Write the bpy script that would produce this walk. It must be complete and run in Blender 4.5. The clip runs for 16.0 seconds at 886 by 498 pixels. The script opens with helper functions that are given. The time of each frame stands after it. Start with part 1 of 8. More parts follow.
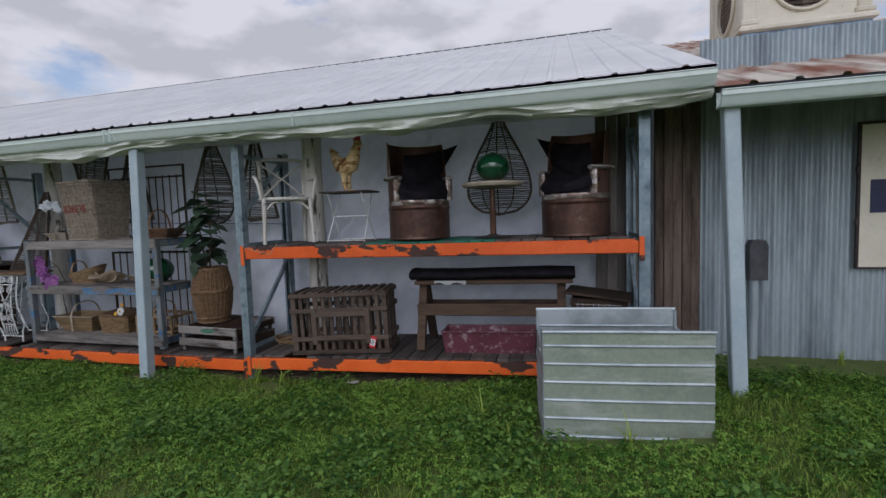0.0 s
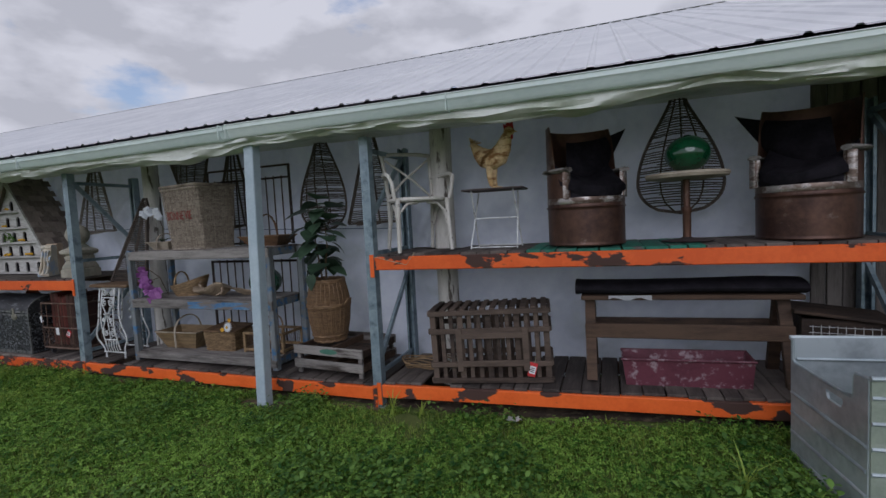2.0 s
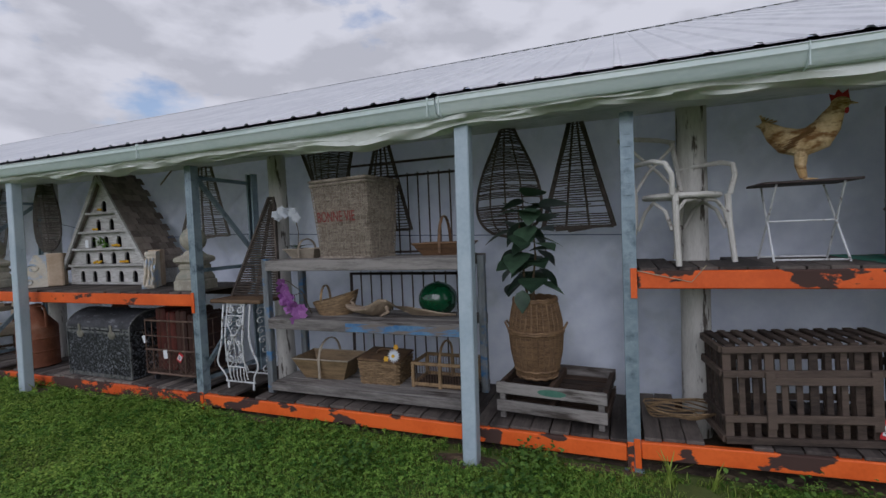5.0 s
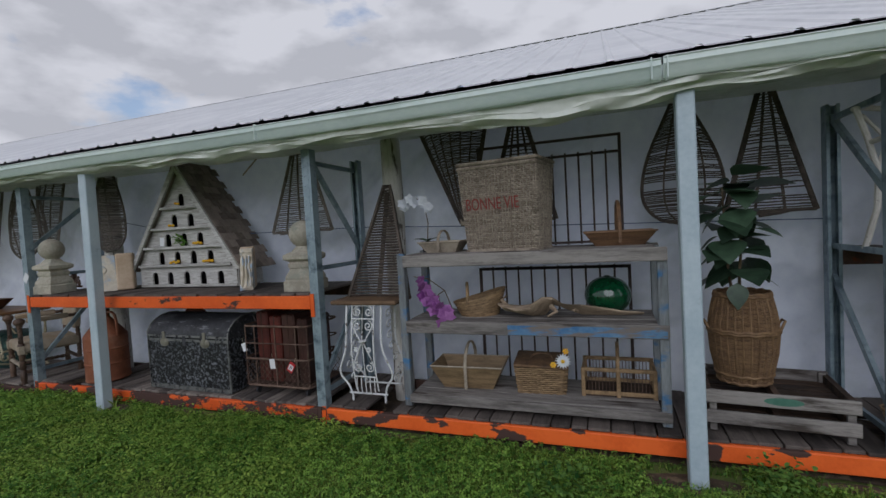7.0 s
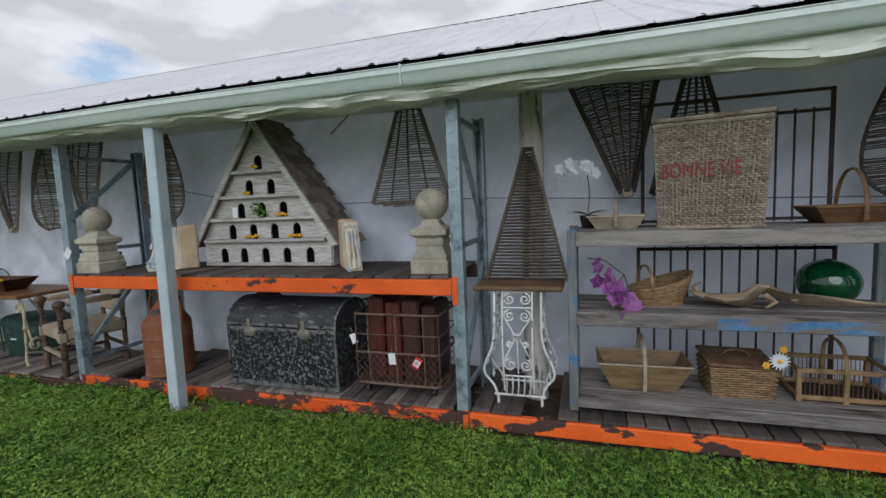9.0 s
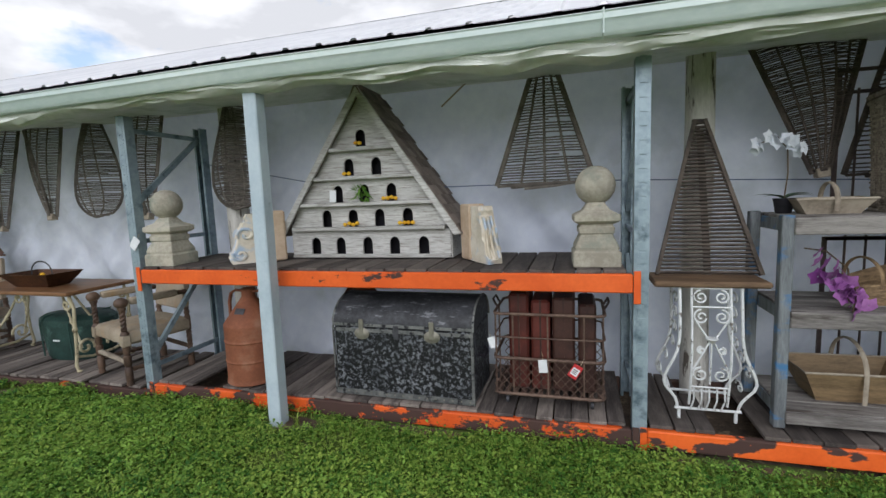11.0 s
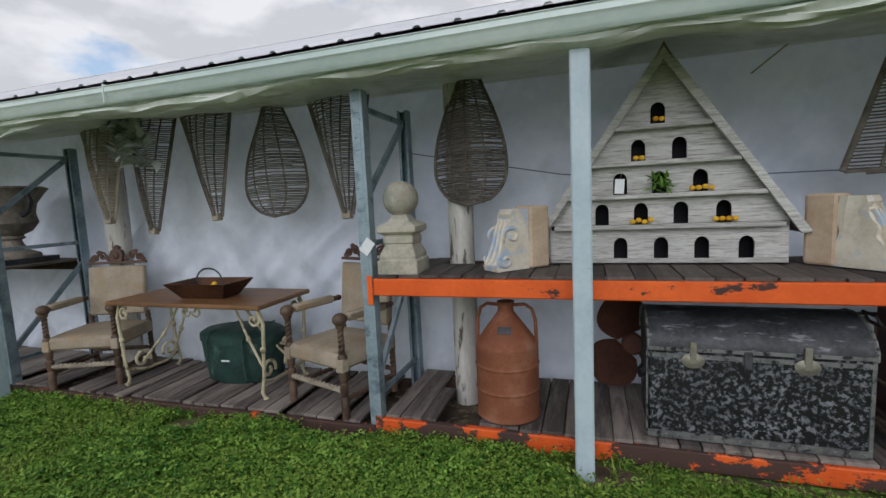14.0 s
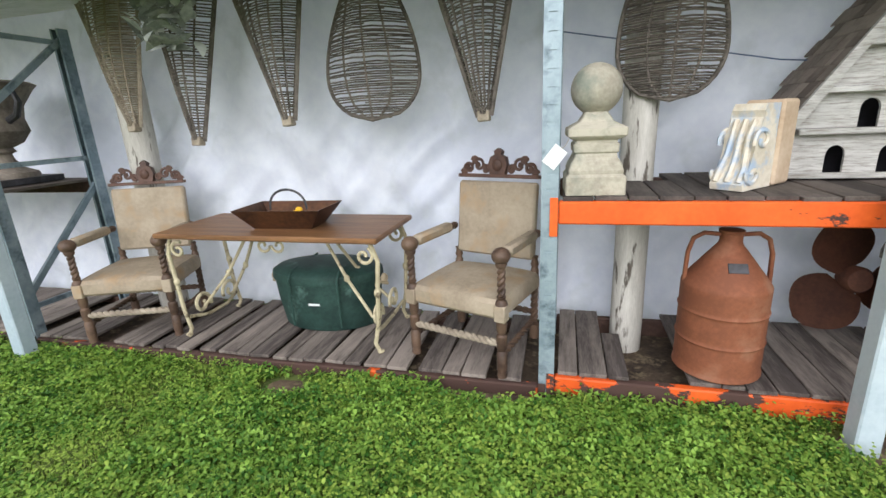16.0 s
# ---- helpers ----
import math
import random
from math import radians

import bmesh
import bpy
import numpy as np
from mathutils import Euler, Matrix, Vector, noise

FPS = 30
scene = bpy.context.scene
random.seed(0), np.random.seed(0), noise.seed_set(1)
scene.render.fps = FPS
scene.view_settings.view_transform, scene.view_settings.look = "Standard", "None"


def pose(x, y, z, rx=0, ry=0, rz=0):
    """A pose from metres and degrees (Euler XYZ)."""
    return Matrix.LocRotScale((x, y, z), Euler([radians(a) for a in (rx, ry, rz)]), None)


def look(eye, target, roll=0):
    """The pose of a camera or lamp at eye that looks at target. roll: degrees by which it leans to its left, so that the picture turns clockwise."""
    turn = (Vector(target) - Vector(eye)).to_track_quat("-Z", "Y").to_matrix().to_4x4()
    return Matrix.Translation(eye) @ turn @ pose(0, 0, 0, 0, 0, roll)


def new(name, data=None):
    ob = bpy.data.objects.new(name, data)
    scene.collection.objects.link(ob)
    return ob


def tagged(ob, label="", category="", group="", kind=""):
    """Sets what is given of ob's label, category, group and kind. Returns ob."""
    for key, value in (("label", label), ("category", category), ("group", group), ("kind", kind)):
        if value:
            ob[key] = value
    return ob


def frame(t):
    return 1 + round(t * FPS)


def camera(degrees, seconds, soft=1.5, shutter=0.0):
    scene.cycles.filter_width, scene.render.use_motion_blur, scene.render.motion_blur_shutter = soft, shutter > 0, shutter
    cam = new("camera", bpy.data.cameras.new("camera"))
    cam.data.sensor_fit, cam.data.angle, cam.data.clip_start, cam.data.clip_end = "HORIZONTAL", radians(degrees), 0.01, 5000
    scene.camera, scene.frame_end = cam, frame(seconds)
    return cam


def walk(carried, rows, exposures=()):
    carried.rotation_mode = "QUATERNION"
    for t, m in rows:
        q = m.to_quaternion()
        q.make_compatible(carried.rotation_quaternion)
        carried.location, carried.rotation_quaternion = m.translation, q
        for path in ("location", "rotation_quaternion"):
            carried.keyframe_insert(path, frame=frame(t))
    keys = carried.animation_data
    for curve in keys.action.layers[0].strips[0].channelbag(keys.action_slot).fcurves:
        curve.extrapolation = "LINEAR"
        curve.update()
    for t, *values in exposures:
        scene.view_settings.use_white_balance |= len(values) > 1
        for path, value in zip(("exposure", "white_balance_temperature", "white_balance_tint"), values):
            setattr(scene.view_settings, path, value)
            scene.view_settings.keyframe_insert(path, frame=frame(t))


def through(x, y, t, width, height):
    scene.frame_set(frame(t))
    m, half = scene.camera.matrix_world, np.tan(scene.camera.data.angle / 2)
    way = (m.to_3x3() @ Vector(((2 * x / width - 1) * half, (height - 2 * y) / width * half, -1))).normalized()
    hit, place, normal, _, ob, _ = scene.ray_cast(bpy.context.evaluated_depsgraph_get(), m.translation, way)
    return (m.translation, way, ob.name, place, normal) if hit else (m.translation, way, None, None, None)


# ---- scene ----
cam = camera(88.3, 16.0)
METRES, EYE, TILT, LEAN, TURN = 10.67, 1.55, 0.0, 0.0, 14.9
ROWS = [
    (0.0, 0.0, 0.0, 0.0, -0.14, -4.13, 1.91),
    (0.5, -0.0252, 0.0189, 0.0028, 1.09, -4.85, 2.39),
    (1.0, -0.0459, 0.0323, 0.0024, 2.88, -4.9, 2.73),
    (1.5, -0.0709, 0.0508, 0.0048, 4.66, -4.35, 2.98),
    (2.0, -0.0955, 0.0648, 0.0043, 4.85, -3.8, 2.91),
    (2.5, -0.1245, 0.0742, 0.0058, 4.16, -3.47, 2.44),
    (3.0, -0.1486, 0.0846, 0.0042, 3.72, -3.79, 1.98),
    (3.5, -0.1774, 0.1006, 0.0042, 3.43, -4.01, 1.54),
    (4.0, -0.2044, 0.1124, 0.0043, 3.24, -3.97, 1.63),
    (4.5, -0.2362, 0.1221, 0.0063, 4.28, -3.15, 2.0),
    (5.0, -0.2644, 0.1361, 0.0052, 6.13, -2.23, 2.34),
    (7.5, -0.4271, 0.1764, 0.0047, 4.11, -2.92, 3.53),
    (8.0, -0.4602, 0.1855, 0.0067, 3.17, -3.79, 3.35),
    (8.5, -0.4899, 0.2011, 0.0044, 3.06, -4.8, 2.91),
    (9.0, -0.5174, 0.2201, 0.0071, 2.61, -5.65, 2.45),
    (11.5, -0.6482, 0.271, 0.0043, 1.21, -6.68, 2.32),
    (12.0, -0.6766, 0.2775, 0.0074, 1.97, -6.02, 2.86),
    (12.5, -0.7047, 0.2902, 0.0058, 3.49, -5.51, 3.15),
    (13.0, -0.7343, 0.3034, 0.0063, 4.17, -5.29, 3.05),
    (13.5, -0.767, 0.3128, 0.0043, 3.55, -5.33, 2.77),
    (14.0, -0.7979, 0.3233, 0.0042, 2.71, -6.13, 2.68),
    (14.5, -0.8299, 0.3445, 0.0031, 2.06, -8.17, 2.56),
    (15.0, -0.8563, 0.36, 0.0005, 1.16, -11.12, 2.57),
    (15.5, -0.8841, 0.3752, 0.0004, 0.63, -14.0, 2.7),
    (16.0, -0.9072, 0.3929, -0.0026, -0.58, -16.16, 2.58),
]
walk(cam, [(t, pose(0, 0, EYE, TILT, LEAN, TURN) @ pose(METRES * x, METRES * y, METRES * z, 90 + pitch, roll, yaw)) for t, x, y, z, yaw, pitch, roll in ROWS],
     [(0.0, -0.79, 6060, 17), (0.5, -0.78, 6060, 17), (1.0, -0.53, 6060, 17), (2.0, -0.9, 5980, 17), (2.5, -0.95, 5980, 17), (4.0, -0.74, 5980, 17), (5.0, -0.88, 5980, 17), (7.5, -0.9, 6100, 14), (8.0, -0.88, 6120, 14), (8.5, -0.6, 6180, 14), (9.0, -0.52, 6220, 12), (11.5, -0.1, 6260, 12),
      (12.5, -0.44, 6200, 12), (13.0, -0.58, 6200, 12), (13.5, -0.48, 6200, 12), (14.0, -0.48, 6250, 12), (14.5, 0.07, 6280, 12), (15.0, 0.57, 6350, 12), (15.5, 0.64, 6400, 12), (16.0, 0.66, 6500, 12)])

# ---- sky and sun: bright broken cloud ----
world = bpy.data.worlds.new("sky")
scene.world = world
world.use_nodes = True
wn, wl = world.node_tree.nodes, world.node_tree.links
wn.clear()
sky = wn.new("ShaderNodeTexSky")
sky.sky_type, sky.sun_disc = "NISHITA", False
sky.sun_elevation, sky.sun_rotation = radians(28), radians(172)
tc = wn.new("ShaderNodeTexCoord")
mp = wn.new("ShaderNodeMapping")
mp.inputs["Scale"].default_value = (1.0, 1.0, 2.2)
mp.inputs["Location"].default_value = (0.52, 0.1, 0.2)
cl = wn.new("ShaderNodeTexNoise")
cl.inputs["Scale"].default_value, cl.inputs["Detail"].default_value, cl.inputs["Roughness"].default_value = 2.6, 9.0, 0.55
ramp = wn.new("ShaderNodeValToRGB")
ramp.color_ramp.elements[0].color = (0.2, 0.2, 0.2, 1)
ramp.color_ramp.elements[0].position, ramp.color_ramp.elements[1].position = 0.36, 0.44
cl2 = wn.new("ShaderNodeTexNoise")
cl2.inputs["Scale"].default_value, cl2.inputs["Detail"].default_value = 6.0, 10.0
shade = wn.new("ShaderNodeValToRGB")
shade.color_ramp.elements[0].position, shade.color_ramp.elements[1].position = 0.4, 0.56
shade.color_ramp.elements[0].color = (8.0, 8.1, 8.3, 1)
shade.color_ramp.elements[1].color = (10.9, 10.95, 11.05, 1)
mix = wn.new("ShaderNodeMix")
mix.data_type = "RGBA"
bg = wn.new("ShaderNodeBackground")
bg.inputs["Strength"].default_value = 0.108
out = wn.new("ShaderNodeOutputWorld")
wl.new(tc.outputs["Generated"], mp.inputs["Vector"])
wl.new(mp.outputs["Vector"], cl.inputs["Vector"])
wl.new(mp.outputs["Vector"], cl2.inputs["Vector"])
wl.new(cl.outputs["Fac"], ramp.inputs["Fac"])
wl.new(cl2.outputs["Fac"], shade.inputs["Fac"])
wl.new(ramp.outputs["Color"], mix.inputs["Factor"])
haze = wn.new("ShaderNodeVectorMath")
haze.operation = "SCALE"
haze.inputs["Scale"].default_value = 2.0
wl.new(sky.outputs["Color"], haze.inputs[0])
wl.new(haze.outputs["Vector"], mix.inputs["A"])
wl.new(shade.outputs["Color"], mix.inputs["B"])
wl.new(mix.outputs["Result"], bg.inputs["Color"])
wl.new(bg.outputs["Background"], out.inputs["Surface"])

sun = new("sun", bpy.data.lights.new("sun", "SUN"))
sun.data.energy, sun.data.angle, sun.data.color = 1.5, radians(45), (0.97, 0.985, 1.0)
sun.matrix_world = look((-2, -26, 15.5), (-5, 3, 0))

# ---- materials ----
def rgb(h):
    c = [int(h[i:i + 2], 16) / 255 for i in (0, 2, 4)]
    return tuple(v / 12.92 if v < 0.04045 else ((v + 0.055) / 1.055) ** 2.4 for v in c) + (1,)


def surf(name, c1, c2, scale=6.0, rough=0.7, metal=0.0, bump=0.2, stretch=(1, 1, 1), wear=None, wear_at=0.6, wear_scale=5.0,
         wear_soft=0.03, wear_rough=None, fine=40.0, spec=0.4, shift=0.25, wear_stretch=(1, 1, 1), through=0.0, island=False, jag=0.6):
    """A surface of two colours mixed by a coarse and a fine noise, with worn patches of a third colour."""
    m = bpy.data.materials.new(name)
    m.use_nodes = True
    n, l = m.node_tree.nodes, m.node_tree.links
    b = n["Principled BSDF"]
    co, info = n.new("ShaderNodeTexCoord"), n.new("ShaderNodeObjectInfo")
    off = n.new("ShaderNodeVectorMath")
    off.operation = "MULTIPLY_ADD"
    off.inputs[1].default_value = (37.0, 23.0, 51.0)
    l.new(info.outputs["Random"], off.inputs[0])
    l.new(co.outputs["Object"], off.inputs[2])
    mp = n.new("ShaderNodeMapping")
    mp.inputs["Scale"].default_value = stretch
    l.new(off.outputs["Vector"], mp.inputs["Vector"])

    def noisy(s, detail, vec=mp, jagged=0.6):
        t = n.new("ShaderNodeTexNoise")
        t.inputs["Scale"].default_value, t.inputs["Detail"].default_value, t.inputs["Roughness"].default_value = s, detail, jagged
        l.new(vec.outputs["Vector"], t.inputs["Vector"])
        return t
    big, small = noisy(scale, 5), noisy(fine, 3)
    add = n.new("ShaderNodeMath")
    add.operation = "MULTIPLY_ADD"
    add.inputs[1].default_value = 0.45
    l.new(small.outputs["Fac"], add.inputs[0])
    l.new(big.outputs["Fac"], add.inputs[2])
    vary = n.new("ShaderNodeMath")
    vary.operation = "MULTIPLY_ADD"
    vary.inputs[1].default_value = shift
    rand = n.new("ShaderNodeNewGeometry").outputs["Random Per Island"] if island else info.outputs["Random"]
    l.new(rand, vary.inputs[0])
    l.new(add.outputs[0], vary.inputs[2])
    rp = n.new("ShaderNodeMapRange")
    rp.inputs["From Min"].default_value, rp.inputs["From Max"].default_value = 0.57 + shift * 0.3, 0.87 + shift * 0.7
    l.new(vary.outputs[0], rp.inputs["Value"])
    mx = n.new("ShaderNodeMix")
    mx.data_type = "RGBA"
    mx.inputs["A"].default_value, mx.inputs["B"].default_value = c1, c2
    l.new(rp.outputs["Result"], mx.inputs["Factor"])
    col = mx.outputs["Result"]
    b.inputs["Roughness"].default_value, b.inputs["Metallic"].default_value = rough, metal
    b.inputs["Specular IOR Level"].default_value = spec
    if wear:
        mw = n.new("ShaderNodeMapping")
        mw.inputs["Scale"].default_value = wear_stretch
        l.new(off.outputs["Vector"], mw.inputs["Vector"])
        w = noisy(wear_scale, 8, mw, jag)
        wr = n.new("ShaderNodeMapRange")
        wr.inputs["From Min"].default_value, wr.inputs["From Max"].default_value = wear_at - wear_soft, wear_at + wear_soft
        l.new(w.outputs["Fac"], wr.inputs["Value"])
        m2 = n.new("ShaderNodeMix")
        m2.data_type = "RGBA"
        m2.inputs["B"].default_value = wear
        l.new(wr.outputs["Result"], m2.inputs["Factor"])
        l.new(col, m2.inputs["A"])
        col = m2.outputs["Result"]
        if wear_rough is not None:
            mr = n.new("ShaderNodeMapRange")
            mr.inputs["To Min"].default_value, mr.inputs["To Max"].default_value = rough, wear_rough
            l.new(wr.outputs["Result"], mr.inputs["Value"])
            l.new(mr.outputs["Result"], b.inputs["Roughness"])
    l.new(col, b.inputs["Base Color"])
    if bump:
        bp = n.new("ShaderNodeBump")
        bp.inputs["Strength"].default_value, bp.inputs["Distance"].default_value = bump, 0.01
        l.new(add.outputs[0], bp.inputs["Height"])
        l.new(bp.outputs["Normal"], b.inputs["Normal"])
    if through:
        tr = n.new("ShaderNodeBsdfTranslucent")
        l.new(col, tr.inputs["Color"])
        ms = n.new("ShaderNodeMixShader")
        ms.inputs["Fac"].default_value = through
        l.new(b.outputs["BSDF"], ms.inputs[1])
        l.new(tr.outputs["BSDF"], ms.inputs[2])
        l.new(ms.outputs["Shader"], n["Material Output"].inputs["Surface"])
    return m


RUSTBROWN = rgb("4a3630")
M = {
    "soil": surf("soil", rgb("4a582a"), rgb("63703a"), 3, 0.95, bump=0.6, wear=rgb("5b5040"), wear_at=0.66, wear_scale=1.2, wear_soft=0.06, fine=60),
    "blade": surf("blade", rgb("426a22"), rgb("a2b858"), 1.2, 0.6, bump=0, fine=30, spec=0.2, through=0.3, shift=0.8, island=True),
    "clover": surf("clover", rgb("3d6c26"), rgb("94ba52"), 0.9, 0.5, bump=0, fine=30, spec=0.3, through=0.3, shift=0.8, island=True),
    # weed leaves, kept paler than the clover to brighten the left end
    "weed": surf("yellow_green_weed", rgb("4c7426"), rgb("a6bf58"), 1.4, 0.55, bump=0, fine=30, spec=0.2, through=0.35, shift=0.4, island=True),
    "broadleaf": surf("dark_broadleaf", rgb("2c5523"), rgb("7a9f4c"), 1.3, 0.5, bump=0, fine=30, spec=0.3, through=0.3, shift=0.8, island=True),
    "post": surf("white_blue_paint", rgb("9fb0ba"), rgb("b7c5cc"), 3, 0.5, bump=0.1, wear=rgb("85949b"), wear_at=0.7, wear_scale=7, wear_soft=0.05),
    "gutter": surf("gutter_paint", rgb("c3d3d0"), rgb("dbe6e2"), 2, 0.35, bump=0.03, stretch=(0.4, 1, 1), wear=rgb("98aaa2"), wear_at=0.68, wear_scale=3, wear_soft=0.1, wear_stretch=(0.3, 1, 2)),
    "fascia": surf("dark_fascia", rgb("7d7689"), rgb("968ea2"), 4, 0.7),
    "roof": surf("roof_sheet", rgb("cfd0d4"), rgb("dadbde"), 0.8, 0.42, 0.0, bump=0.0, wear=rgb("e6e6e8"), wear_at=0.62, wear_scale=1.6, wear_soft=0.2, fine=14),
    "rustroof": surf("rusty_roof", rgb("c8c0b4"), rgb("d8d2c8"), 2, 0.6, 0.1, bump=0.1, wear=rgb("8a5a44"), wear_at=0.5, wear_scale=2.5, wear_soft=0.08, wear_stretch=(1, 0.25, 1)),
    "galv": surf("galvanised_blue", rgb("73858f"), rgb("98a8b0"), 5, 0.45, 0.3, bump=0.06, wear=rgb("55666f"), wear_at=0.6, wear_scale=9, wear_soft=0.08, fine=30),
    "zinc": surf("bright_zinc_sheet", rgb("97a3a8"), rgb("bcc6ca"), 2.5, 0.42, 0.45, bump=0.04, wear=rgb("8b9399"), wear_at=0.6, wear_scale=3, wear_soft=0.1, fine=20),
    "soil_bare": surf("bare_earth", rgb("3a3029"), rgb("675848"), 6, 0.95, bump=0.7, fine=50, wear=rgb("7a6c56"), wear_at=0.6, wear_scale=14, wear_soft=0.05),
    "corr": surf("corrugated_zinc", rgb("8b98a0"), rgb("aab6bd"), 1.5, 0.5, 0.35, bump=0.05, stretch=(1, 1, 0.3), wear=rgb("6c7780"), wear_at=0.6, wear_scale=3, wear_soft=0.12, wear_stretch=(2, 1, 0.25)),
    "orange": surf("orange_paint", rgb("d9591e"), rgb("ee6c2c"), 4, 0.45, bump=0.1, wear=RUSTBROWN, wear_at=0.625, wear_scale=3.3, wear_soft=0.008, jag=0.68, wear_rough=0.85, wear_stretch=(1, 1, 2)),
    "orange_chip": surf("orange_paint_chipped", rgb("d9591e"), rgb("ee6c2c"), 4, 0.45, bump=0.1, wear=RUSTBROWN, wear_at=0.56, wear_scale=2.6, wear_soft=0.006, jag=0.52, wear_rough=0.85, wear_stretch=(1, 1, 2)),
    "orange_worn": surf("orange_paint_worn", rgb("d2541e"), rgb("e8682a"), 4, 0.5, bump=0.15, wear=RUSTBROWN, wear_at=0.475, wear_scale=2.4, wear_soft=0.008, jag=0.7, wear_rough=0.85, wear_stretch=(1, 1, 2)),
    "orange_bare": surf("orange_paint_bare", rgb("d2541e"), rgb("e8682a"), 4, 0.6, bump=0.2, wear=RUSTBROWN, wear_at=0.41, wear_scale=3.6, wear_soft=0.012, wear_rough=0.85, wear_stretch=(1, 1, 1.5)),
    "beam_rust": surf("bare_rusted_beam", rgb("3c2c27"), rgb("5a443b"), 5, 0.85, bump=0.3, wear=rgb("8a3c1c"), wear_at=0.68, wear_scale=4, wear_soft=0.03),
    # weathered wood, darker than deck_grey in part to carry shade in its colour
    "deck": surf("weathered_shade_deck", rgb("3a3431"), rgb("6a615b"), 3, 0.85, bump=0.5, stretch=(6, 0.7, 6), fine=22, shift=0.5, wear=rgb("3a3230"), wear_at=0.62, wear_scale=3, wear_soft=0.1),
    "deck_grey": surf("silvered_deck", rgb("4a4340"), rgb("8c827a"), 3, 0.88, bump=0.6, stretch=(6, 0.7, 6), fine=22, shift=0.5, wear=rgb("3a3230"), wear_at=0.64, wear_scale=3, wear_soft=0.08, wear_stretch=(4, 0.7, 4)),
    "deck_green": surf("green_painted_deck", rgb("1d5c4c"), rgb("2c7a66"), 3, 0.7, bump=0.4, stretch=(6, 0.7, 6), fine=22, wear=rgb("55504c"), wear_at=0.58, wear_scale=5, wear_soft=0.05),
    "tarp": surf("white_tarpaulin", rgb("d6dceb"), rgb("e6ebf5"), 0.9, 0.55, bump=0.05, wear=rgb("c6cdd2"), wear_at=0.66, wear_scale=2.3, wear_soft=0.12, fine=12, spec=0.3, through=0.3, shift=0.02),
    "tarp_green": surf("pale_green_tarpaulin", rgb("dde2d7"), rgb("eff2eb"), 1.5, 0.5, bump=0.05, wear=rgb("a8b59a"), wear_at=0.64, wear_scale=2.5, wear_soft=0.12, fine=12, spec=0.3, through=0.2, shift=0.02),
    "pole": surf("flaking_white_pole", rgb("b3b0a8"), rgb("d0cdc6"), 5, 0.8, bump=0.5, stretch=(3, 3, 0.5), wear=rgb("5d564e"), wear_at=0.6, wear_scale=6, wear_soft=0.03, wear_stretch=(3, 3, 0.6)),
    "darkwood": surf("dark_boards", rgb("3f352f"), rgb("78695f"), 3, 0.85, bump=0.5, stretch=(6, 6, 0.6), fine=25),
    "greyboard": surf("grey_weathered_boards", rgb("4c4744"), rgb("7e7872"), 3, 0.88, bump=0.5, stretch=(6, 6, 0.6), fine=25, shift=0.4),
    "cream": surf("cream_paint", rgb("cfc8b6"), rgb("e2dccb"), 3, 0.6, bump=0.08, wear=rgb("a99c86"), wear_at=0.68, wear_scale=5, wear_soft=0.06),
    "flash": surf("lead_flashing", rgb("62758f"), rgb("8ea2b8"), 3, 0.5, 0.3, bump=0.1, stretch=(1, 1, 0.4), wear=rgb("53606f"), wear_at=0.55, wear_scale=6, wear_soft=0.1),
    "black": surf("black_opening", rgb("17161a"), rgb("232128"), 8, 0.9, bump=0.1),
    "navy": surf("navy_panel", rgb("20243c"), rgb("2c3050"), 5, 0.5, bump=0),
}
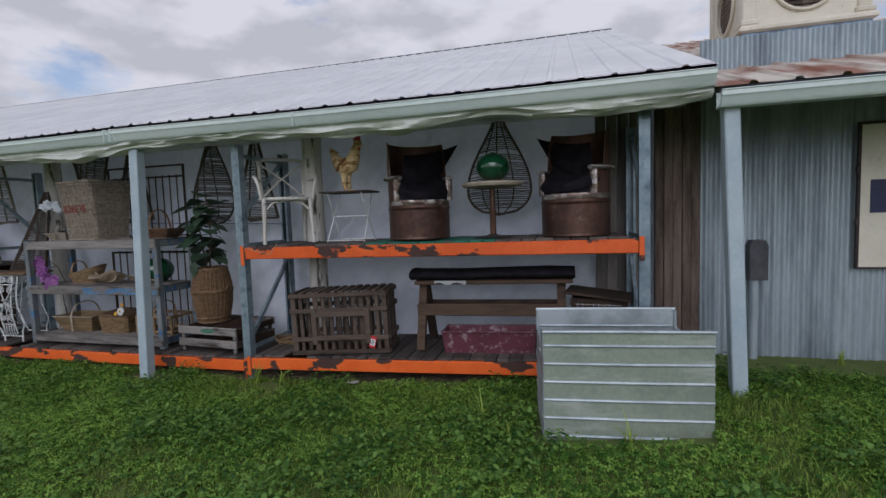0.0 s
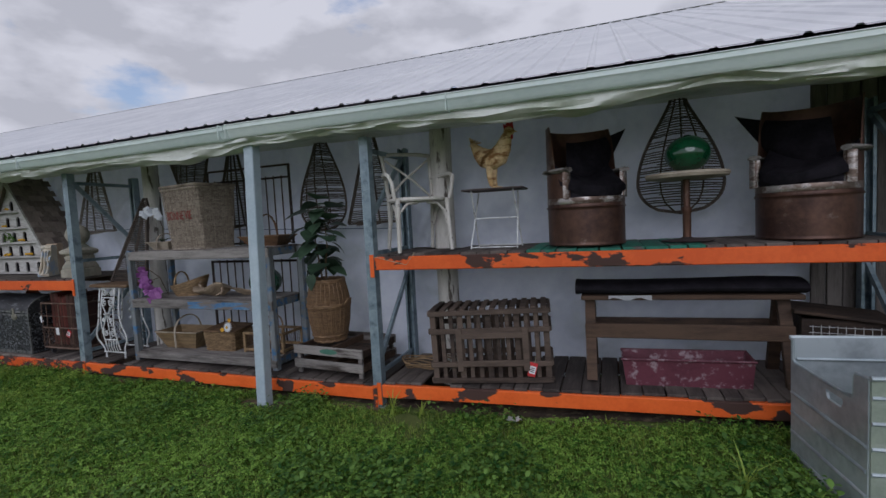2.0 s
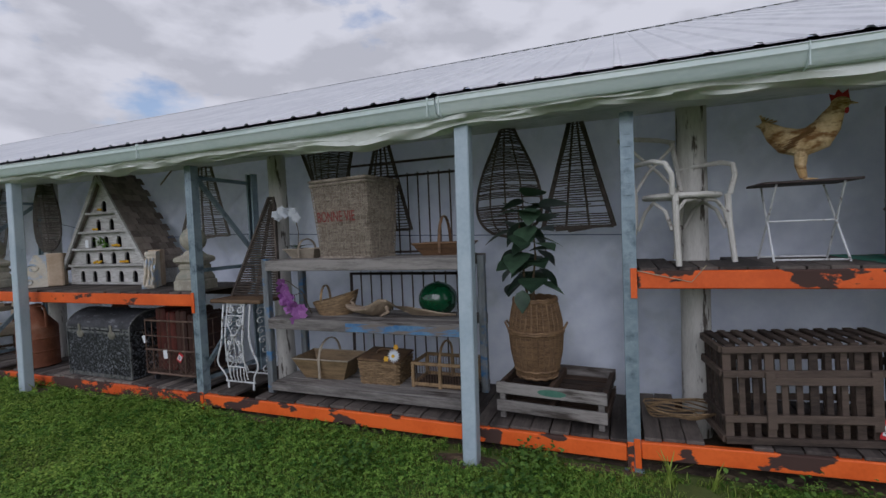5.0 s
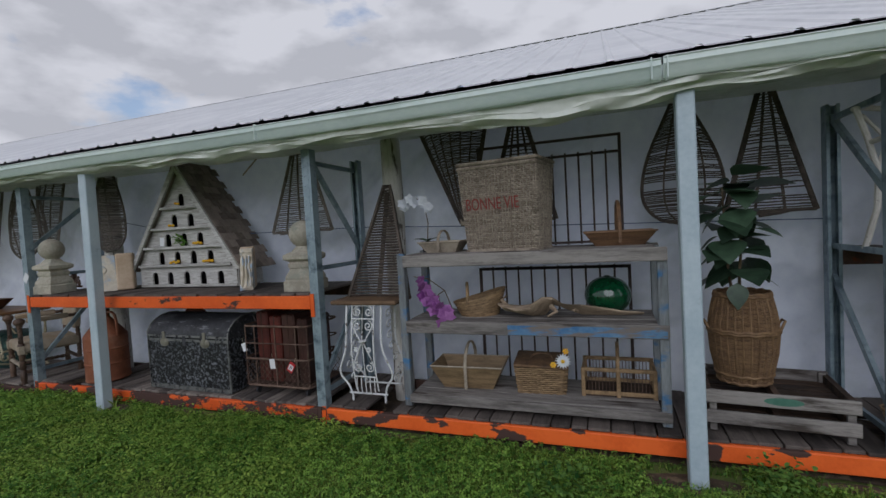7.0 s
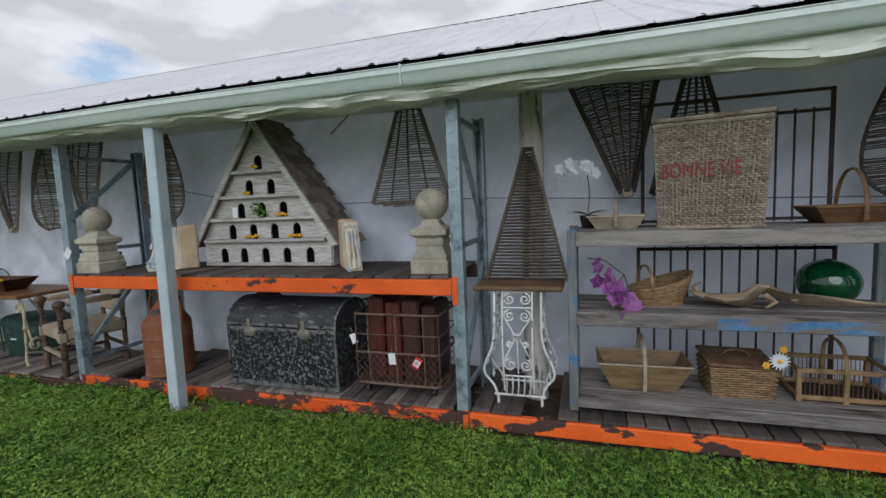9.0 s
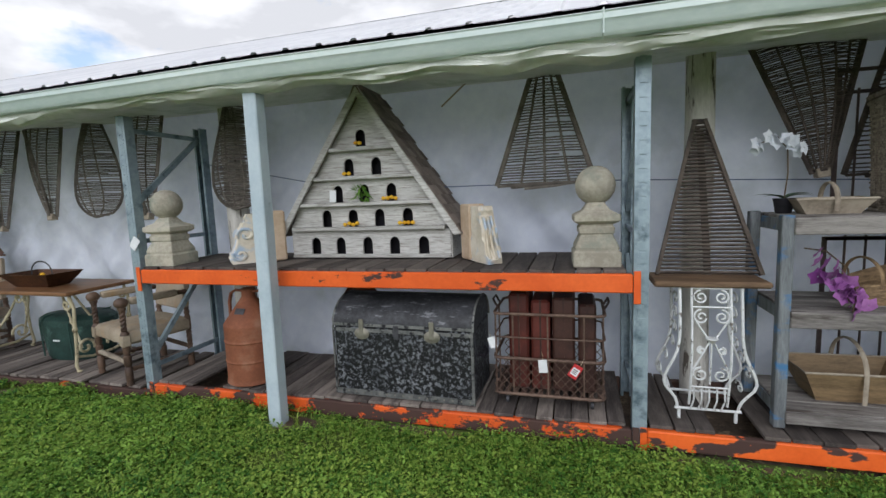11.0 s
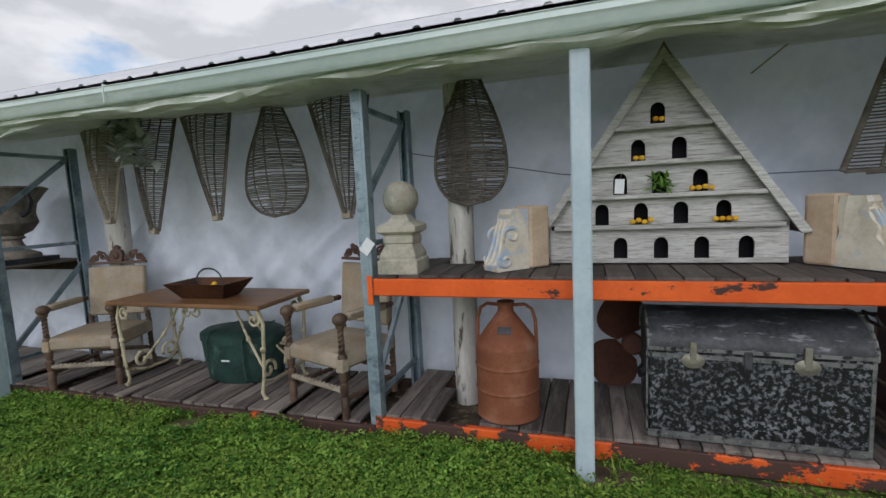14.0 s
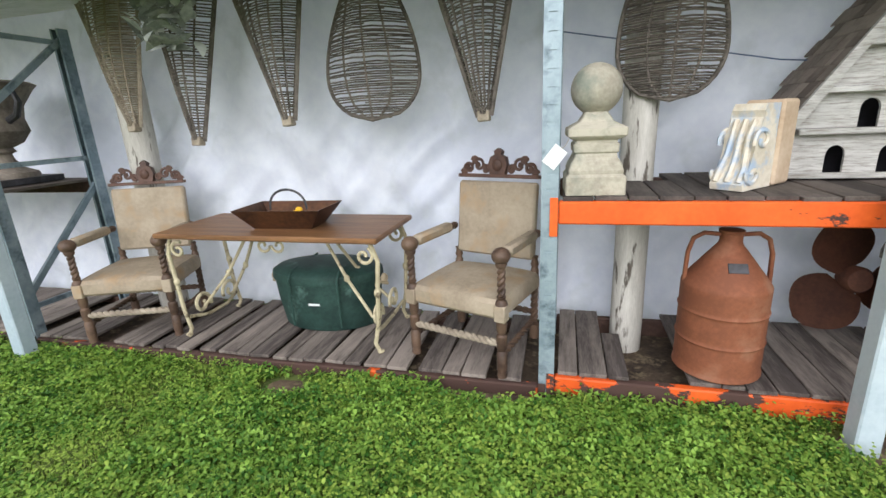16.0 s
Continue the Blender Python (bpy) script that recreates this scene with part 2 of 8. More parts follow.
M.update({
    "binsteel": surf("green_grey_steel", rgb("8d998c"), rgb("a7b1a2"), 2.5, 0.5, 0.3, bump=0.05, wear=rgb("c3c9c2"), wear_at=0.62, wear_scale=3, wear_soft=0.08, wear_stretch=(0.6, 1, 2)),
    "bindark": surf("dull_zinc", rgb("6f7a7c"), rgb("8d979a"), 2.5, 0.5, 0.5, bump=0.05),
    "whitewood": surf("chipped_white_wood", rgb("bdb9b1"), rgb("d6d3cc"), 8, 0.7, bump=0.25, wear=rgb("77706a"), wear_at=0.63, wear_scale=14, wear_soft=0.03),
    "whiteiron": surf("chipped_white_iron", rgb("c2c4c4"), rgb("dcdede"), 9, 0.55, bump=0.25, wear=rgb("6d6660"), wear_at=0.62, wear_scale=22, wear_soft=0.03),
    "creamiron": surf("flaking_cream_iron", rgb("a0967a"), rgb("c4ba9c"), 9, 0.7, bump=0.4, wear=rgb("6e6350"), wear_at=0.6, wear_scale=20, wear_soft=0.04),
    "greymetal": surf("dark_grey_metal", rgb("3b3b3d"), rgb("55555a"), 8, 0.5, 0.5, bump=0.1),
    "ironbar": surf("rusted_black_iron", rgb("362f2f"), rgb("564a47"), 10, 0.75, 0.2, bump=0.3),
    "rooster": surf("straw_rooster", rgb("bc9764"), rgb("ead2a6"), 9, 0.85, bump=0.6, wear=rgb("8a6238"), wear_at=0.56, wear_scale=9, wear_soft=0.06, wear_stretch=(1, 1, 2), fine=60),
    "strawdark": surf("brown_straw", rgb("6b4a2e"), rgb("8d6a42"), 12, 0.85, bump=0.5, fine=60),
    "red": surf("red_felt", rgb("93222a"), rgb("b8343a"), 12, 0.75, bump=0.2),
    "drum": surf("rusted_drum", rgb("43302a"), rgb("694d40"), 4, 0.42, 0.5, bump=0.15, wear=rgb("8a7d75"), wear_at=0.66, wear_scale=4.5, wear_soft=0.05, wear_rough=0.3, fine=26),
    "scraped": surf("scraped_drum_metal", rgb("55443a"), rgb("7d6f66"), 6, 0.35, 0.6, bump=0.1, wear=rgb("b4aeaa"), wear_at=0.52, wear_scale=9, wear_soft=0.06, wear_rough=0.25, wear_stretch=(1, 1, 2)),
    "blackcloth": surf("black_cloth", rgb("1f1d22"), rgb("312e34"), 8, 0.85, bump=0.2, spec=0.15),
    "greenglass": surf("dark_green_glass", rgb("0a3620"), rgb("135233"), 3, 0.06, bump=0, spec=0.8),
    "wood_old": surf("old_brown_wood", rgb("2b211b"), rgb("584537"), 4, 0.8, bump=0.4, stretch=(1, 6, 6), fine=24, shift=0.4),
    "wood_crate": surf("grey_crate_wood", rgb("342b26"), rgb("615349"), 4, 0.85, bump=0.4, stretch=(1, 6, 6), fine=24, shift=0.5),
    "wood_grey": surf("silvered_wood", rgb("5f5b58"), rgb("938e89"), 4, 0.85, bump=0.5, stretch=(0.8, 6, 6), fine=26, shift=0.35, wear=rgb("413a35"), wear_at=0.58, wear_scale=4, wear_soft=0.06, wear_stretch=(0.5, 3, 3)),
    "wood_blue": surf("blue_flaked_wood", rgb("5f6366"), rgb("8e9496"), 4, 0.8, bump=0.5, stretch=(6, 6, 0.8), fine=26, wear=rgb("44729c"), wear_at=0.59, wear_scale=4, wear_soft=0.05, wear_stretch=(1, 2, 2)),
    "wood_table": surf("polished_brown_wood", rgb("60432c"), rgb("886241"), 3, 0.45, bump=0.15, stretch=(0.7, 7, 7), fine=26),
    "wood_carved": surf("dark_carved_wood", rgb("3d2a24"), rgb("64483c"), 8, 0.55, bump=0.3),
    "wood_turned": surf("turned_dark_wood", rgb("3d2e26"), rgb("665142"), 8, 0.55, bump=0.3),
    "hide": surf("worn_cream_leather", rgb("897c6a"), rgb("a79a87"), 4, 0.75, bump=0.15, wear=rgb("9c7f5c"), wear_at=0.63, wear_scale=5, wear_soft=0.1),
    "maroon": surf("maroon_painted_tin", rgb("4c2630"), rgb("683642"), 4, 0.6, bump=0.2, wear=rgb("9a878c"), wear_at=0.6, wear_scale=16, wear_soft=0.05),
    "wicker": surf("brown_wicker", rgb("66523a"), rgb("9c8260"), 12, 0.7, bump=0.3, fine=60, shift=0.1),
    "wicker_grey": surf("weathered_grey_wicker", rgb("6a5f54"), rgb("a89c8c"), 12, 0.8, bump=0.3, fine=60, shift=0.1),
    "wicker_dark": surf("dark_brown_wicker", rgb("4d3b2c"), rgb("7d6247"), 12, 0.75, bump=0.3, fine=60, shift=0.1),
    "wicker_gold": surf("honey_wicker", rgb("5a4430"), rgb("876b4c"), 12, 0.65, bump=0.3, fine=60, shift=0.1),
    "slat": surf("grey_brown_slats", rgb("48433e"), rgb("7d756d"), 10, 0.85, bump=0.3, fine=60, shift=0.2),
    "slat_dark": surf("dark_slats", rgb("3a3431"), rgb("62584f"), 10, 0.85, bump=0.3, fine=60, shift=0.2),
    "rattan": surf("pale_rattan", rgb("7d7264"), rgb("a69b8a"), 10, 0.75, bump=0.3, fine=60, shift=0.2),
    "stone": surf("weathered_cast_stone", rgb("948e80"), rgb("b8b2a2"), 5, 0.9, bump=0.5, wear=rgb("7e857a"), wear_at=0.6, wear_scale=6, wear_soft=0.1),
    "plaster": surf("cream_plaster", rgb("bdb19c"), rgb("dad2c2"), 6, 0.85, bump=0.5, wear=rgb("a8b9cc"), wear_at=0.57, wear_scale=7, wear_soft=0.06),
    "plaster_tan": surf("tan_plaster", rgb("b39a80"), rgb("cdb8a0"), 6, 0.9, bump=0.4),
    "dovewood": surf("worn_white_boards", rgb("a9a8a4"), rgb("cbcac6"), 5, 0.85, bump=0.5, stretch=(0.8, 5, 5), wear=rgb("8a847c"), wear_at=0.56, wear_scale=10, wear_soft=0.08, wear_stretch=(0.7, 4, 9), jag=0.75, fine=30),
    "shingle": surf("brown_shingle", rgb("625750"), rgb("8f837a"), 6, 0.9, bump=0.5, fine=40, shift=0.5),
    "rust": surf("rusted_can", rgb("74452f"), rgb("945a3e"), 4, 0.75, bump=0.2, wear=rgb("8f6a55"), wear_at=0.62, wear_scale=4, wear_soft=0.1, fine=50),
    "rustdark": surf("dark_rust", rgb("54352a"), rgb("754a38"), 5, 0.75, bump=0.2, fine=50),
    # grey is flaked paint and, in part, gloss put into the colour
    "trunk": surf("black_flaking_glossed_trunk", rgb("45484d"), rgb("7f8287"), 7, 0.5, bump=0.3, wear=rgb("0d0e11"), wear_at=0.465, wear_scale=38, wear_soft=0.02, jag=0.72, fine=70, shift=0.05),
    "trunkedge": surf("worn_trunk_edging", rgb("4d4f50"), rgb("80817e"), 9, 0.55, 0.3, bump=0.25, wear=rgb("26262a"), wear_at=0.58, wear_scale=22, wear_soft=0.04),
    "trunklid": surf("worn_trunk_lid", rgb("26272a"), rgb("48494d"), 5, 0.5, bump=0.3, wear=rgb("77797d"), wear_at=0.6, wear_scale=14, wear_soft=0.04, jag=0.72, wear_stretch=(0.6, 2, 2)),
    "brass": surf("tarnished_plate", rgb("6e6b60"), rgb("8f8b7e"), 10, 0.5, 0.5, bump=0.2),
    "case_red": surf("red_brown_suitcase", rgb("4a211b"), rgb("683028"), 6, 0.5, bump=0.15),
    "case_dark": surf("dark_brown_suitcase", rgb("33201b"), rgb("4a2f28"), 6, 0.5, bump=0.15),
    "wirerust": surf("rusted_wire", rgb("4b3a33"), rgb("7a6558"), 10, 0.7, 0.3, bump=0.1),
    "chest": surf("dark_green_canvas", rgb("182f2b"), rgb("2c4a43"), 6, 0.65, bump=0.25, wear=rgb("4d6a62"), wear_at=0.66, wear_scale=5, wear_soft=0.05),
    "rope": surf("pale_rope", rgb("9a8c74"), rgb("c3b69c"), 20, 0.85, bump=0.4, fine=90),
    "paper": surf("white_tag", rgb("d4d6d8"), rgb("e6e8ea"), 4, 0.6, bump=0),
    "redtag": surf("red_tag", rgb("b0282c"), rgb("c83a3c"), 4, 0.5, bump=0),
    "ink": surf("ink", rgb("3a3436"), rgb("4a4446"), 4, 0.7, bump=0),
    "redink": surf("faded_red_letters", rgb("7a3632"), rgb("8e4640"), 9, 0.8, bump=0.1),
    "leaf": surf("fig_leaf", rgb("26392a"), rgb("48624a"), 3, 0.45, bump=0.15, fine=20, spec=0.5, shift=0.2, through=0.15),
    "leafgrey": surf("grey_leaf", rgb("8b938a"), rgb("bfc5bd"), 5, 0.7, bump=0.1, shift=0.3),
    "stem": surf("brown_stem", rgb("4d4030"), rgb("6d5c46"), 9, 0.8, bump=0.3),
    "purple": surf("purple_petal", rgb("7d3d86"), rgb("bf82c2"), 6, 0.6, bump=0.05, shift=0.4, through=0.2),
    "white_petal": surf("white_petal", rgb("cfd5dd"), rgb("e6eaee"), 6, 0.6, bump=0.05, through=0.2),
    "yellow": surf("yellow_petal", rgb("cf9416"), rgb("e6b82e"), 6, 0.6, bump=0.05, shift=0.3),
    "cord": surf("blue_cord", rgb("3b4a66"), rgb("566a8c"), 9, 0.7, bump=0),
    "pvc": surf("white_pipe", rgb("cfd4d0"), rgb("e2e6e2"), 4, 0.4, bump=0),
})

# ---- mesh helpers ----
def link_mesh(name, bm, material, parent=None, label="", smooth=False):
    me = bpy.data.meshes.new(name)
    bmesh.ops.recalc_face_normals(bm, faces=bm.faces)
    bm.to_mesh(me)
    bm.free()
    me.materials.append(material)
    if smooth:
        me.polygons.foreach_set("use_smooth", [True] * len(me.polygons))
        me.set_sharp_from_angle(angle=radians(40))
    ob = new(name, me)
    if parent:
        ob.parent = parent
    if label:
        ob["label"] = label
    return ob


def part(name, bm, material, parent, label="", smooth=True):
    return link_mesh(name, bm, material, parent, label, smooth)


def setting(name, bm, material, label="", category="", smooth=False):
    return tagged(link_mesh(name, bm, material, None, label, smooth), label, category, "", "structure")


def thing(name, label, category, x=0, y=0, z=0, rz=0, group="", kind=""):
    ob = new(name)
    ob.empty_display_size = 0.1
    ob.matrix_basis = pose(x, y, z, 0, 0, rz)
    return tagged(ob, label, category, group, kind)


def mesh():
    return bmesh.new()


def box(bm, x0, x1, y0, y1, z0, z1, bevel=0.0, m=None):
    r = bmesh.ops.create_cube(bm, size=1.0)
    v = r["verts"]
    t = Matrix.Translation(((x0 + x1) / 2, (y0 + y1) / 2, (z0 + z1) / 2)) @ Matrix.Diagonal((abs(x1 - x0), abs(y1 - y0), abs(z1 - z0), 1))
    bmesh.ops.transform(bm, matrix=(m @ t) if m else t, verts=v)
    if bevel:
        e = list({e for q in v for e in q.link_edges})
        bmesh.ops.bevel(bm, geom=e, offset=bevel, segments=1, affect="EDGES", profile=0.5)
    return bm


def rod(bm, a, b, r0, r1=None, n=8):
    a, b = Vector(a), Vector(b)
    d = b - a
    m = Matrix.Translation((a + b) / 2) @ d.to_track_quat("Z", "Y").to_matrix().to_4x4()
    bmesh.ops.create_cone(bm, cap_ends=True, segments=n, radius1=r0, radius2=r0 if r1 is None else r1, depth=d.length, matrix=m)
    return bm


def bar(bm, a, b, w, h):
    """A flat bar from a to b; w is its width along x or y, h its depth."""
    a, b = Vector(a), Vector(b)
    d = b - a
    m = Matrix.Translation((a + b) / 2) @ d.to_track_quat("Z", "Y").to_matrix().to_4x4() @ Matrix.Diagonal((w, h, d.length, 1))
    bmesh.ops.create_cube(bm, size=1.0, matrix=m)
    return bm


def ball(bm, c, r, sx=1, sy=1, sz=1, u=20, v=12):
    bmesh.ops.create_uvsphere(bm, u_segments=u, v_segments=v, radius=r, matrix=Matrix.Translation(c) @ Matrix.Diagonal((sx, sy, sz, 1)))
    return bm


def tube(bm, pts, r, n=6, closed=False, taper=None, flat=1.0):
    """A round bar swept along points."""
    pts = [Vector(p) for p in pts]
    rings, k = [], len(pts)
    side = None
    for i, p in enumerate(pts):
        q0 = pts[(i - 1) % k] if (closed or i) else p
        q1 = pts[(i + 1) % k] if (closed or i < k - 1) else p
        d = (q1 - q0).normalized()
        if side is None:
            side = d.cross(Vector((0, 0, 1)) if abs(d.z) < 0.9 else Vector((0, 1, 0))).normalized()
        else:
            side = (side - d * side.dot(d)).normalized()
        up = d.cross(side)
        rr = r if taper is None else r + (taper - r) * i / (k - 1)
        rings.append([bm.verts.new(p + side * math.cos(2 * math.pi * j / n) * rr + up * math.sin(2 * math.pi * j / n) * rr * flat) for j in range(n)])
    for i in range(k if closed else k - 1):
        a, b = rings[i], rings[(i + 1) % k]
        for j in range(n):
            bm.faces.new((a[j], a[(j + 1) % n], b[(j + 1) % n], b[j]))
    if not closed:
        bm.faces.new(rings[0][::-1])
        bm.faces.new(rings[-1])
    return bm


def lathe(bm, prof, n=20, c=(0, 0, 0), square=False, sx=1.0, sy=1.0):
    """A turned body from (radius, height) pairs; square: four flat sides."""
    k = 4 if square else n
    rings = []
    for r, z in prof:
        f = 1.41421 if square else 1.0
        a0 = math.pi / 4 if square else 0
        rings.append([bm.verts.new((c[0] + math.cos(a0 + 2 * math.pi * j / k) * r * f * sx, c[1] + math.sin(a0 + 2 * math.pi * j / k) * r * f * sy, c[2] + z)) for j in range(k)])
    for a, b in zip(rings, rings[1:]):
        for j in range(k):
            bm.faces.new((a[j], a[(j + 1) % k], b[(j + 1) % k], b[j]))
    bm.faces.new(rings[0][::-1])
    bm.faces.new(rings[-1])
    return bm


def prism(bm, outline, y0, y1, m=None):
    """An outline in x and z, drawn out from y0 to y1."""
    a = [bm.verts.new((x, y0, z)) for x, z in outline]
    b = [bm.verts.new((x, y1, z)) for x, z in outline]
    n = len(outline)
    bm.faces.new(a)
    bm.faces.new(b[::-1])
    for i in range(n):
        bm.faces.new((a[i], b[i], b[(i + 1) % n], a[(i + 1) % n]))
    if m:
        bmesh.ops.transform(bm, matrix=m, verts=a + b)
    return bm


def sheet(bm, f, nu, nv):
    """A surface f(u, v) over nu by nv cells."""
    g = [[bm.verts.new(f(i / nu, j / nv)) for j in range(nv + 1)] for i in range(nu + 1)]
    for i in range(nu):
        for j in range(nv):
            bm.faces.new((g[i][j], g[i + 1][j], g[i + 1][j + 1], g[i][j + 1]))
    return bm


def arc(cx, cz, r, a0, a1, n, y=0.0):
    return [(cx + r * math.cos(radians(a0 + (a1 - a0) * i / n)), y, cz + r * math.sin(radians(a0 + (a1 - a0) * i / n))) for i in range(n + 1)]


# ---- ground ----
def ground_z(x, y):
    z = 0.02 + 0.19 * max(0.0, min(1.0, (x + 2.2) / 3.4)) + 0.03 * math.exp(-((x + 9.0) / 2.5) ** 2)
    z += 0.03 * noise.noise((x * 0.5, y * 0.5, 0.3)) + 0.012 * noise.noise((x * 2.1, y * 2.1, 1.3))
    return z


bm = mesh()
xs = [-900, -300, -120, -60, -35] + [-26 + 0.3 * i for i in range(118)] + [16, 30, 60, 150, 400, 900]
ys = [-900, -300, -100, -40, -15, -8] + [-4 + 0.25 * i for i in range(42)] + [8, 12, 25, 60, 150, 400, 900]
grid = [[bm.verts.new((x, y, ground_z(x, y) if abs(x) < 40 and abs(y) < 20 else 0.05)) for y in ys] for x in xs]
for i in range(len(xs) - 1):
    for j in range(len(ys) - 1):
        bm.faces.new((grid[i][j], grid[i + 1][j], grid[i + 1][j + 1], grid[i][j + 1]))
setting("ground", bm, M["soil"], "trodden green lawn soil with bare earth patches", "ground", True)

# ---- shed: roof, gutter, posts, tarpaulin ----
SLOPE = math.tan(radians(22.1))
EAVE_Y, EAVE_Z, XR, XL, RIDGE_Y = 3.60, 2.50, 1.03, -30.0, 10.67


def sag(x):
    u = ((x + 4.07) / 5.1) % 1.0
    return -0.012 * math.sin(math.pi * u)


bm = mesh()
prof = []
x = XR
while x > XL:
    prof += [(x, 0.0), (x - 0.175, 0.0), (x - 0.19, 0.016), (x - 0.215, 0.016)]
    x -= 0.23
for (xa, za), (xb, zb) in zip(prof, prof[1:]):
    q = [bm.verts.new((xx, yy, EAVE_Z + 0.04 + (yy - EAVE_Y) * SLOPE + zz + sag(xx) * max(0, 1 - (yy - EAVE_Y) / 3)))
         for xx, zz, yy in ((xa, za, EAVE_Y - 0.05), (xb, zb, EAVE_Y - 0.05), (xb, zb, EAVE_Y + 3), (xa, za, EAVE_Y + 3), (xb, zb, RIDGE_Y), (xa, za, RIDGE_Y))]
    bm.faces.new(q[:4])
    bm.faces.new((q[3], q[2], q[4], q[5]))
bmesh.ops.remove_doubles(bm, verts=bm.verts, dist=0.001)
roof_front = setting("roof_front", bm, M["roof"], "pale grey ribbed metal roof sheets over the shed", "roof")
bm = mesh()
rz = EAVE_Z + 0.06 + (RIDGE_Y - EAVE_Y) * SLOPE
prism(bm, [(-0.2, -0.078), (0, 0.003), (0.2, -0.078), (0, 0.014)], XL, XR + 0.01, Matrix(((0, 1, 0, 0), (1, 0, 0, RIDGE_Y), (0, 0, 1, rz), (0, 0, 0, 1))))
setting("ridge_cap", bm, M["roof"], "folded metal ridge cap", "roof trim")
# dark closure under the sheet ends
bm = mesh()
N = 150
sheet(bm, lambda u, v: (XL + (XR - XL) * u, EAVE_Y - 0.01 + 0.02 * v * 0, EAVE_Z - 0.03 + 0.068 * v + sag(XL + (XR - XL) * u)), N, 1)
bmesh.ops.solidify(bm, geom=bm.faces[:], thickness=0.03)
setting("fascia", bm, M["fascia"], "dark fascia under the roof sheet ends", "fascia")


def gutter(name, x0, x1, z0, lift=0.0, y=EAVE_Y):
    prof = [(0.0, 0.0), (-0.085, 0.0), (-0.105, 0.02), (-0.112, 0.055), (-0.128, 0.07), (-0.128, 0.098), (-0.135, 0.105), (-0.122, 0.112), (-0.11, 0.10), (-0.10, 0.06), (-0.09, 0.012), (-0.004, 0.012), (-0.004, 0.11), (0.0, 0.11)]
    b = mesh()
    n = max(2, int((x1 - x0) / 0.3))
    rings = []
    for i in range(n + 1):
        x = x0 + (x1 - x0) * i / n
        rings.append([b.verts.new((x, y + a, z0 + c + (sag(x) if lift == 0 else 0))) for a, c in prof])
    k = len(prof)
    for a, c in zip(rings, rings[1:]):
        for j in range(k):
            b.faces.new((a[j], a[(j + 1) % k], c[(j + 1) % k], c[j]))
    b.faces.new(rings[0])
    b.faces.new(rings[-1][::-1])
    return setting(name, b, M["gutter"], "pale green-white metal rain gutter along the eave", "gutter", True)


gutter("gutter", XL, -4.2, 2.362)
gutter("gutter", -4.19, 1.0, 2.368)
g3 = gutter("gutter", 1.03, 9.0, 2.22, 1.0)
for gx in (-2.2, -4.17, -4.25, -7.0, -12.2):
    bm = mesh()
    box(bm, gx - 0.004, gx + 0.004, EAVE_Y - 0.137, EAVE_Y + 0.005, 2.358 + sag(gx), 2.482 + sag(gx), 0.003)
    setting("gutter_joint", bm, M["gutter"], "riveted gutter joint strap", "gutter")

for px, gz, lean, back in ((1.20, 0.12, 0.09, 0.0), (-4.07, -0.03, 0.0, 0.08), (-9.15, 0.0, 0.0, 0.02), (-14.06, -0.02, 0.0, 0.0)):
    bm = mesh()
    box(bm, -0.05, 0.05, -0.05, 0.05, 0, 2.365 - gz - (0.13 if px > 0 else 0), 0.008)
    for v in bm.verts:
        v.co.x -= lean * v.co.z / 2.4
        v.co.y += back * (v.co.z / 2.4 - 0.6)
    p = tagged(link_mesh("post", bm, M["post"]), "pale blue-white painted square post under the gutter", "post", "posts along the eave", "structure")
    p.matrix_basis = pose(px, 3.62, gz)

# tarpaulin: back sheet, soffit and the front hem
def back_f(u, v):
    x = XL + 12 + (0.95 - XL - 12) * u
    z = -0.02 + 2.75 * v
    y = 4.76 + 0.05 * noise.noise((x * 0.9, z * 0.8, 2.0)) + 0.085 * noise.noise((x * 2.2 + z * 1.8, z * 1.0, 5.0)) + 0.055 * noise.noise((x * 4.5 - z * 4, z * 2.5, 9.0)) + 0.035 * v * noise.noise((x * 4.2 + z * 0.9, z * 0.35, 13.0)) + 0.07 * abs(noise.noise((x * 1.6 - z * 1.5, z * 0.7, 21.0)))
    y += 0.030 * abs(noise.noise((x * 3.2 + z * 2.6, z * 2.2 - x * 0.8, 33.0))) + 0.016 * abs(noise.noise((x * 6.5 - z * 5.0, z * 3.5, 41.0))) + 0.006 * noise.noise((x * 11, z * 9, 51.0))
    return (x, y, z)


bm = mesh()
sheet(bm, back_f, 800, 110)
setting("wall_back", bm, M["tarp"], "white tarpaulin hung as the back wall, softly wrinkled", "tarpaulin", True)


def hem_z(x):
    return 2.292 + sag(x) * 0.7 + 0.085 * noise.noise((x * 0.9, 0, 7.7)) + 0.04 * noise.noise((x * 2.6, 2, 1.7))


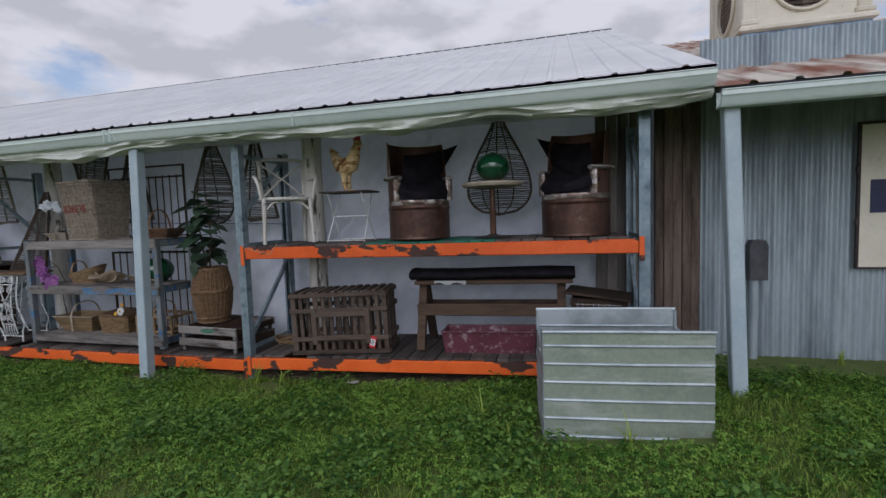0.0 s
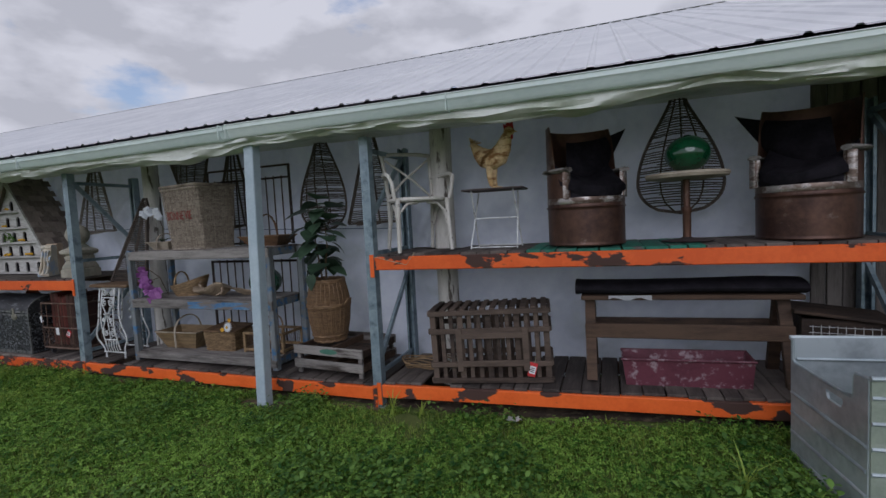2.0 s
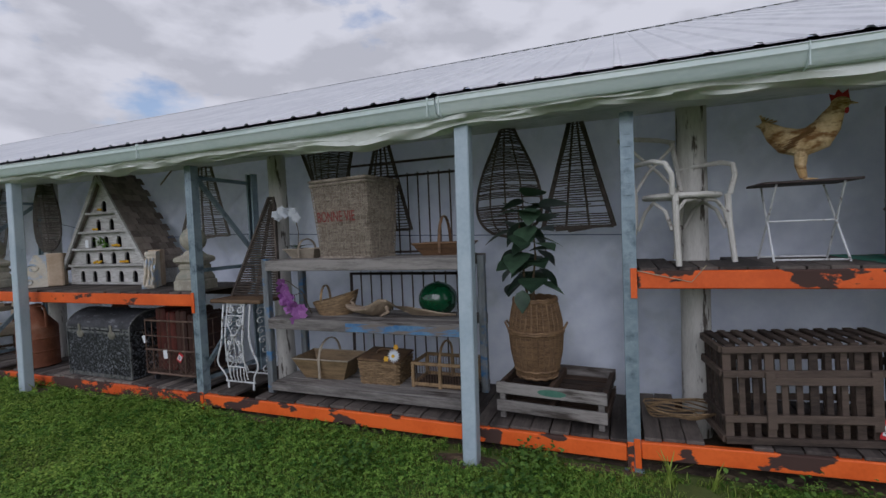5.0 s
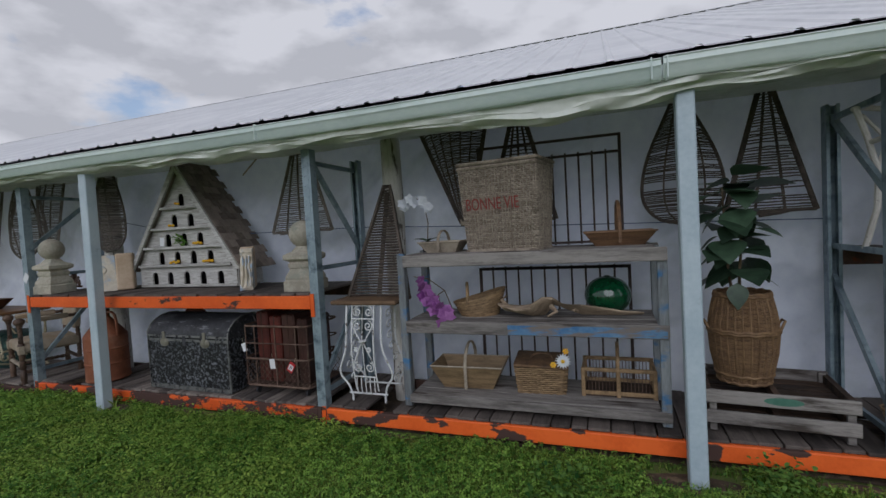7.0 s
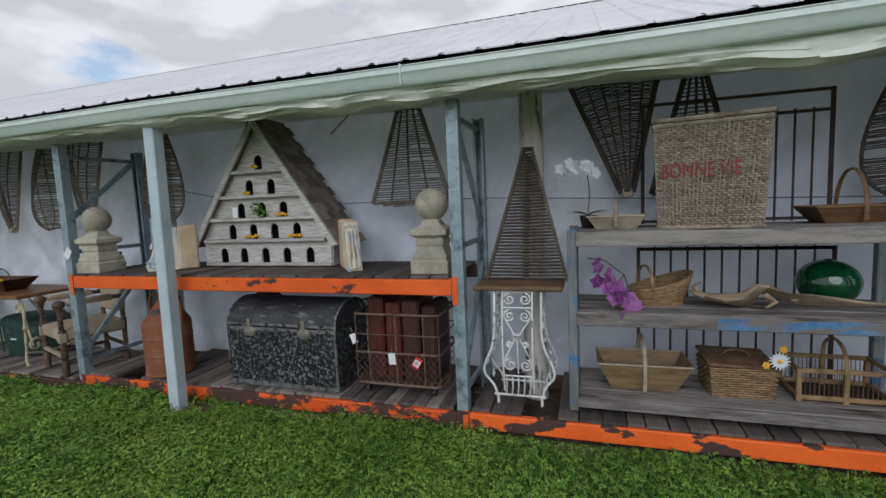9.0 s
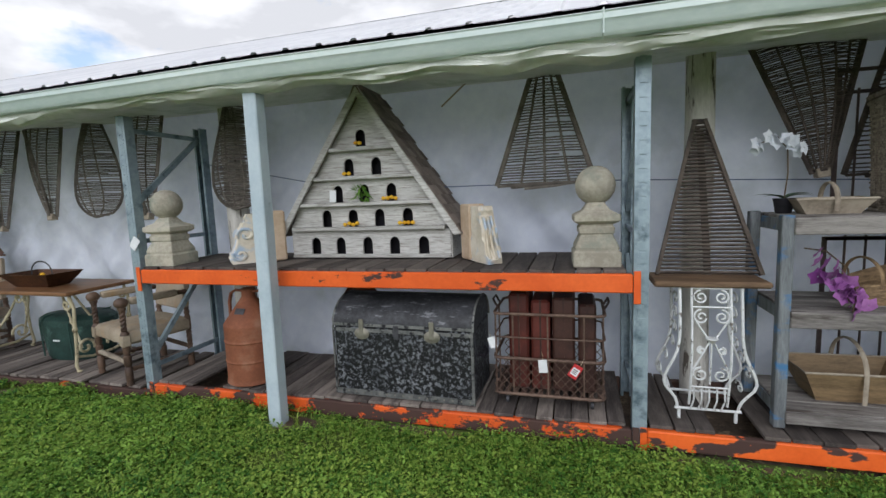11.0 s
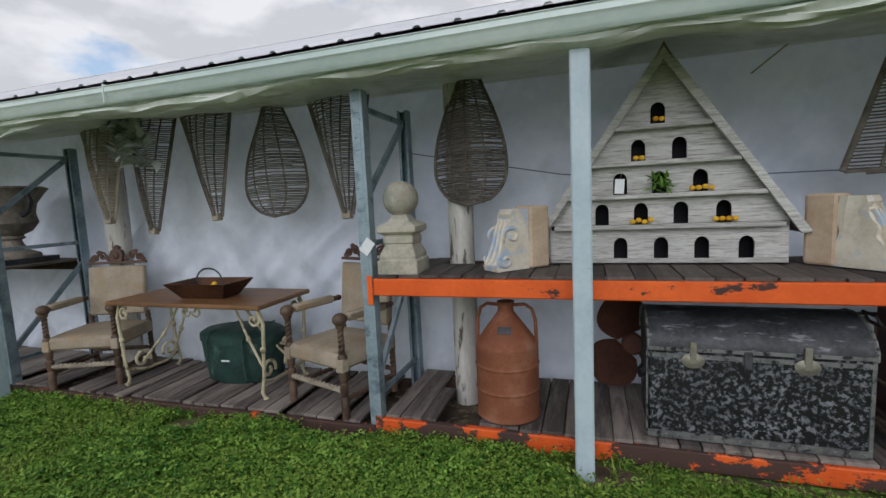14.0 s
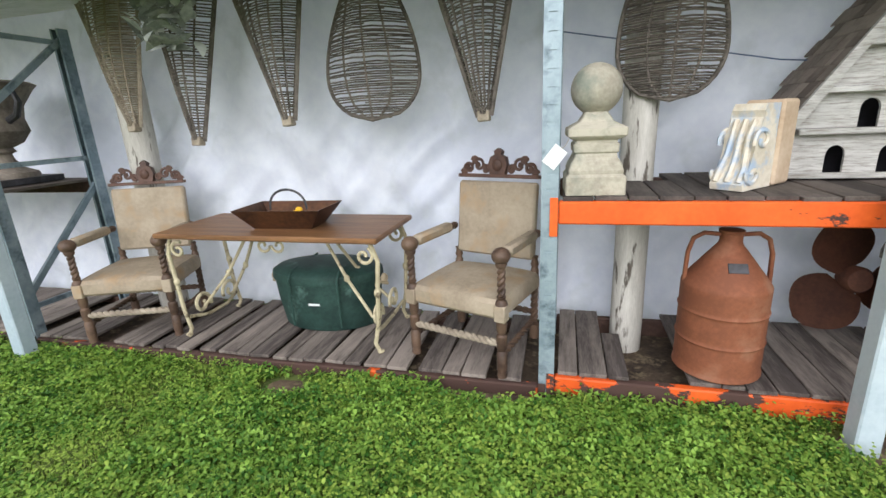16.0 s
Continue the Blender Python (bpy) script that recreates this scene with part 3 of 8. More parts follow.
def soffit_f(u, v):
    x = XL + 12 + (1.0 - XL - 12) * u
    low = hem_z(x)
    if v < 0.3:
        w = v / 0.3
        y = 3.585 - 0.085 * math.sin(math.pi * min(1, w * 0.9)) + 0.10 * w
        z = 2.40 + sag(x) + (low - 2.40 - sag(x)) * math.sin(math.pi / 2 * w)
        z += 0.03 * noise.noise((x * 3 + 5 * w, w * 5, 3)) * min(1, 3 * w)
        y += 0.055 * noise.noise((x * 2.4 + 4 * w, w * 6, 8)) * min(1, 3 * w)
    else:
        w = (v - 0.3) / 0.7
        y = 3.685 + 1.03 * w
        z = low + (2.47 - low) * w ** 0.6 - 0.03 * math.sin(math.pi * w) * (0.5 + noise.noise((x * 1.3, w * 2, 4))) + 0.10 * math.exp(-((x + 8.69) / 0.45) ** 2) * math.sin(math.pi * w)
        z += 0.018 * noise.noise((x * 3.1 + 2.2 * w, 2 + w * 1.5, 6)) * math.sin(math.pi * w)
        z += 0.03 * noise.noise((x * 2.6 + 3 * w, 5 + w * 6, 3)) * (1 - w)
    return (x, y, z)


bm = mesh()
sheet(bm, soffit_f, 560, 36)
setting("ceiling", bm, M["tarp_green"], "pale green tarpaulin sagging under the eave", "tarpaulin", True)

# gable end of the shed; unseen north side left open to light the tarpaulin
bm = mesh()
prism(bm, [(4.62, 0), (RIDGE_Y, 0), (RIDGE_Y, 5.3), (4.62, 2.9)], 0.90, 0.98, Matrix(((0, 1, 0, 0), (1, 0, 0, 0), (0, 0, 1, 0), (0, 0, 0, 1))))
setting("wall_gable", bm, M["corr"], "gable end wall of the shed", "wall")
for i in range(5):
    bm = mesh()
    bx = 0.80 + 0.075 * i
    box(bm, bx, bx + 0.072, 4.50 - 0.01 * (i % 2), 4.55, 0.1, 2.55, 0.004)
    setting("corner_board", bm, M["darkwood"], "dark weathered upright corner board", "board")

for i in range(5):
    bm = mesh()
    bx = 0.30 + 0.10 * i
    box(bm, bx, bx + 0.093, 4.645 - 0.008 * (i % 2), 4.67, 0.06, 2.5, 0.004)
    setting("end_board", bm, M["greyboard"], "grey weathered upright board at the shed end", "board")

# right building: corrugated wall, gutter, rusted roof, cupola
bm = mesh()
pts = []
x = 1.17
while x < 9.0:
    pts.append((x, 4.56 - 0.011 * math.sin(2 * math.pi * x / 0.076)))
    x += 0.0095
lo = [[bm.verts.new((x, y, z)) for x, y in pts] for z in (-0.1, 3.0)]
for i in range(len(pts) - 1):
    bm.faces.new((lo[0][i], lo[0][i + 1], lo[1][i + 1], lo[1][i]))
setting("wall_east", bm, M["corr"], "grey corrugated metal wall of the neighbouring building", "wall", True)
bm = mesh()
prof = []
x = 9.0
while x > 1.06:
    prof += [(x, 0.0), (x - 0.2, 0.0), (x - 0.215, 0.02), (x - 0.245, 0.02)]
    x -= 0.26
SL2 = math.tan(radians(20))
for (xa, za), (xb, zb) in zip(prof, prof[1:]):
    q = [bm.verts.new((xx, yy, 2.37 + (yy - 3.55) * SL2 + zz)) for xx, zz, yy in ((xa, za, 3.52), (xb, zb, 3.52), (xb, zb, 10.5), (xa, za, 10.5))]
    bm.faces.new(q)
bmesh.ops.remove_doubles(bm, verts=bm.verts, dist=0.001)
setting("roof_east", bm, M["rustroof"], "white metal roof streaked with rust", "roof")
bm = mesh()
box(bm, 1.05, 9.0, 3.60, 3.63, 2.25, 2.375)
setting("fascia_east", bm, M["fascia"], "dark fascia of the neighbouring roof", "fascia")

# earth under the racks: a brown sheet over the green to darken the deck gaps
bm = mesh()
sheet(bm, lambda u, v: (-18.0 + 18.5 * u, 3.80 + 0.92 * v, ground_z(-18.0 + 18.5 * u, 3.80 + 0.92 * v) + 0.012 + 0.012 * noise.noise((90 * u, 6 * v, 2))), 160, 8)
setting("bare_earth", bm, M["soil_bare"], "bare brown earth sheet that darkens the gaps of the plank decks", "ground", True)

# ---- pallet racking ----
UX = [0.60, -3.04, -6.78, -10.49, -14.22, -17.95]
FY0, FY1, RY0, RY1 = 3.775, 3.855, 4.52, 4.60


def rack_post(z0, z1):
    b = mesh()
    box(b, -0.04, -0.018, 0, 0.004, z0, z1)
    box(b, 0.018, 0.04, 0, 0.004, z0, z1)
    box(b, -0.04, -0.036, 0.004, 0.08, z0, z1)
    box(b, 0.036, 0.04, 0.004, 0.08, z0, z1)
    box(b, -0.036, -0.02, 0.076, 0.08, z0, z1)
    box(b, 0.02, 0.036, 0.076, 0.08, z0, z1)
    box(b, -0.018, 0.018, 0.0045, 0.006, z0, z1)
    z = z0 + 0.01
    while z < z1 - 0.03:
        box(b, -0.018, 0.018, -0.002, 0.004, z, z + 0.064)
        z += 0.0762
    return b


def rack_frame(x, flip):
    t = thing("rack_frame", "blue-grey galvanised pallet rack frame with slotted posts", "rack frame", x, 0, 0.0, 0, "pallet rack frames", "structure")
    for y in (FY0, RY0):
        o = part("upright", rack_post(0.02, 2.30), M["galv"], t, smooth=False)
        o.location.y = y
        if y == RY0:
            o.matrix_basis = pose(0, RY1, 0, 0, 0, 180)
        b = mesh()
        box(b, -0.06, 0.06, y - 0.01, y + 0.09, 0.0, 0.02, 0.003)
        part("base_plate", b, M["galv"], t, smooth=False)
    for a, c in (((0.38, FY1 - 0.03), (1.12, RY0 + 0.03)), ((1.62, FY1 - 0.03), (2.22, RY0 + 0.03)) if not flip else ((2.24, FY1 - 0.03), (1.45, RY0 + 0.03))):
        b = mesh()
        bar(b, (0, a[1], a[0]), (0, c[1], c[0]), 0.028, 0.042)
        part("brace", b, M["galv"], t, smooth=False)
    for z in (0.30, 1.33, 2.2):
        b = mesh()
        box(b, -0.012, 0.012, FY1 - 0.03, RY0 + 0.03, z - 0.018, z + 0.018)
        part("strut", b, M["galv"], t, smooth=False)
    return t


for i, x in enumerate(UX):
    rack_frame(x, i == 2)


def rack_beam(xa, xb, z0, z1, y, mat, front=True, rise=0.0):
    t = thing("rack_beam", "orange painted steel rack beam with chipped, rusted patches", "rack beam", (xa + xb) / 2, y, z0, 0, "rack beams", "structure")
    t.matrix_basis = pose((xa + xb) / 2, y, z0 + rise / 2, 0, -math.degrees(math.atan2(rise, xb - xa)), 0)
    h, l = z1 - z0, (xb - xa) / 2
    b = mesh()
    box(b, -l, l, 0, 0.05, 0, h, 0.007)
    part("beam_body", b, mat, t, smooth=False)
    s = -1 if front else 1
    for k in (-1, 1):
        b = mesh()
        x0 = k * (l + 0.021)
        box(b, x0 - 0.019, x0 + 0.019, -0.006, 0.002, -0.06, h + 0.02, 0.002) if front else box(b, x0 - 0.019, x0 + 0.019, 0.048, 0.056, -0.06, h + 0.02, 0.002)
        part("end_plate", b, mat, t, smooth=False)
    return t


# bay: beam bottom, beam top, deck top, paint, rear
BAYS = [(1, 0, 0.105, 0.215, 0.245, "orange_chip", 0.12), (1, 0, 1.195, 1.305, 1.33, "orange_chip", 0.02),
        (2, 1, 0.07, 0.18, 0.21, "orange_chip", 0.01), (3, 2, 0.055, 0.165, 0.195, "orange_worn", 0.01), (3, 2, 1.0, 1.11, 1.137, "orange", 0.0),
        (4, 3, -0.03, 0.08, 0.115, "orange_bare", 0.02), (5, 4, -0.03, 0.08, 0.115, "orange_bare", 0.0), (5, 4, 1.04, 1.14, 1.165, "orange", 0.0)]
for a, b_, z0, z1, zd, paint, rise in BAYS:
    xa, xb = UX[a] + 0.042, UX[b_] - 0.042
    rack_beam(xa, xb, z0, z1, 3.768, M[paint], True, rise)
    rack_beam(xa, xb, z0, z1, 4.553, M["beam_rust"], False, rise)

plank_mesh = {}


def plank_data(w, l, mat):
    key = (round(w, 3), round(l, 2), mat.name)
    if key not in plank_mesh:
        b = mesh()
        box(b, -w / 2, w / 2, 0, l, -0.022, 0, 0.003)
        me = bpy.data.meshes.new("plank")
        b.to_mesh(me)
        b.free()
        me.materials.append(mat)
        plank_mesh[key] = me
    return plank_mesh[key]


POLES = [(-2.59, 4.43, 0.10), (-6.35, 4.46, 0.09), (-10.02, 4.42, 0.095), (-13.68, 4.56, 0.11)]
rnd = random.Random(4)


def deck(xa, xb, z, mat, rough=0.0, green=None, rise=0.0):
    t = thing("deck", "weathered grey-brown plank deck lying on rack beams", "deck", (xa + xb) / 2, 3.79, z, 0, "plank decks", "structure")
    t.matrix_basis = pose((xa + xb) / 2, 3.79, z + rise / 2, 0, -math.degrees(math.atan2(rise, xb - xa)), 0)
    x = xa
    while x < xb - 0.08:
        w = rnd.choice((0.10, 0.125, 0.14))
        cx = x + w / 2
        if not any(abs(cx - px) < pr + w / 2 + 0.01 for px, py, pr in POLES):
            m = green if (green and -1.75 < cx < -0.55) else mat
            o = new("plank", plank_data(w, 0.83, m))
            o.parent = t
            o.matrix_basis = pose(cx - (xa + xb) / 2, rnd.uniform(-0.01, 0.012), rnd.uniform(-0.006, 0.0) - 0.004, rnd.uniform(-0.6, 0.6) * rough, rnd.uniform(-2, 2) * rough, rnd.uniform(-2.2, 2.2) * rough)
        elif not any(0 < cx - px < pr + 0.09 for px, py, pr in POLES) or z > 0.5:
            o = new("plank", plank_data(w, 0.50, mat))
            o.parent = t
            o.matrix_basis = pose(cx - (xa + xb) / 2, 0.0, -0.004)
        x += w + (rnd.uniform(0.004, 0.012) if rough < 0.5 else rnd.choice((0.006, 0.012, 0.03, 0.07)))
    return t


for a, b_, z0, z1, zd, paint, rise in BAYS:
    rough = 1.0 if a == 4 else 0.15
    deck(UX[a] + 0.06, UX[b_] - 0.06, zd, M["deck_grey" if a >= 3 and zd < 0.5 else "deck"], rough, M["deck_green"] if zd > 1.3 else None, rise)

for px, py, pr in POLES:
    b = mesh()
    prof = [(pr * (1.0 + 0.06 * noise.noise((px, z * 2, 0))), z) for z in [i * 0.12 for i in range(23)]]
    lathe(b, prof, 14)
    for v in b.verts:
        v.co.x += 0.02 * noise.noise((v.co.z * 0.7, px, 2))
    o = tagged(link_mesh("pole", b, M["pole"], None, "", True), "round timber pole with flaking white paint", "pole", "timber poles", "structure")
    o.matrix_basis = pose(px, py, 0.0)

# ---- shared shapes ----
def ring_rect(w, d, n, rc=0.03):
    """Points round a rectangle with rounded corners, with their outward normals."""
    out, per = [], 2 * (w + d)
    for i in range(n):
        s = i / n * per
        if s < w:
            p, q = (-w / 2 + s, -d / 2), (0, -1)
        elif s < w + d:
            p, q = (w / 2, -d / 2 + s - w), (1, 0)
        elif s < 2 * w + d:
            p, q = (w / 2 - (s - w - d), d / 2), (0, 1)
        else:
            p, q = (-w / 2, d / 2 - (s - 2 * w - d)), (-1, 0)
        out.append((p, q))
    return out


def weave_parts(t, w0, d0, w1, d1, h, rows, n, r, amp, mat, change=None):
    """Woven rods round a flared box, each rod a part."""
    for k in range(rows):
        f = (k + 0.5) / rows
        w, d = w0 + (w1 - w0) * f, d0 + (d1 - d0) * f
        pts = []
        for i, (p, q) in enumerate(ring_rect(w, d, n)):
            s = amp if (i + k) % 2 else -amp
            pts.append((p[0] + q[0] * s, p[1] + q[1] * s, h * f))
        b = mesh()
        tube(b, pts, r, 5, True)
        part("weaver", change(b) if change else b, mat, t)


def weave_round(b, prof, rows, n, r, amp=0.006, sx=1.0, sy=1.0, only=None):
    """Woven rods round a turned body; prof gives the radius at height."""
    zs = [p[1] for p in prof]
    for k in (range(rows) if only is None else (only,)):
        z = zs[0] + (zs[-1] - zs[0]) * (k + 0.5) / rows
        rad = np.interp(z, zs, [p[0] for p in prof])
        pts = []
        for i in range(n):
            a = 2 * math.pi * i / n
            q = rad + (amp if (i + k) % 2 else -amp)
            pts.append((math.cos(a) * q * sx, math.sin(a) * q * sy, z))
        tube(b, pts, r, 5, True)
    return b


def tray_shell(b, w0, d0, w1, d1, h, th=0.012):
    """An open flared box with walls and floor."""
    def quad(w, d, z):
        return [b.verts.new((x, y, z)) for x, y in ((-w / 2, -d / 2), (w / 2, -d / 2), (w / 2, d / 2), (-w / 2, d / 2))]
    o0, o1, i1, i0 = quad(w0, d0, 0), quad(w1, d1, h), quad(w1 - 2 * th, d1 - 2 * th, h), quad(w0 - 2 * th, d0 - 2 * th, th)
    b.faces.new(o0[::-1])
    b.faces.new(i0)
    for a, c in ((o0, o1), (o1, i1), (i1, i0)):
        for j in range(4):
            b.faces.new((a[j], a[(j + 1) % 4], c[(j + 1) % 4], c[j]))
    return b


def arch_handle(b, w, h, r, z0=0.0, axis="x", flat=0.5, n=16):
    pts = []
    for i in range(n + 1):
        a = math.pi * i / n
        u, z = -math.cos(a) * w / 2, z0 + math.sin(a) ** 0.8 * h
        pts.append((u, 0, z) if axis == "x" else (0, u, z))
    return tube(b, pts, r, 8, flat=flat)


def twist(b, a, c, r, turns, n=40):
    """A barley-twist bar: two strands round one axis."""
    a, c = Vector(a), Vector(c)
    d = (c - a).normalized()
    s = d.cross(Vector((0, 1, 0)) if abs(d.y) < 0.8 else Vector((1, 0, 0))).normalized()
    u = d.cross(s)
    for ph in (0, math.pi):
        pts = [a + (c - a) * (i / n) + (s * math.cos(ph + 2 * math.pi * turns * i / n) + u * math.sin(ph + 2 * math.pi * turns * i / n)) * r * 0.45 for i in range(n + 1)]
        tube(b, pts, r * 0.68, 7)
    return b


def spiral(cx, cz, r0, r1, a0, a1, n=18, y=0.0):
    return [(cx + (r0 + (r1 - r0) * i / n) * math.cos(radians(a0 + (a1 - a0) * i / n)), y, cz + (r0 + (r1 - r0) * i / n) * math.sin(radians(a0 + (a1 - a0) * i / n))) for i in range(n + 1)]


def tag_card(x, y, z, rx, ry, rz, kind="white", w=0.045, h=0.075):
    t = thing("price_tag", "small white card price tag on a string" if kind == "white" else "red and white printed price tag on a string", "price tag", 0, 0, 0, 0, "price tags")
    t.matrix_basis = pose(x, y, z, rx, ry, rz)
    b = mesh()
    box(b, -w / 2, w / 2, -0.001, 0.001, -h, 0)
    part("card", b, M["paper"] if kind == "white" else M["redtag"], t, smooth=False)
    if kind != "white":
        b = mesh()
        box(b, -w * 0.38, w * 0.38, -0.003, -0.0012, -h * 0.8, -h * 0.25)
        part("print_field", b, M["paper"], t, smooth=False)
        b = mesh()
        for k in range(3):
            box(b, -w * 0.28, w * 0.2, -0.0042, -0.0032, -h * (0.42 + 0.13 * k), -h * (0.36 + 0.13 * k))
        part("print_lines", b, M["ink"], t, smooth=False)
    b = mesh()
    tube(b, [(0, 0, -0.004), (0.006, 0, 0.02), (0, 0.006, 0.05)], 0.0012, 4)
    part("string", b, M["rope"], t)
    return t


def glass_ball(x, y, z, r, label):
    b = mesh()
    ball(b, (0, 0, r * 0.86), r, 1, 1, 0.86, 28, 18)
    t = thing("glass_float", label, "glass ball", x, y, z)
    part("glass", b, M["greenglass"], t)
    b = mesh()
    lathe(b, [(0.02, r * 1.7), (0.024, r * 1.73), (0.012, r * 1.755)], 12)
    part("seal", b, M["greenglass"], t)
    return t


def sweep(b, pts, radii, n=12, flat=1.0):
    """A round body along points in the x-z plane, with a radius at each; flat narrows it along y."""
    rings = []
    for i, p in enumerate(pts):
        d = (Vector(pts[min(i + 1, len(pts) - 1)]) - Vector(pts[max(i - 1, 0)])).normalized()
        u = Vector((-d.z, 0, d.x))
        rings.append([b.verts.new(Vector(p) + u * math.cos(2 * math.pi * j / n) * radii[i] + Vector((0, 1, 0)) * math.sin(2 * math.pi * j / n) * radii[i] * flat) for j in range(n)])
    for a, c in zip(rings, rings[1:]):
        for j in range(n):
            b.faces.new((a[j], a[(j + 1) % n], c[(j + 1) % n], c[j]))
    b.faces.new(rings[0][::-1])
    b.faces.new(rings[-1])
    return b


# ---- galvanised bin on the lawn ----
t = thing("metal_bin", "open grey-green galvanised steel bin standing on grass", "bin", 0.315, 3.17, 0.10, 6.5)
W, D, H_ = 0.485, 0.335, 0.73
for nm, y0, y1, mt in (("front_panel", -D, -D + 0.012, "binsteel"), ("back_panel", D - 0.012, D, "zinc")):
    b = mesh()
    box(b, -W, W, y0, y1, 0.0, H_)
    part(nm, b, M[mt], t, smooth=False)
ZX = Matrix(((0, 1, 0, 0), (1, 0, 0, 0), (0, 0, 1, 0), (0, 0, 0, 1)))
for s in (-1, 1):
    side = [(-D + 0.012, 0.0), (-D + 0.012, H_ - 0.01), (-D + 0.10, H_ - 0.012), (-D + 0.112, H_ - 0.03), (-D + 0.115, H_ - 0.12), (-D + 0.13, H_ - 0.135), (D - 0.05, H_ - 0.135), (D - 0.03, H_ - 0.12), (D - 0.025, H_ - 0.01), (D - 0.012, H_ - 0.01), (D - 0.012, 0.0)]
    # sheet below the hand slot, two cheeks beside it and a strip above
    b = mesh()
    prism(b, [(-D + 0.012, 0.0), (-D + 0.012, H_ - 0.21), (D - 0.012, H_ - 0.21), (D - 0.012, 0.0)], s * W - 0.006, s * W + 0.006, ZX)
    prism(b, [(-D + 0.012, H_ - 0.21), side[1], side[2], side[3], side[4], (-D + 0.19, H_ - 0.165), (-D + 0.185, H_ - 0.185), (-D + 0.20, H_ - 0.21)], s * W - 0.006, s * W + 0.006, ZX)
    prism(b, [side[4], side[5], side[6], side[7], (D - 0.20, H_ - 0.165), (-D + 0.20, H_ - 0.165)][:3] + [(D - 0.1, H_ - 0.165), (-D + 0.19, H_ - 0.165)], s * W - 0.006, s * W + 0.006, ZX)
    prism(b, [(-D + 0.32, H_ - 0.165), (D - 0.1, H_ - 0.165), side[6], side[7], side[8], side[9], (D - 0.012, H_ - 0.21), (-D + 0.305, H_ - 0.21), (-D + 0.32, H_ - 0.185)], s * W - 0.006, s * W + 0.006, ZX)
    panel = part("side_panel", b, M["zinc"], t, "bright zinc side with a dropped edge and a hand slot", False)
    for k in range(4):
        z = 0.085 + 0.112 * k
        b = mesh()
        tube(b, [(s * (W + 0.004), -D + 0.02, z), (s * (W + 0.008), 0, z), (s * (W + 0.004), D - 0.02, z)], 0.010, 6)
        part("side_fold", b, M["zinc"], panel)
    b = mesh()
    tube(b, [(s * W, y, z) for y, z in side[1:10]], 0.0085, 6)
    part("side_rim", b, M["zinc"], panel, "rolled pale rim")
b = mesh()
box(b, -W + 0.012, W - 0.012, -D + 0.012, D - 0.012, 0.03, 0.045)
part("bottom", b, M["bindark"], t, smooth=False)
for k in range(6):
    z = 0.085 + 0.112 * k
    b = mesh()
    tube(b, [(-W, -D - 0.001, z), (0, -D - 0.006, z), (W, -D - 0.001, z)], 0.0095, 6)
    part("rib", b, M["zinc"], t, "pale raised rib")
for y in (-D - 0.004, D):
    b = mesh()
    tube(b, [(-W - 0.006, y, H_), (0, y, H_ + 0.002), (W + 0.006, y, H_)], 0.011, 8)
    part("rim", b, M["zinc"], t, "rolled pale rim")
b = mesh()
tube(b, [(-W + 0.02, D - 0.02, H_ - 0.12), (W - 0.02, D - 0.02, H_ - 0.12)], 0.008, 6)
part("inner_rail", b, M["zinc"], t)


# ---- bay of drums and poultry crate: white armchair ----
def white_armchair(x, y, z, rz):
    t = thing("armchair", "chipped white bentwood armchair with cross back", "chair", x, y, z, rz)
    b = mesh()
    lathe(b, [(0.225, 0.0), (0.235, 0.012), (0.23, 0.03), (0.2, 0.036)], 24, (0, 0, 0.42), sx=1.08, sy=0.95)
    part("seat", b, M["whitewood"], t)
    for sx, sy, top in ((-0.22, -0.17, 0.44), (0.22, -0.17, 0.44)):
        b = mesh()
        tube(b, [(sx * 1.05, sy * 1.15, 0), (sx, sy, 0.25), (sx * 0.98, sy * 0.95, top)], 0.017, 8, taper=0.02)
        part("front_leg", b, M["whitewood"], t)
    for sx in (-1, 1):
        b = mesh()
        tube(b, [(sx * 0.21, 0.26, 0), (sx * 0.2, 0.2, 0.25), (sx * 0.205, 0.19, 0.45), (sx * 0.215, 0.24, 0.68), (sx * 0.225, 0.29, 0.86)], 0.018, 8)
        part("back_leg", b, M["whitewood"], t)
        b = mesh()
        tube(b, [(sx * 0.215, 0.22, 0.64), (sx * 0.27, 0.1, 0.655), (sx * 0.285, -0.06, 0.655), (sx * 0.28, -0.15, 0.63), (sx * 0.26, -0.18, 0.56), (sx * 0.24, -0.16, 0.44)], 0.016, 8)
        part("armrest", b, M["whitewood"], t)
        b = mesh()
        tube(b, [(sx * 0.22, -0.16, 0.22), (sx * 0.2, -0.155, 0.33), (sx * 0.13, -0.15, 0.4), (sx * 0.04, -0.15, 0.41)], 0.012, 6)
        part("bracket", b, M["whitewood"], t)
        b = mesh()
        tube(b, [(sx * 0.22, -0.14, 0.22), (sx * 0.215, -0.08, 0.34), (sx * 0.21, 0.02, 0.4), (sx * 0.205, 0.1, 0.34), (sx * 0.2, 0.17, 0.22)], 0.012, 6)
        part("bracket", b, M["whitewood"], t)
        b = mesh()
        tube(b, [(sx * 0.2, 0.2, 0.47), (sx * 0.05, 0.235, 0.62), (-sx * 0.2, 0.27, 0.81)], 0.011, 6)
        part("cross_slat", b, M["whitewood"], t)
    b = mesh()
    tube(b, [(-0.24, 0.285, 0.85), (-0.12, 0.31, 0.87), (0.12, 0.31, 0.87), (0.24, 0.285, 0.85)], 0.024, 8, flat=0.7)
    part("top_rail", b, M["whitewood"], t)
    return t


white_armchair(-2.71, 4.075, 1.333, 40)

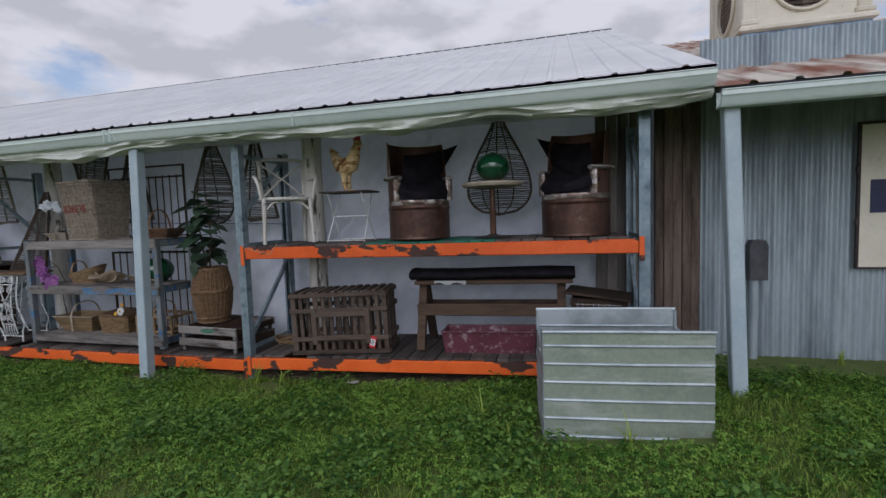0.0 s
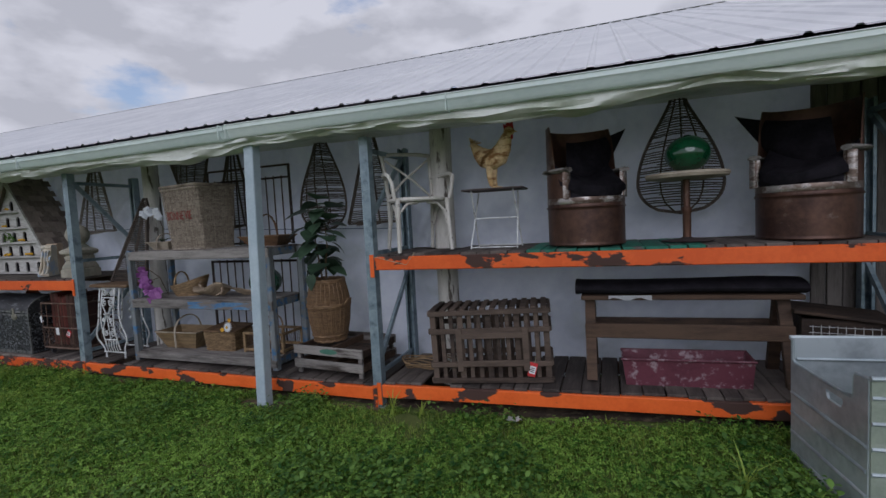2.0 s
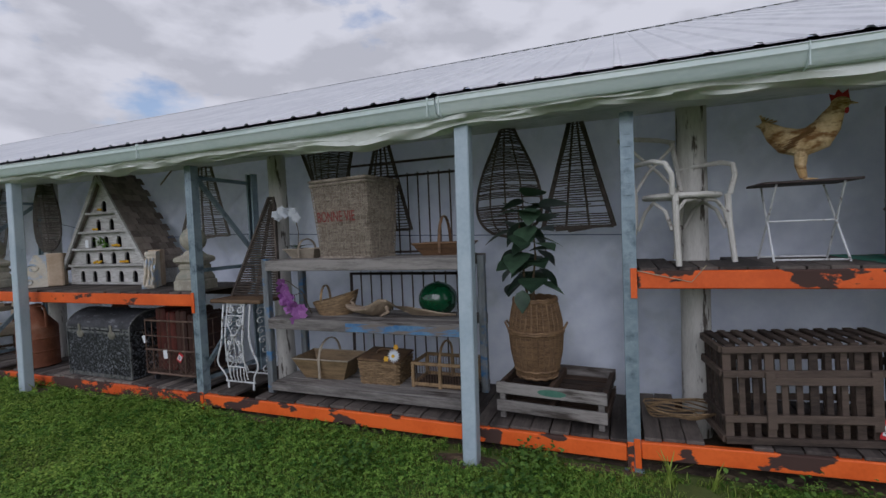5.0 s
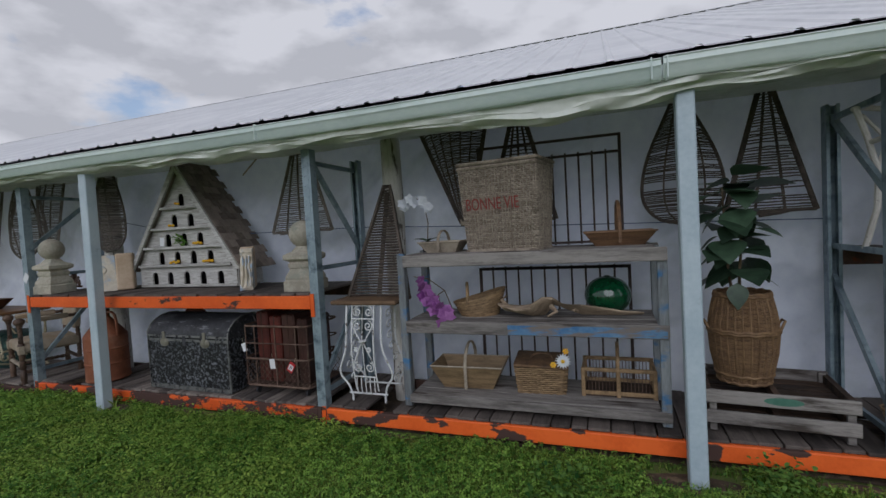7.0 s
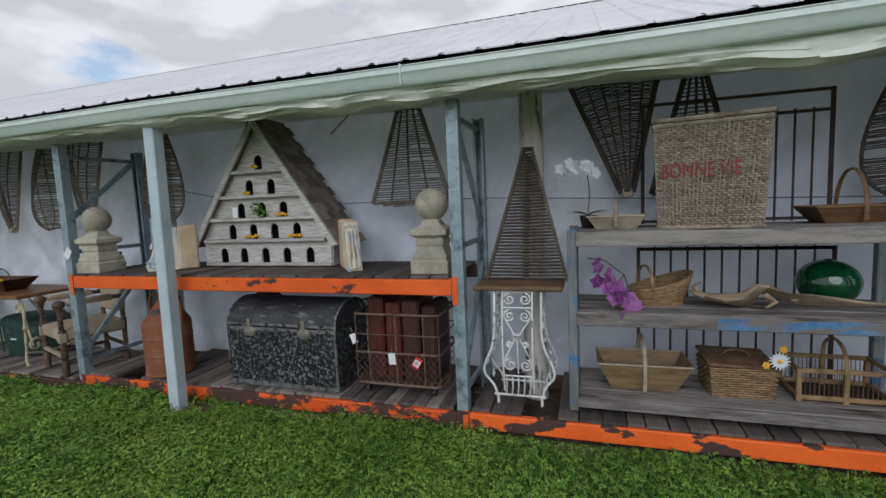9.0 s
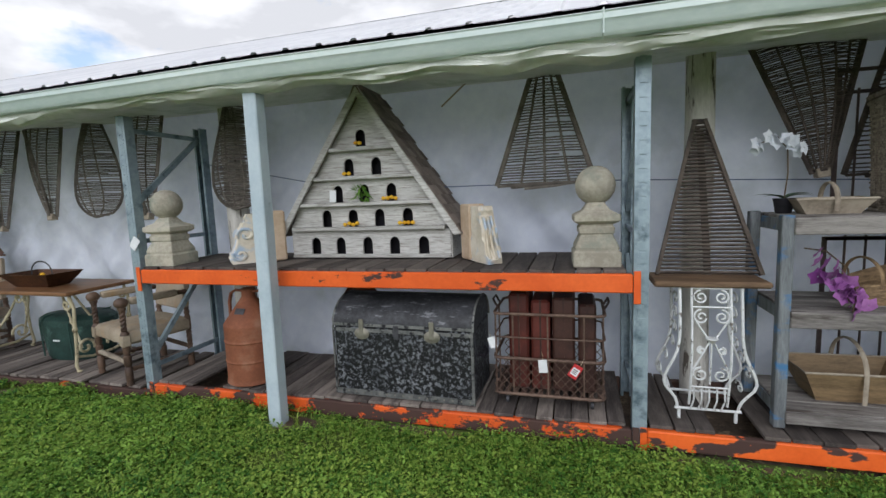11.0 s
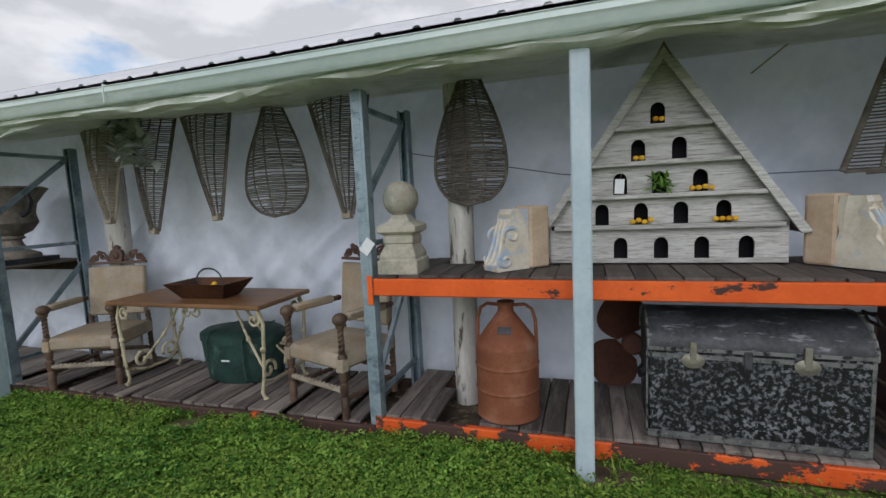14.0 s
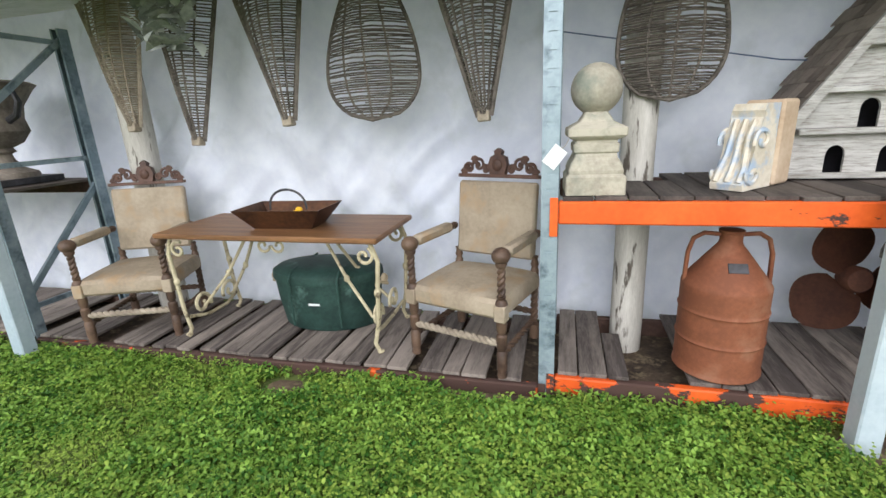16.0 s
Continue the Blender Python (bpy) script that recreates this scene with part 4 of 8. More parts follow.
# bistro table and rooster
t = thing("bistro_table", "small folding iron bistro table with dark top", "table", -2.035, 4.15, 1.335, 2)
b = mesh()
box(b, -0.25, 0.25, -0.17, 0.17, 0.472, 0.487, 0.004)
part("tabletop", b, M["ironbar"], t)
for s in (-1, 1):
    for k in (-1, 1):
        b = mesh()
        tube(b, [(s * 0.19, k * 0.15, 0.0), (s * 0.17, -k * 0.14, 0.47)], 0.0065, 6)
        part("leg", b, M["whiteiron"], t)
for z, y in ((0.245, 0.0), (0.012, -0.15), (0.012, 0.15)):
    b = mesh()
    tube(b, [(-0.19, y, z), (0.19, y, z)], 0.006, 6)
    part("crossbar", b, M["whiteiron"], t)

def rooster(x, y, z):
    """A straw rooster: one plain figure with comb, wing and tail."""
    b = mesh()
    sweep(b, [(-0.21, 0, 0.42), (-0.14, 0, 0.33), (-0.08, 0, 0.275), (-0.01, 0, 0.25), (0.06, 0, 0.275), (0.105, 0, 0.34), (0.135, 0, 0.41), (0.16, 0, 0.46)], [0.02, 0.06, 0.085, 0.095, 0.09, 0.07, 0.05, 0.035], 16, 0.8)
    ball(b, (0.165, 0, 0.465), 0.042, 1.1, 0.85, 1, 14, 10)
    for k in range(5):
        tube(b, [(-0.13, -0.02 + 0.01 * k, 0.32), (-0.19 - 0.012 * k, -0.02 + 0.01 * k, 0.41), (-0.215 + 0.02 * k, -0.02 + 0.01 * k, 0.47 - 0.012 * k)], 0.03, 6, taper=0.012, flat=0.5)
    for s in (-0.025, 0.03):
        tube(b, [(-0.015, s, 0.2), (-0.02, s, 0.1), (-0.005, s, 0.02)], 0.034, 8, taper=0.017)
        tube(b, [(-0.005, s, 0.012), (0.06, s, 0.006)], 0.012, 6, taper=0.006)
    tube(b, [(0.195, 0, 0.465), (0.24, 0, 0.45)], 0.014, 6, taper=0.003)
    t = thing("rooster_figure", "straw-covered rooster figure with red comb on a table", "figurine", x, y, z, -24)
    t.scale = (1.02, 0.95, 0.93)
    part("body", b, M["rooster"], t)
    b = mesh()
    prism(b, [(0.125, 0.48), (0.115, 0.535), (0.14, 0.52), (0.155, 0.555), (0.175, 0.525), (0.2, 0.545), (0.205, 0.48)], -0.008, 0.008)
    ball(b, (0.19, 0, 0.42), 0.018, 0.7, 0.5, 1.3, 8, 6)
    part("comb", b, M["red"], t, "red comb and wattle", False)
    for s in (-1, 1):
        b = mesh()
        for k in range(5):
            tube(b, [(0.06 - 0.01 * k, s * (0.062 - 0.003 * k), 0.33 - 0.02 * k), (-0.02 - 0.015 * k, s * 0.072, 0.285 - 0.018 * k), (-0.12 + 0.01 * k, s * 0.05, 0.25 - 0.01 * k)], 0.016, 6, taper=0.006, flat=0.5)
        part("wing", b, M["strawdark"] if s < 0 else M["rooster"], t, "brown straw wing")
    return t


rooster(-2.03, 4.10, 1.823)


def drum_chair(x, y, z, rz, label, lean=1.0):
    """A chair cut from an oil drum: closed base, high back, black cushion."""
    t = thing("drum_chair", label, "chair", x, y, z, rz, "oil drum chairs")
    R, n = 0.285, 36
    b = mesh()
    lathe(b, [(R, 0), (R + 0.006, 0.008), (R, 0.018), (R, 0.03), (R, 0.262), (R, 0.272), (R + 0.01, 0.285), (R, 0.298), (R, 0.308), (R, 0.345), (R, 0.355), (R - 0.012, 0.355), (R - 0.012, 0.34)], n)
    part("drum_base", b, M["drum"], t)
    b = mesh()
    lathe(b, [(R + 0.001, 0.312), (R + 0.0025, 0.316), (R + 0.0025, 0.352), (R + 0.001, 0.356)], n)
    part("scraped_rim", b, M["scraped"], t, "pale scraped metal rim")
    b = mesh()
    cols = []
    for i in range(n + 1):
        a = radians(-30 + 240 * i / n)
        k = abs(i / n - 0.5) * 2
        top = 0.90 if k < 0.70 else (0.90 - (k - 0.70) / 0.08 * 0.35 if k < 0.78 else 0.55)
        cols.append([b.verts.new((math.cos(a) * (R - q), math.sin(a) * (R - q), zz)) for q, zz in ((0, 0.356), (0, top), (0.008, top), (0.008, 0.356))])
    for c, d in zip(cols, cols[1:]):
        for j in range(4):
            b.faces.new((c[j], c[(j + 1) % 4], d[(j + 1) % 4], d[j]))
    b.faces.new(cols[0])
    b.faces.new(cols[-1][::-1])
    part("drum_back", b, M["drum"], t)
    for s in (-1, 1):
        b = mesh()
        a0, a1 = (-32, 20) if s > 0 else (212, 160)
        pts = [(math.cos(radians(a0 + (a1 - a0) * i / 8)) * (R + 0.005), math.sin(radians(a0 + (a1 - a0) * i / 8)) * (R + 0.005), 0.56) for i in range(9)]
        tube(b, pts, 0.04, 8, flat=0.45)
        part("arm_cap", b, M["wood_grey"], t, "flat worn wooden arm cap")
        b = mesh()
        ca, sa = math.cos(radians(a0 + (6 if s > 0 else -6))), math.sin(radians(a0 + (6 if s > 0 else -6)))
        tube(b, [(ca * (R + 0.002), sa * (R + 0.002), 0.35), (ca * (R + 0.004), sa * (R + 0.004), 0.45), (ca * (R + 0.002), sa * (R + 0.002), 0.545)], 0.034, 8, flat=0.5)
        part("scraped_edge", b, M["scraped"], t, "pale scraped metal edge")
    b = mesh()
    lathe(b, [(R - 0.03, 0.34), (R - 0.015, 0.38), (R - 0.03, 0.43), (R - 0.1, 0.445)], 24)
    part("seat_cushion", b, M["blackcloth"], t, "black cloth seat cushion")
    b = mesh()

    def pillow(u, v):
        k = 2 * u - 1
        return (0.5 * k * (0.30 + 0.28 * v) + (0.20 * v - 0.02) * lean, 0.0 + 0.07 * v - 0.05 * (1 - k * k) * math.sin(math.pi * v), 0.46 + 0.36 * v + 0.06 * v * k * lean + 0.03 * v * k * k)
    sheet(b, pillow, 14, 10)
    bmesh.ops.solidify(b, geom=b.faces[:], thickness=-0.05)
    part("back_cushion", b, M["blackcloth"], t, "black cloth back cushion")
    b = mesh()

    def bib(u, v):
        k = 2 * u - 1
        x = 0.25 * k - 0.03 * lean
        rim = -math.sqrt(max(0.0, (R + 0.012) ** 2 - x * x))
        w = v * (0.55 + 0.45 * math.sqrt(max(0.0, 1 - k * k)))
        y = 0.02 + (rim - 0.02) * min(1.0, w * 1.5)
        return (x, y, 0.53 - 0.10 * min(1.0, w * 1.5) + 0.10 * k * k * (1 - v) - 0.20 * max(0.0, w - 0.66) + 0.008 * math.sin(7 * u + 3 * v))
    sheet(b, bib, 18, 12)
    bmesh.ops.solidify(b, geom=b.faces[:], thickness=-0.012)
    part("throw", b, M["blackcloth"], t, "hanging black cloth throw")
    return t


drum_chair(-1.32, 4.14, 1.345, 40, "rusted oil drum armchair draped with black cloth", 1.0)
drum_chair(0.10, 4.14, 1.345, -36, "rusted oil drum armchair with pale scraped metal and black cloth", -1.0)

# pedestal stool with a glass float
t = thing("pedestal_stool", "round wooden seat stool on a steel pedestal", "stool", -0.62, 4.13, 1.345)
b = mesh()
lathe(b, [(0.17, 0.0), (0.175, 0.006), (0.06, 0.016), (0.03, 0.03)], 24)
part("base_plate", b, M["ironbar"], t)
b = mesh()
lathe(b, [(0.028, 0.03), (0.028, 0.2), (0.034, 0.21), (0.034, 0.24), (0.024, 0.25), (0.024, 0.46)], 14)
part("column", b, M["drum"], t)
b = mesh()
lathe(b, [(0.2, 0.445), (0.265, 0.455), (0.275, 0.475), (0.27, 0.49), (0.2, 0.497)], 30)
part("seat", b, M["rattan"], t)
glass_ball(-0.61, 4.13, 1.842, 0.15, "round dark green glass float on a stool")


# ---- lower deck: poultry crate, bench, planter ----
def poultry_crate(x, y, z, rz):
    t = thing("poultry_crate", "old slatted grey-brown wooden poultry crate", "crate", x, y, z, rz)
    w, d, h = 0.955, 0.38, 0.585
    for zz in (0.0, 0.13, 0.40, h - 0.04):
        for s in (-1, 1):
            b = mesh()
            box(b, -w / 2, w / 2, s * d / 2 - 0.012, s * d / 2 + 0.012, zz, zz + 0.04, 0.003)
            part("rail", b, M["wood_crate"], t, smooth=False)
            b = mesh()
            box(b, s * w / 2 - 0.012, s * w / 2 + 0.012, -d / 2 + 0.013, d / 2 - 0.013, zz, zz + 0.04, 0.003)
            part("rail", b, M["wood_crate"], t, smooth=False)
    for i in range(13):
        xx = -w / 2 + 0.03 + (w - 0.06) * i / 12
        for s in (-1, 1):
            b = mesh()
            ww = 0.017 if s > 0 or i % 3 else 0.023
            box(b, xx - ww, xx + ww, s * (d / 2 - 0.026), s * (d / 2 - 0.013), 0.005, h - 0.005, 0.002)
            part("slat", b, M["wood_crate"], t, smooth=False)
    for i in range(5):
        yy = -d / 2 + 0.06 + (d - 0.12) * i / 4
        for s in (-1, 1):
            b = mesh()
            box(b, s * (w / 2 - 0.026), s * (w / 2 - 0.013), yy - 0.018, yy + 0.018, 0.005, h - 0.005, 0.002)
            part("slat", b, M["wood_crate"], t, smooth=False)
    for i in range(12):
        xx = -w / 2 + 0.04 + (w - 0.08) * i / 11
        b = mesh()
        box(b, xx - 0.022, xx + 0.022, -d / 2, d / 2, h, h + 0.014, 0.002)
        part("top_slat", b, M["wood_crate"], t, smooth=False)
        b = mesh()
        box(b, xx - 0.035, xx + 0.035, -d / 2 + 0.02, d / 2 - 0.02, 0.002, 0.012)
        part("floor_slat", b, M["wood_old"], t, smooth=False)
    dr = mesh()
    for zz in (0.14, 0.36):
        box(dr, -0.22, 0.28, -d / 2 - 0.03, -d / 2 - 0.014, zz, zz + 0.045, 0.003)
    for xx in (-0.235, 0.285):
        box(dr, xx - 0.025, xx + 0.025, -d / 2 - 0.029, -d / 2 - 0.013, 0.1, 0.44, 0.003)
    part("sliding_door", dr, M["wood_crate"], t, "framed slatted door", False)
    return t


poultry_crate(-2.08, 4.035, 0.281, 7.6).matrix_basis = pose(-2.08, 4.035, 0.281, 0, -1.9, 7.6)
tag_card(-1.72, 3.865, 0.455, 0, 14, 7, "red", 0.06, 0.11)
t = thing("rope_coil", "loose coil of thin pale rope", "rope", -2.78, 4.15, 0.262)
for k in range(6):
    b = mesh()
    r0 = 0.10 + 0.018 * k
    tube(b, [(math.cos(a) * r0 * 1.5 + 0.02 * k, math.sin(a) * r0 * 0.8, 0.012 + 0.012 * k + 0.012 * math.sin(3 * a + k)) for a in [2 * math.pi * i / 24 for i in range(24)]], 0.006, 5, True)
    part("loop", b, M["wicker"], t)

t = thing("bench", "dark wooden trestle bench with a rolled black cover", "bench", -0.64, 4.22, 0.30, 0)
t.matrix_basis = pose(-0.64, 4.20, 0.322, 0, -0.9, 0)
b = mesh()
box(b, -0.72, 0.72, -0.15, 0.16, 0.60, 0.635, 0.006)
part("board", b, M["wood_old"], t, smooth=False)
b = mesh()
pr = [(0.115, -0.76), (0.105, -0.7), (0.11, -0.3), (0.10, 0.1), (0.11, 0.5), (0.105, 0.74)]
rings = [[b.verts.new((xx, math.cos(a) * r * 1.6, 0.685 + math.sin(a) * r * 0.5 + 0.006 * math.sin(5 * xx))) for a in [2 * math.pi * j / 18 for j in range(18)]] for r, xx in pr]
for a, c in zip(rings, rings[1:]):
    for j in range(18):
        b.faces.new((a[j], a[(j + 1) % 18], c[(j + 1) % 18], c[j]))
b.faces.new(rings[0])
b.faces.new(rings[-1][::-1])
part("rolled_cover", b, M["blackcloth"], t, "rolled black cloth cover")
b = mesh()
box(b, -0.70, 0.66, -0.155, -0.125, 0.31, 0.42, 0.006)
part("rail", b, M["wood_old"], t, smooth=False)
b = mesh()
box(b, -0.64, 0.64, 0.12, 0.145, 0.33, 0.41, 0.006)
part("rail", b, M["wood_old"], t, smooth=False)
for xx in (-0.66, 0.62):
    for s in (-1, 1):
        b = mesh()
        bar(b, (xx + s * 0.0, s * 0.22, 0.0), (xx, s * 0.03, 0.60), 0.075, 0.05)
        part("leg", b, M["wood_old"], t, smooth=False)
b = mesh()
sheet(b, lambda u, v: (-0.52 + 0.30 * u, -0.172 + 0.02 * v, 0.612 + 0.012 * math.sin(11 * u) * (1 - v) + 0.025 * v), 8, 3)
bmesh.ops.solidify(b, geom=b.faces[:], thickness=0.01)
part("torn_lining", b, M["paper"], t, "torn pale lining")

t = thing("trough_planter", "maroon painted metal trough with chalky wear", "trough", -0.66, 4.06, 0.30, 0)
t.matrix_basis = pose(-0.66, 4.06, 0.305, 0, -1.6, 0)
b = mesh()
tray_shell(b, 0.80, 0.20, 0.84, 0.25, 0.21, 0.012)
part("trough_body", b, M["maroon"], t, smooth=False)
b = mesh()
tube(b, [(-0.425, -0.13, 0.208), (0.425, -0.13, 0.208), (0.425, 0.13, 0.208), (-0.425, 0.13, 0.208)], 0.009, 6, True)
part("rim", b, M["maroon"], t)

t = thing("mesh_box", "low dark wooden box with a wire mesh front", "box", 0.30, 4.2, 0.345, -8)
b = mesh()
tray_shell(b, 0.46, 0.34, 0.46, 0.34, 0.46, 0.015)
part("box_body", b, M["wood_old"], t, smooth=False)
b = mesh()
box(b, -0.28, 0.26, -0.21, 0.2, 0.0, 0.022, 0.004, Matrix.Translation((0, 0, 0.47)) @ pose(0, 0, 0, 0, 6, 0))
part("lid", b, M["wood_old"], t, "tilted board lid", False)
b = mesh()
for i in range(9):
    tube(b, [(-0.17 + 0.043 * i, -0.176, 0.2), (-0.17 + 0.043 * i, -0.176, 0.42)], 0.002, 4)
for i in range(6):
    tube(b, [(-0.19, -0.179, 0.21 + 0.04 * i), (0.19, -0.179, 0.21 + 0.04 * i)], 0.002, 4)
part("wire_mesh", b, M["whiteiron"], t, "pale wire mesh")


# ---- hanging baskets ----
def hang_basket(x, y, z_top, width, rows, kind, mat, label, tilt=0.0, length=0.95, depth=0.12, lean=-4.0, stakes=5, gap=0.0):
    """A flat woven carrying basket hung on the back wall: frame hoop, stakes and cross rods. z runs down from its top."""
    t = thing("wall_basket", label, "basket", 0, 0, 0, 0, "woven baskets hung on the back wall")
    t.matrix_basis = pose(x, y, z_top, lean, tilt, 0)
    rg = random.Random(int(abs(x) * 100))

    def half(v):
        if kind == "tear":
            return width / 2 * (0.16 + 0.84 * math.sin(min(1.0, v / 0.74) * math.pi / 2) ** 1.25) * (1 if v < 0.74 else math.sqrt(max(0.0, 1 - ((v - 0.74) / 0.262) ** 2)))
        if kind == "tri":
            return width / 2 * (0.12 + 0.88 * v)
        return width / 2 * (1.0 - 0.88 * v)

    def at(u, v):
        bulge = depth * (1 - u * u) * (0.35 + 0.65 * math.sin(math.pi * min(1, v * 0.9 + 0.1)))
        return (half(v) * u, -bulge if kind != "tri" else -bulge * 0.3, -length * v)
    n = 26
    pts = [at(-1, i / n) for i in range(n + 1)]
    other = [at(1, i / n) for i in range(n + 1)]
    b = mesh()
    if kind == "tear":
        tube(b, pts[:-1] + [at(0, 1.0)] + other[:-1][::-1], 0.012, 6)
    else:
        tube(b, pts, 0.019, 6, flat=0.7)
        tube(b, other, 0.019, 6, flat=0.7)
    part("hoop", b, mat, t)
    for k in range(stakes):
        u = -1 + 2 * (k + 1) / (stakes + 1)
        b = mesh()
        tube(b, [at(u * 0.98, i / 12 * 0.99) for i in range(13)], 0.007 if kind != "tri" else 0.01, 5)
        part("stake", b, mat, t)
    for k in range(rows):
        v = (k + 0.6) / rows
        if gap and rg.random() < gap and v > 0.35:
            continue
        v = min(0.985, v + rg.uniform(-0.15, 0.15) / rows)
        m = 8
        pts = []
        lo, hi = (-1, 1) if not (gap and rg.random() < 0.1) else ((-1, rg.uniform(0, 0.8)) if rg.random() < 0.5 else (rg.uniform(-0.8, 0), 1))
        for i in range(m + 1):
            p = at(lo + (hi - lo) * i / m, v)
            pts.append((p[0], p[1] + (0.006 if (i + k) % 2 else -0.006), p[2] + rg.uniform(-0.002, 0.002)))
        b = mesh()
        tube(b, pts, 0.0065 if rows > 30 else 0.0075, 4, flat=0.75)
        part("rod", b, mat, t)
    if kind == "funnel":
        b = mesh()
        box(b, -0.036, 0.036, -0.05, 0.012, -length - 0.03, -length + 0.03, 0.006)
        part("toe_block", b, M["rattan"], t)
    if kind == "tri":
        for k in range(3):
            b = mesh()
            tube(b, [(-width * 0.49 + 0.1 * k, -0.01 - 0.01 * k, -length - 0.005 - 0.012 * k), (width * 0.1, -0.02, -length + 0.01 - 0.012 * k), (width * 0.49 - 0.06 * k, -0.01, -length + 0.004 * k)], 0.01, 5)
            part("bottom_rod", b, mat, t)
    return t


hang_basket(-0.61, 4.56, 2.46, 0.62, 46, "tear", M["slat_dark"], "dark teardrop basket of open woven rods", 0, 0.92, 0.14, -4, 3, 0.12)
hang_basket(-3.97, 4.56, 2.50, 0.56, 72, "tear", M["slat_dark"], "dark teardrop basket with a hoop frame and broken rods", 0, 0.97, 0.14, -3, 3, 0.1)
hang_basket(-3.41, 4.58, 2.50, 0.56, 46, "tri", M["slat_dark"], "dark triangular rod basket, narrow at its top", 0, 0.91, 0.12, -2, 2, 0.12)
hang_basket(-5.76, 4.50, 2.56, 0.66, 72, "funnel", M["slat_dark"], "dark funnel-shaped close-woven basket hung point down", -6, 0.92, 0.14, -3, 5)
hang_basket(-5.20, 4.60, 2.58, 0.58, 34, "tri", M["slat_dark"], "dark triangular rod basket hanging behind a hamper", 0, 0.95, 0.1, -2, 3)
hang_basket(-7.35, 4.48, 2.58, 0.70, 46, "tri", M["slat"], "grey triangular rod basket with loose bottom sticks", 0, 0.93, 0.12, -3, 3, 0.03)
hang_basket(-9.91, 4.36, 2.54, 0.52, 84, "tear", M["slat"], "brown-grey teardrop basket of fine woven rods", 0, 0.99, 0.13, -3, 3, 0.04)
hang_basket(-10.95, 4.36, 2.50, 0.56, 62, "funnel", M["slat"], "grey funnel basket hanging beside a rack post", -4, 0.99, 0.14, -4, 5, 0.06)
hang_basket(-11.59, 4.42, 2.52, 0.61, 74, "tear", M["slat"], "grey-brown teardrop basket with fine rods and hoop frame", 0, 1.0, 0.13, -3, 3, 0.03)
hang_basket(-12.29, 4.42, 2.52, 0.58, 64, "funnel", M["slat"], "grey-brown funnel basket woven close, point down", -6, 0.99, 0.14, -4, 5, 0.02)
hang_basket(-12.92, 4.42, 2.48, 0.60, 58, "funnel", M["slat"], "funnel basket stuffed with grey leaf sprays", 0, 1.05, 0.14, -4, 5, 0.02)
hang_basket(-13.54, 4.42, 2.52, 0.60, 66, "funnel", M["rattan"], "tan funnel basket leaning on a timber pole", -5, 0.98, 0.14, -4, 5, 0.02)


def leaf_mesh(b, m, l, w, fold=0.15, bend=0.2):
    """One leaf along +x of the pose m."""
    n, rows = 6, []
    for i in range(n + 1):
        u = i / n
        hw = w / 2 * math.sin(math.pi * min(1, u ** 0.75)) * (1 - 0.15 * u) if 0 < i < n else 0.001
        z = -bend * l * u * u
        rows.append([b.verts.new(m @ Vector((l * u, s * hw, z + abs(s) * hw * fold))) for s in (-1, 0, 1)])
    for a, c in zip(rows, rows[1:]):
        for j in range(2):
            b.faces.new((a[j], a[j + 1], c[j + 1], c[j]))
    return b


t = thing("leaf_spray", "spray of dull grey-green leaves stuffed in a basket", "foliage", -12.88, 4.22, 2.02)
rg = random.Random(9)
for k in range(76):
    b = mesh()
    leaf_mesh(b, pose(rg.uniform(-0.19, 0.19), rg.uniform(-0.12, 0.05), rg.uniform(0.0, 0.45), rg.uniform(-40, 40), rg.uniform(-70, 40), rg.uniform(180, 360)), rg.uniform(0.13, 0.19), rg.uniform(0.07, 0.11))
    part("leaf", b, M["leafgrey"], t)


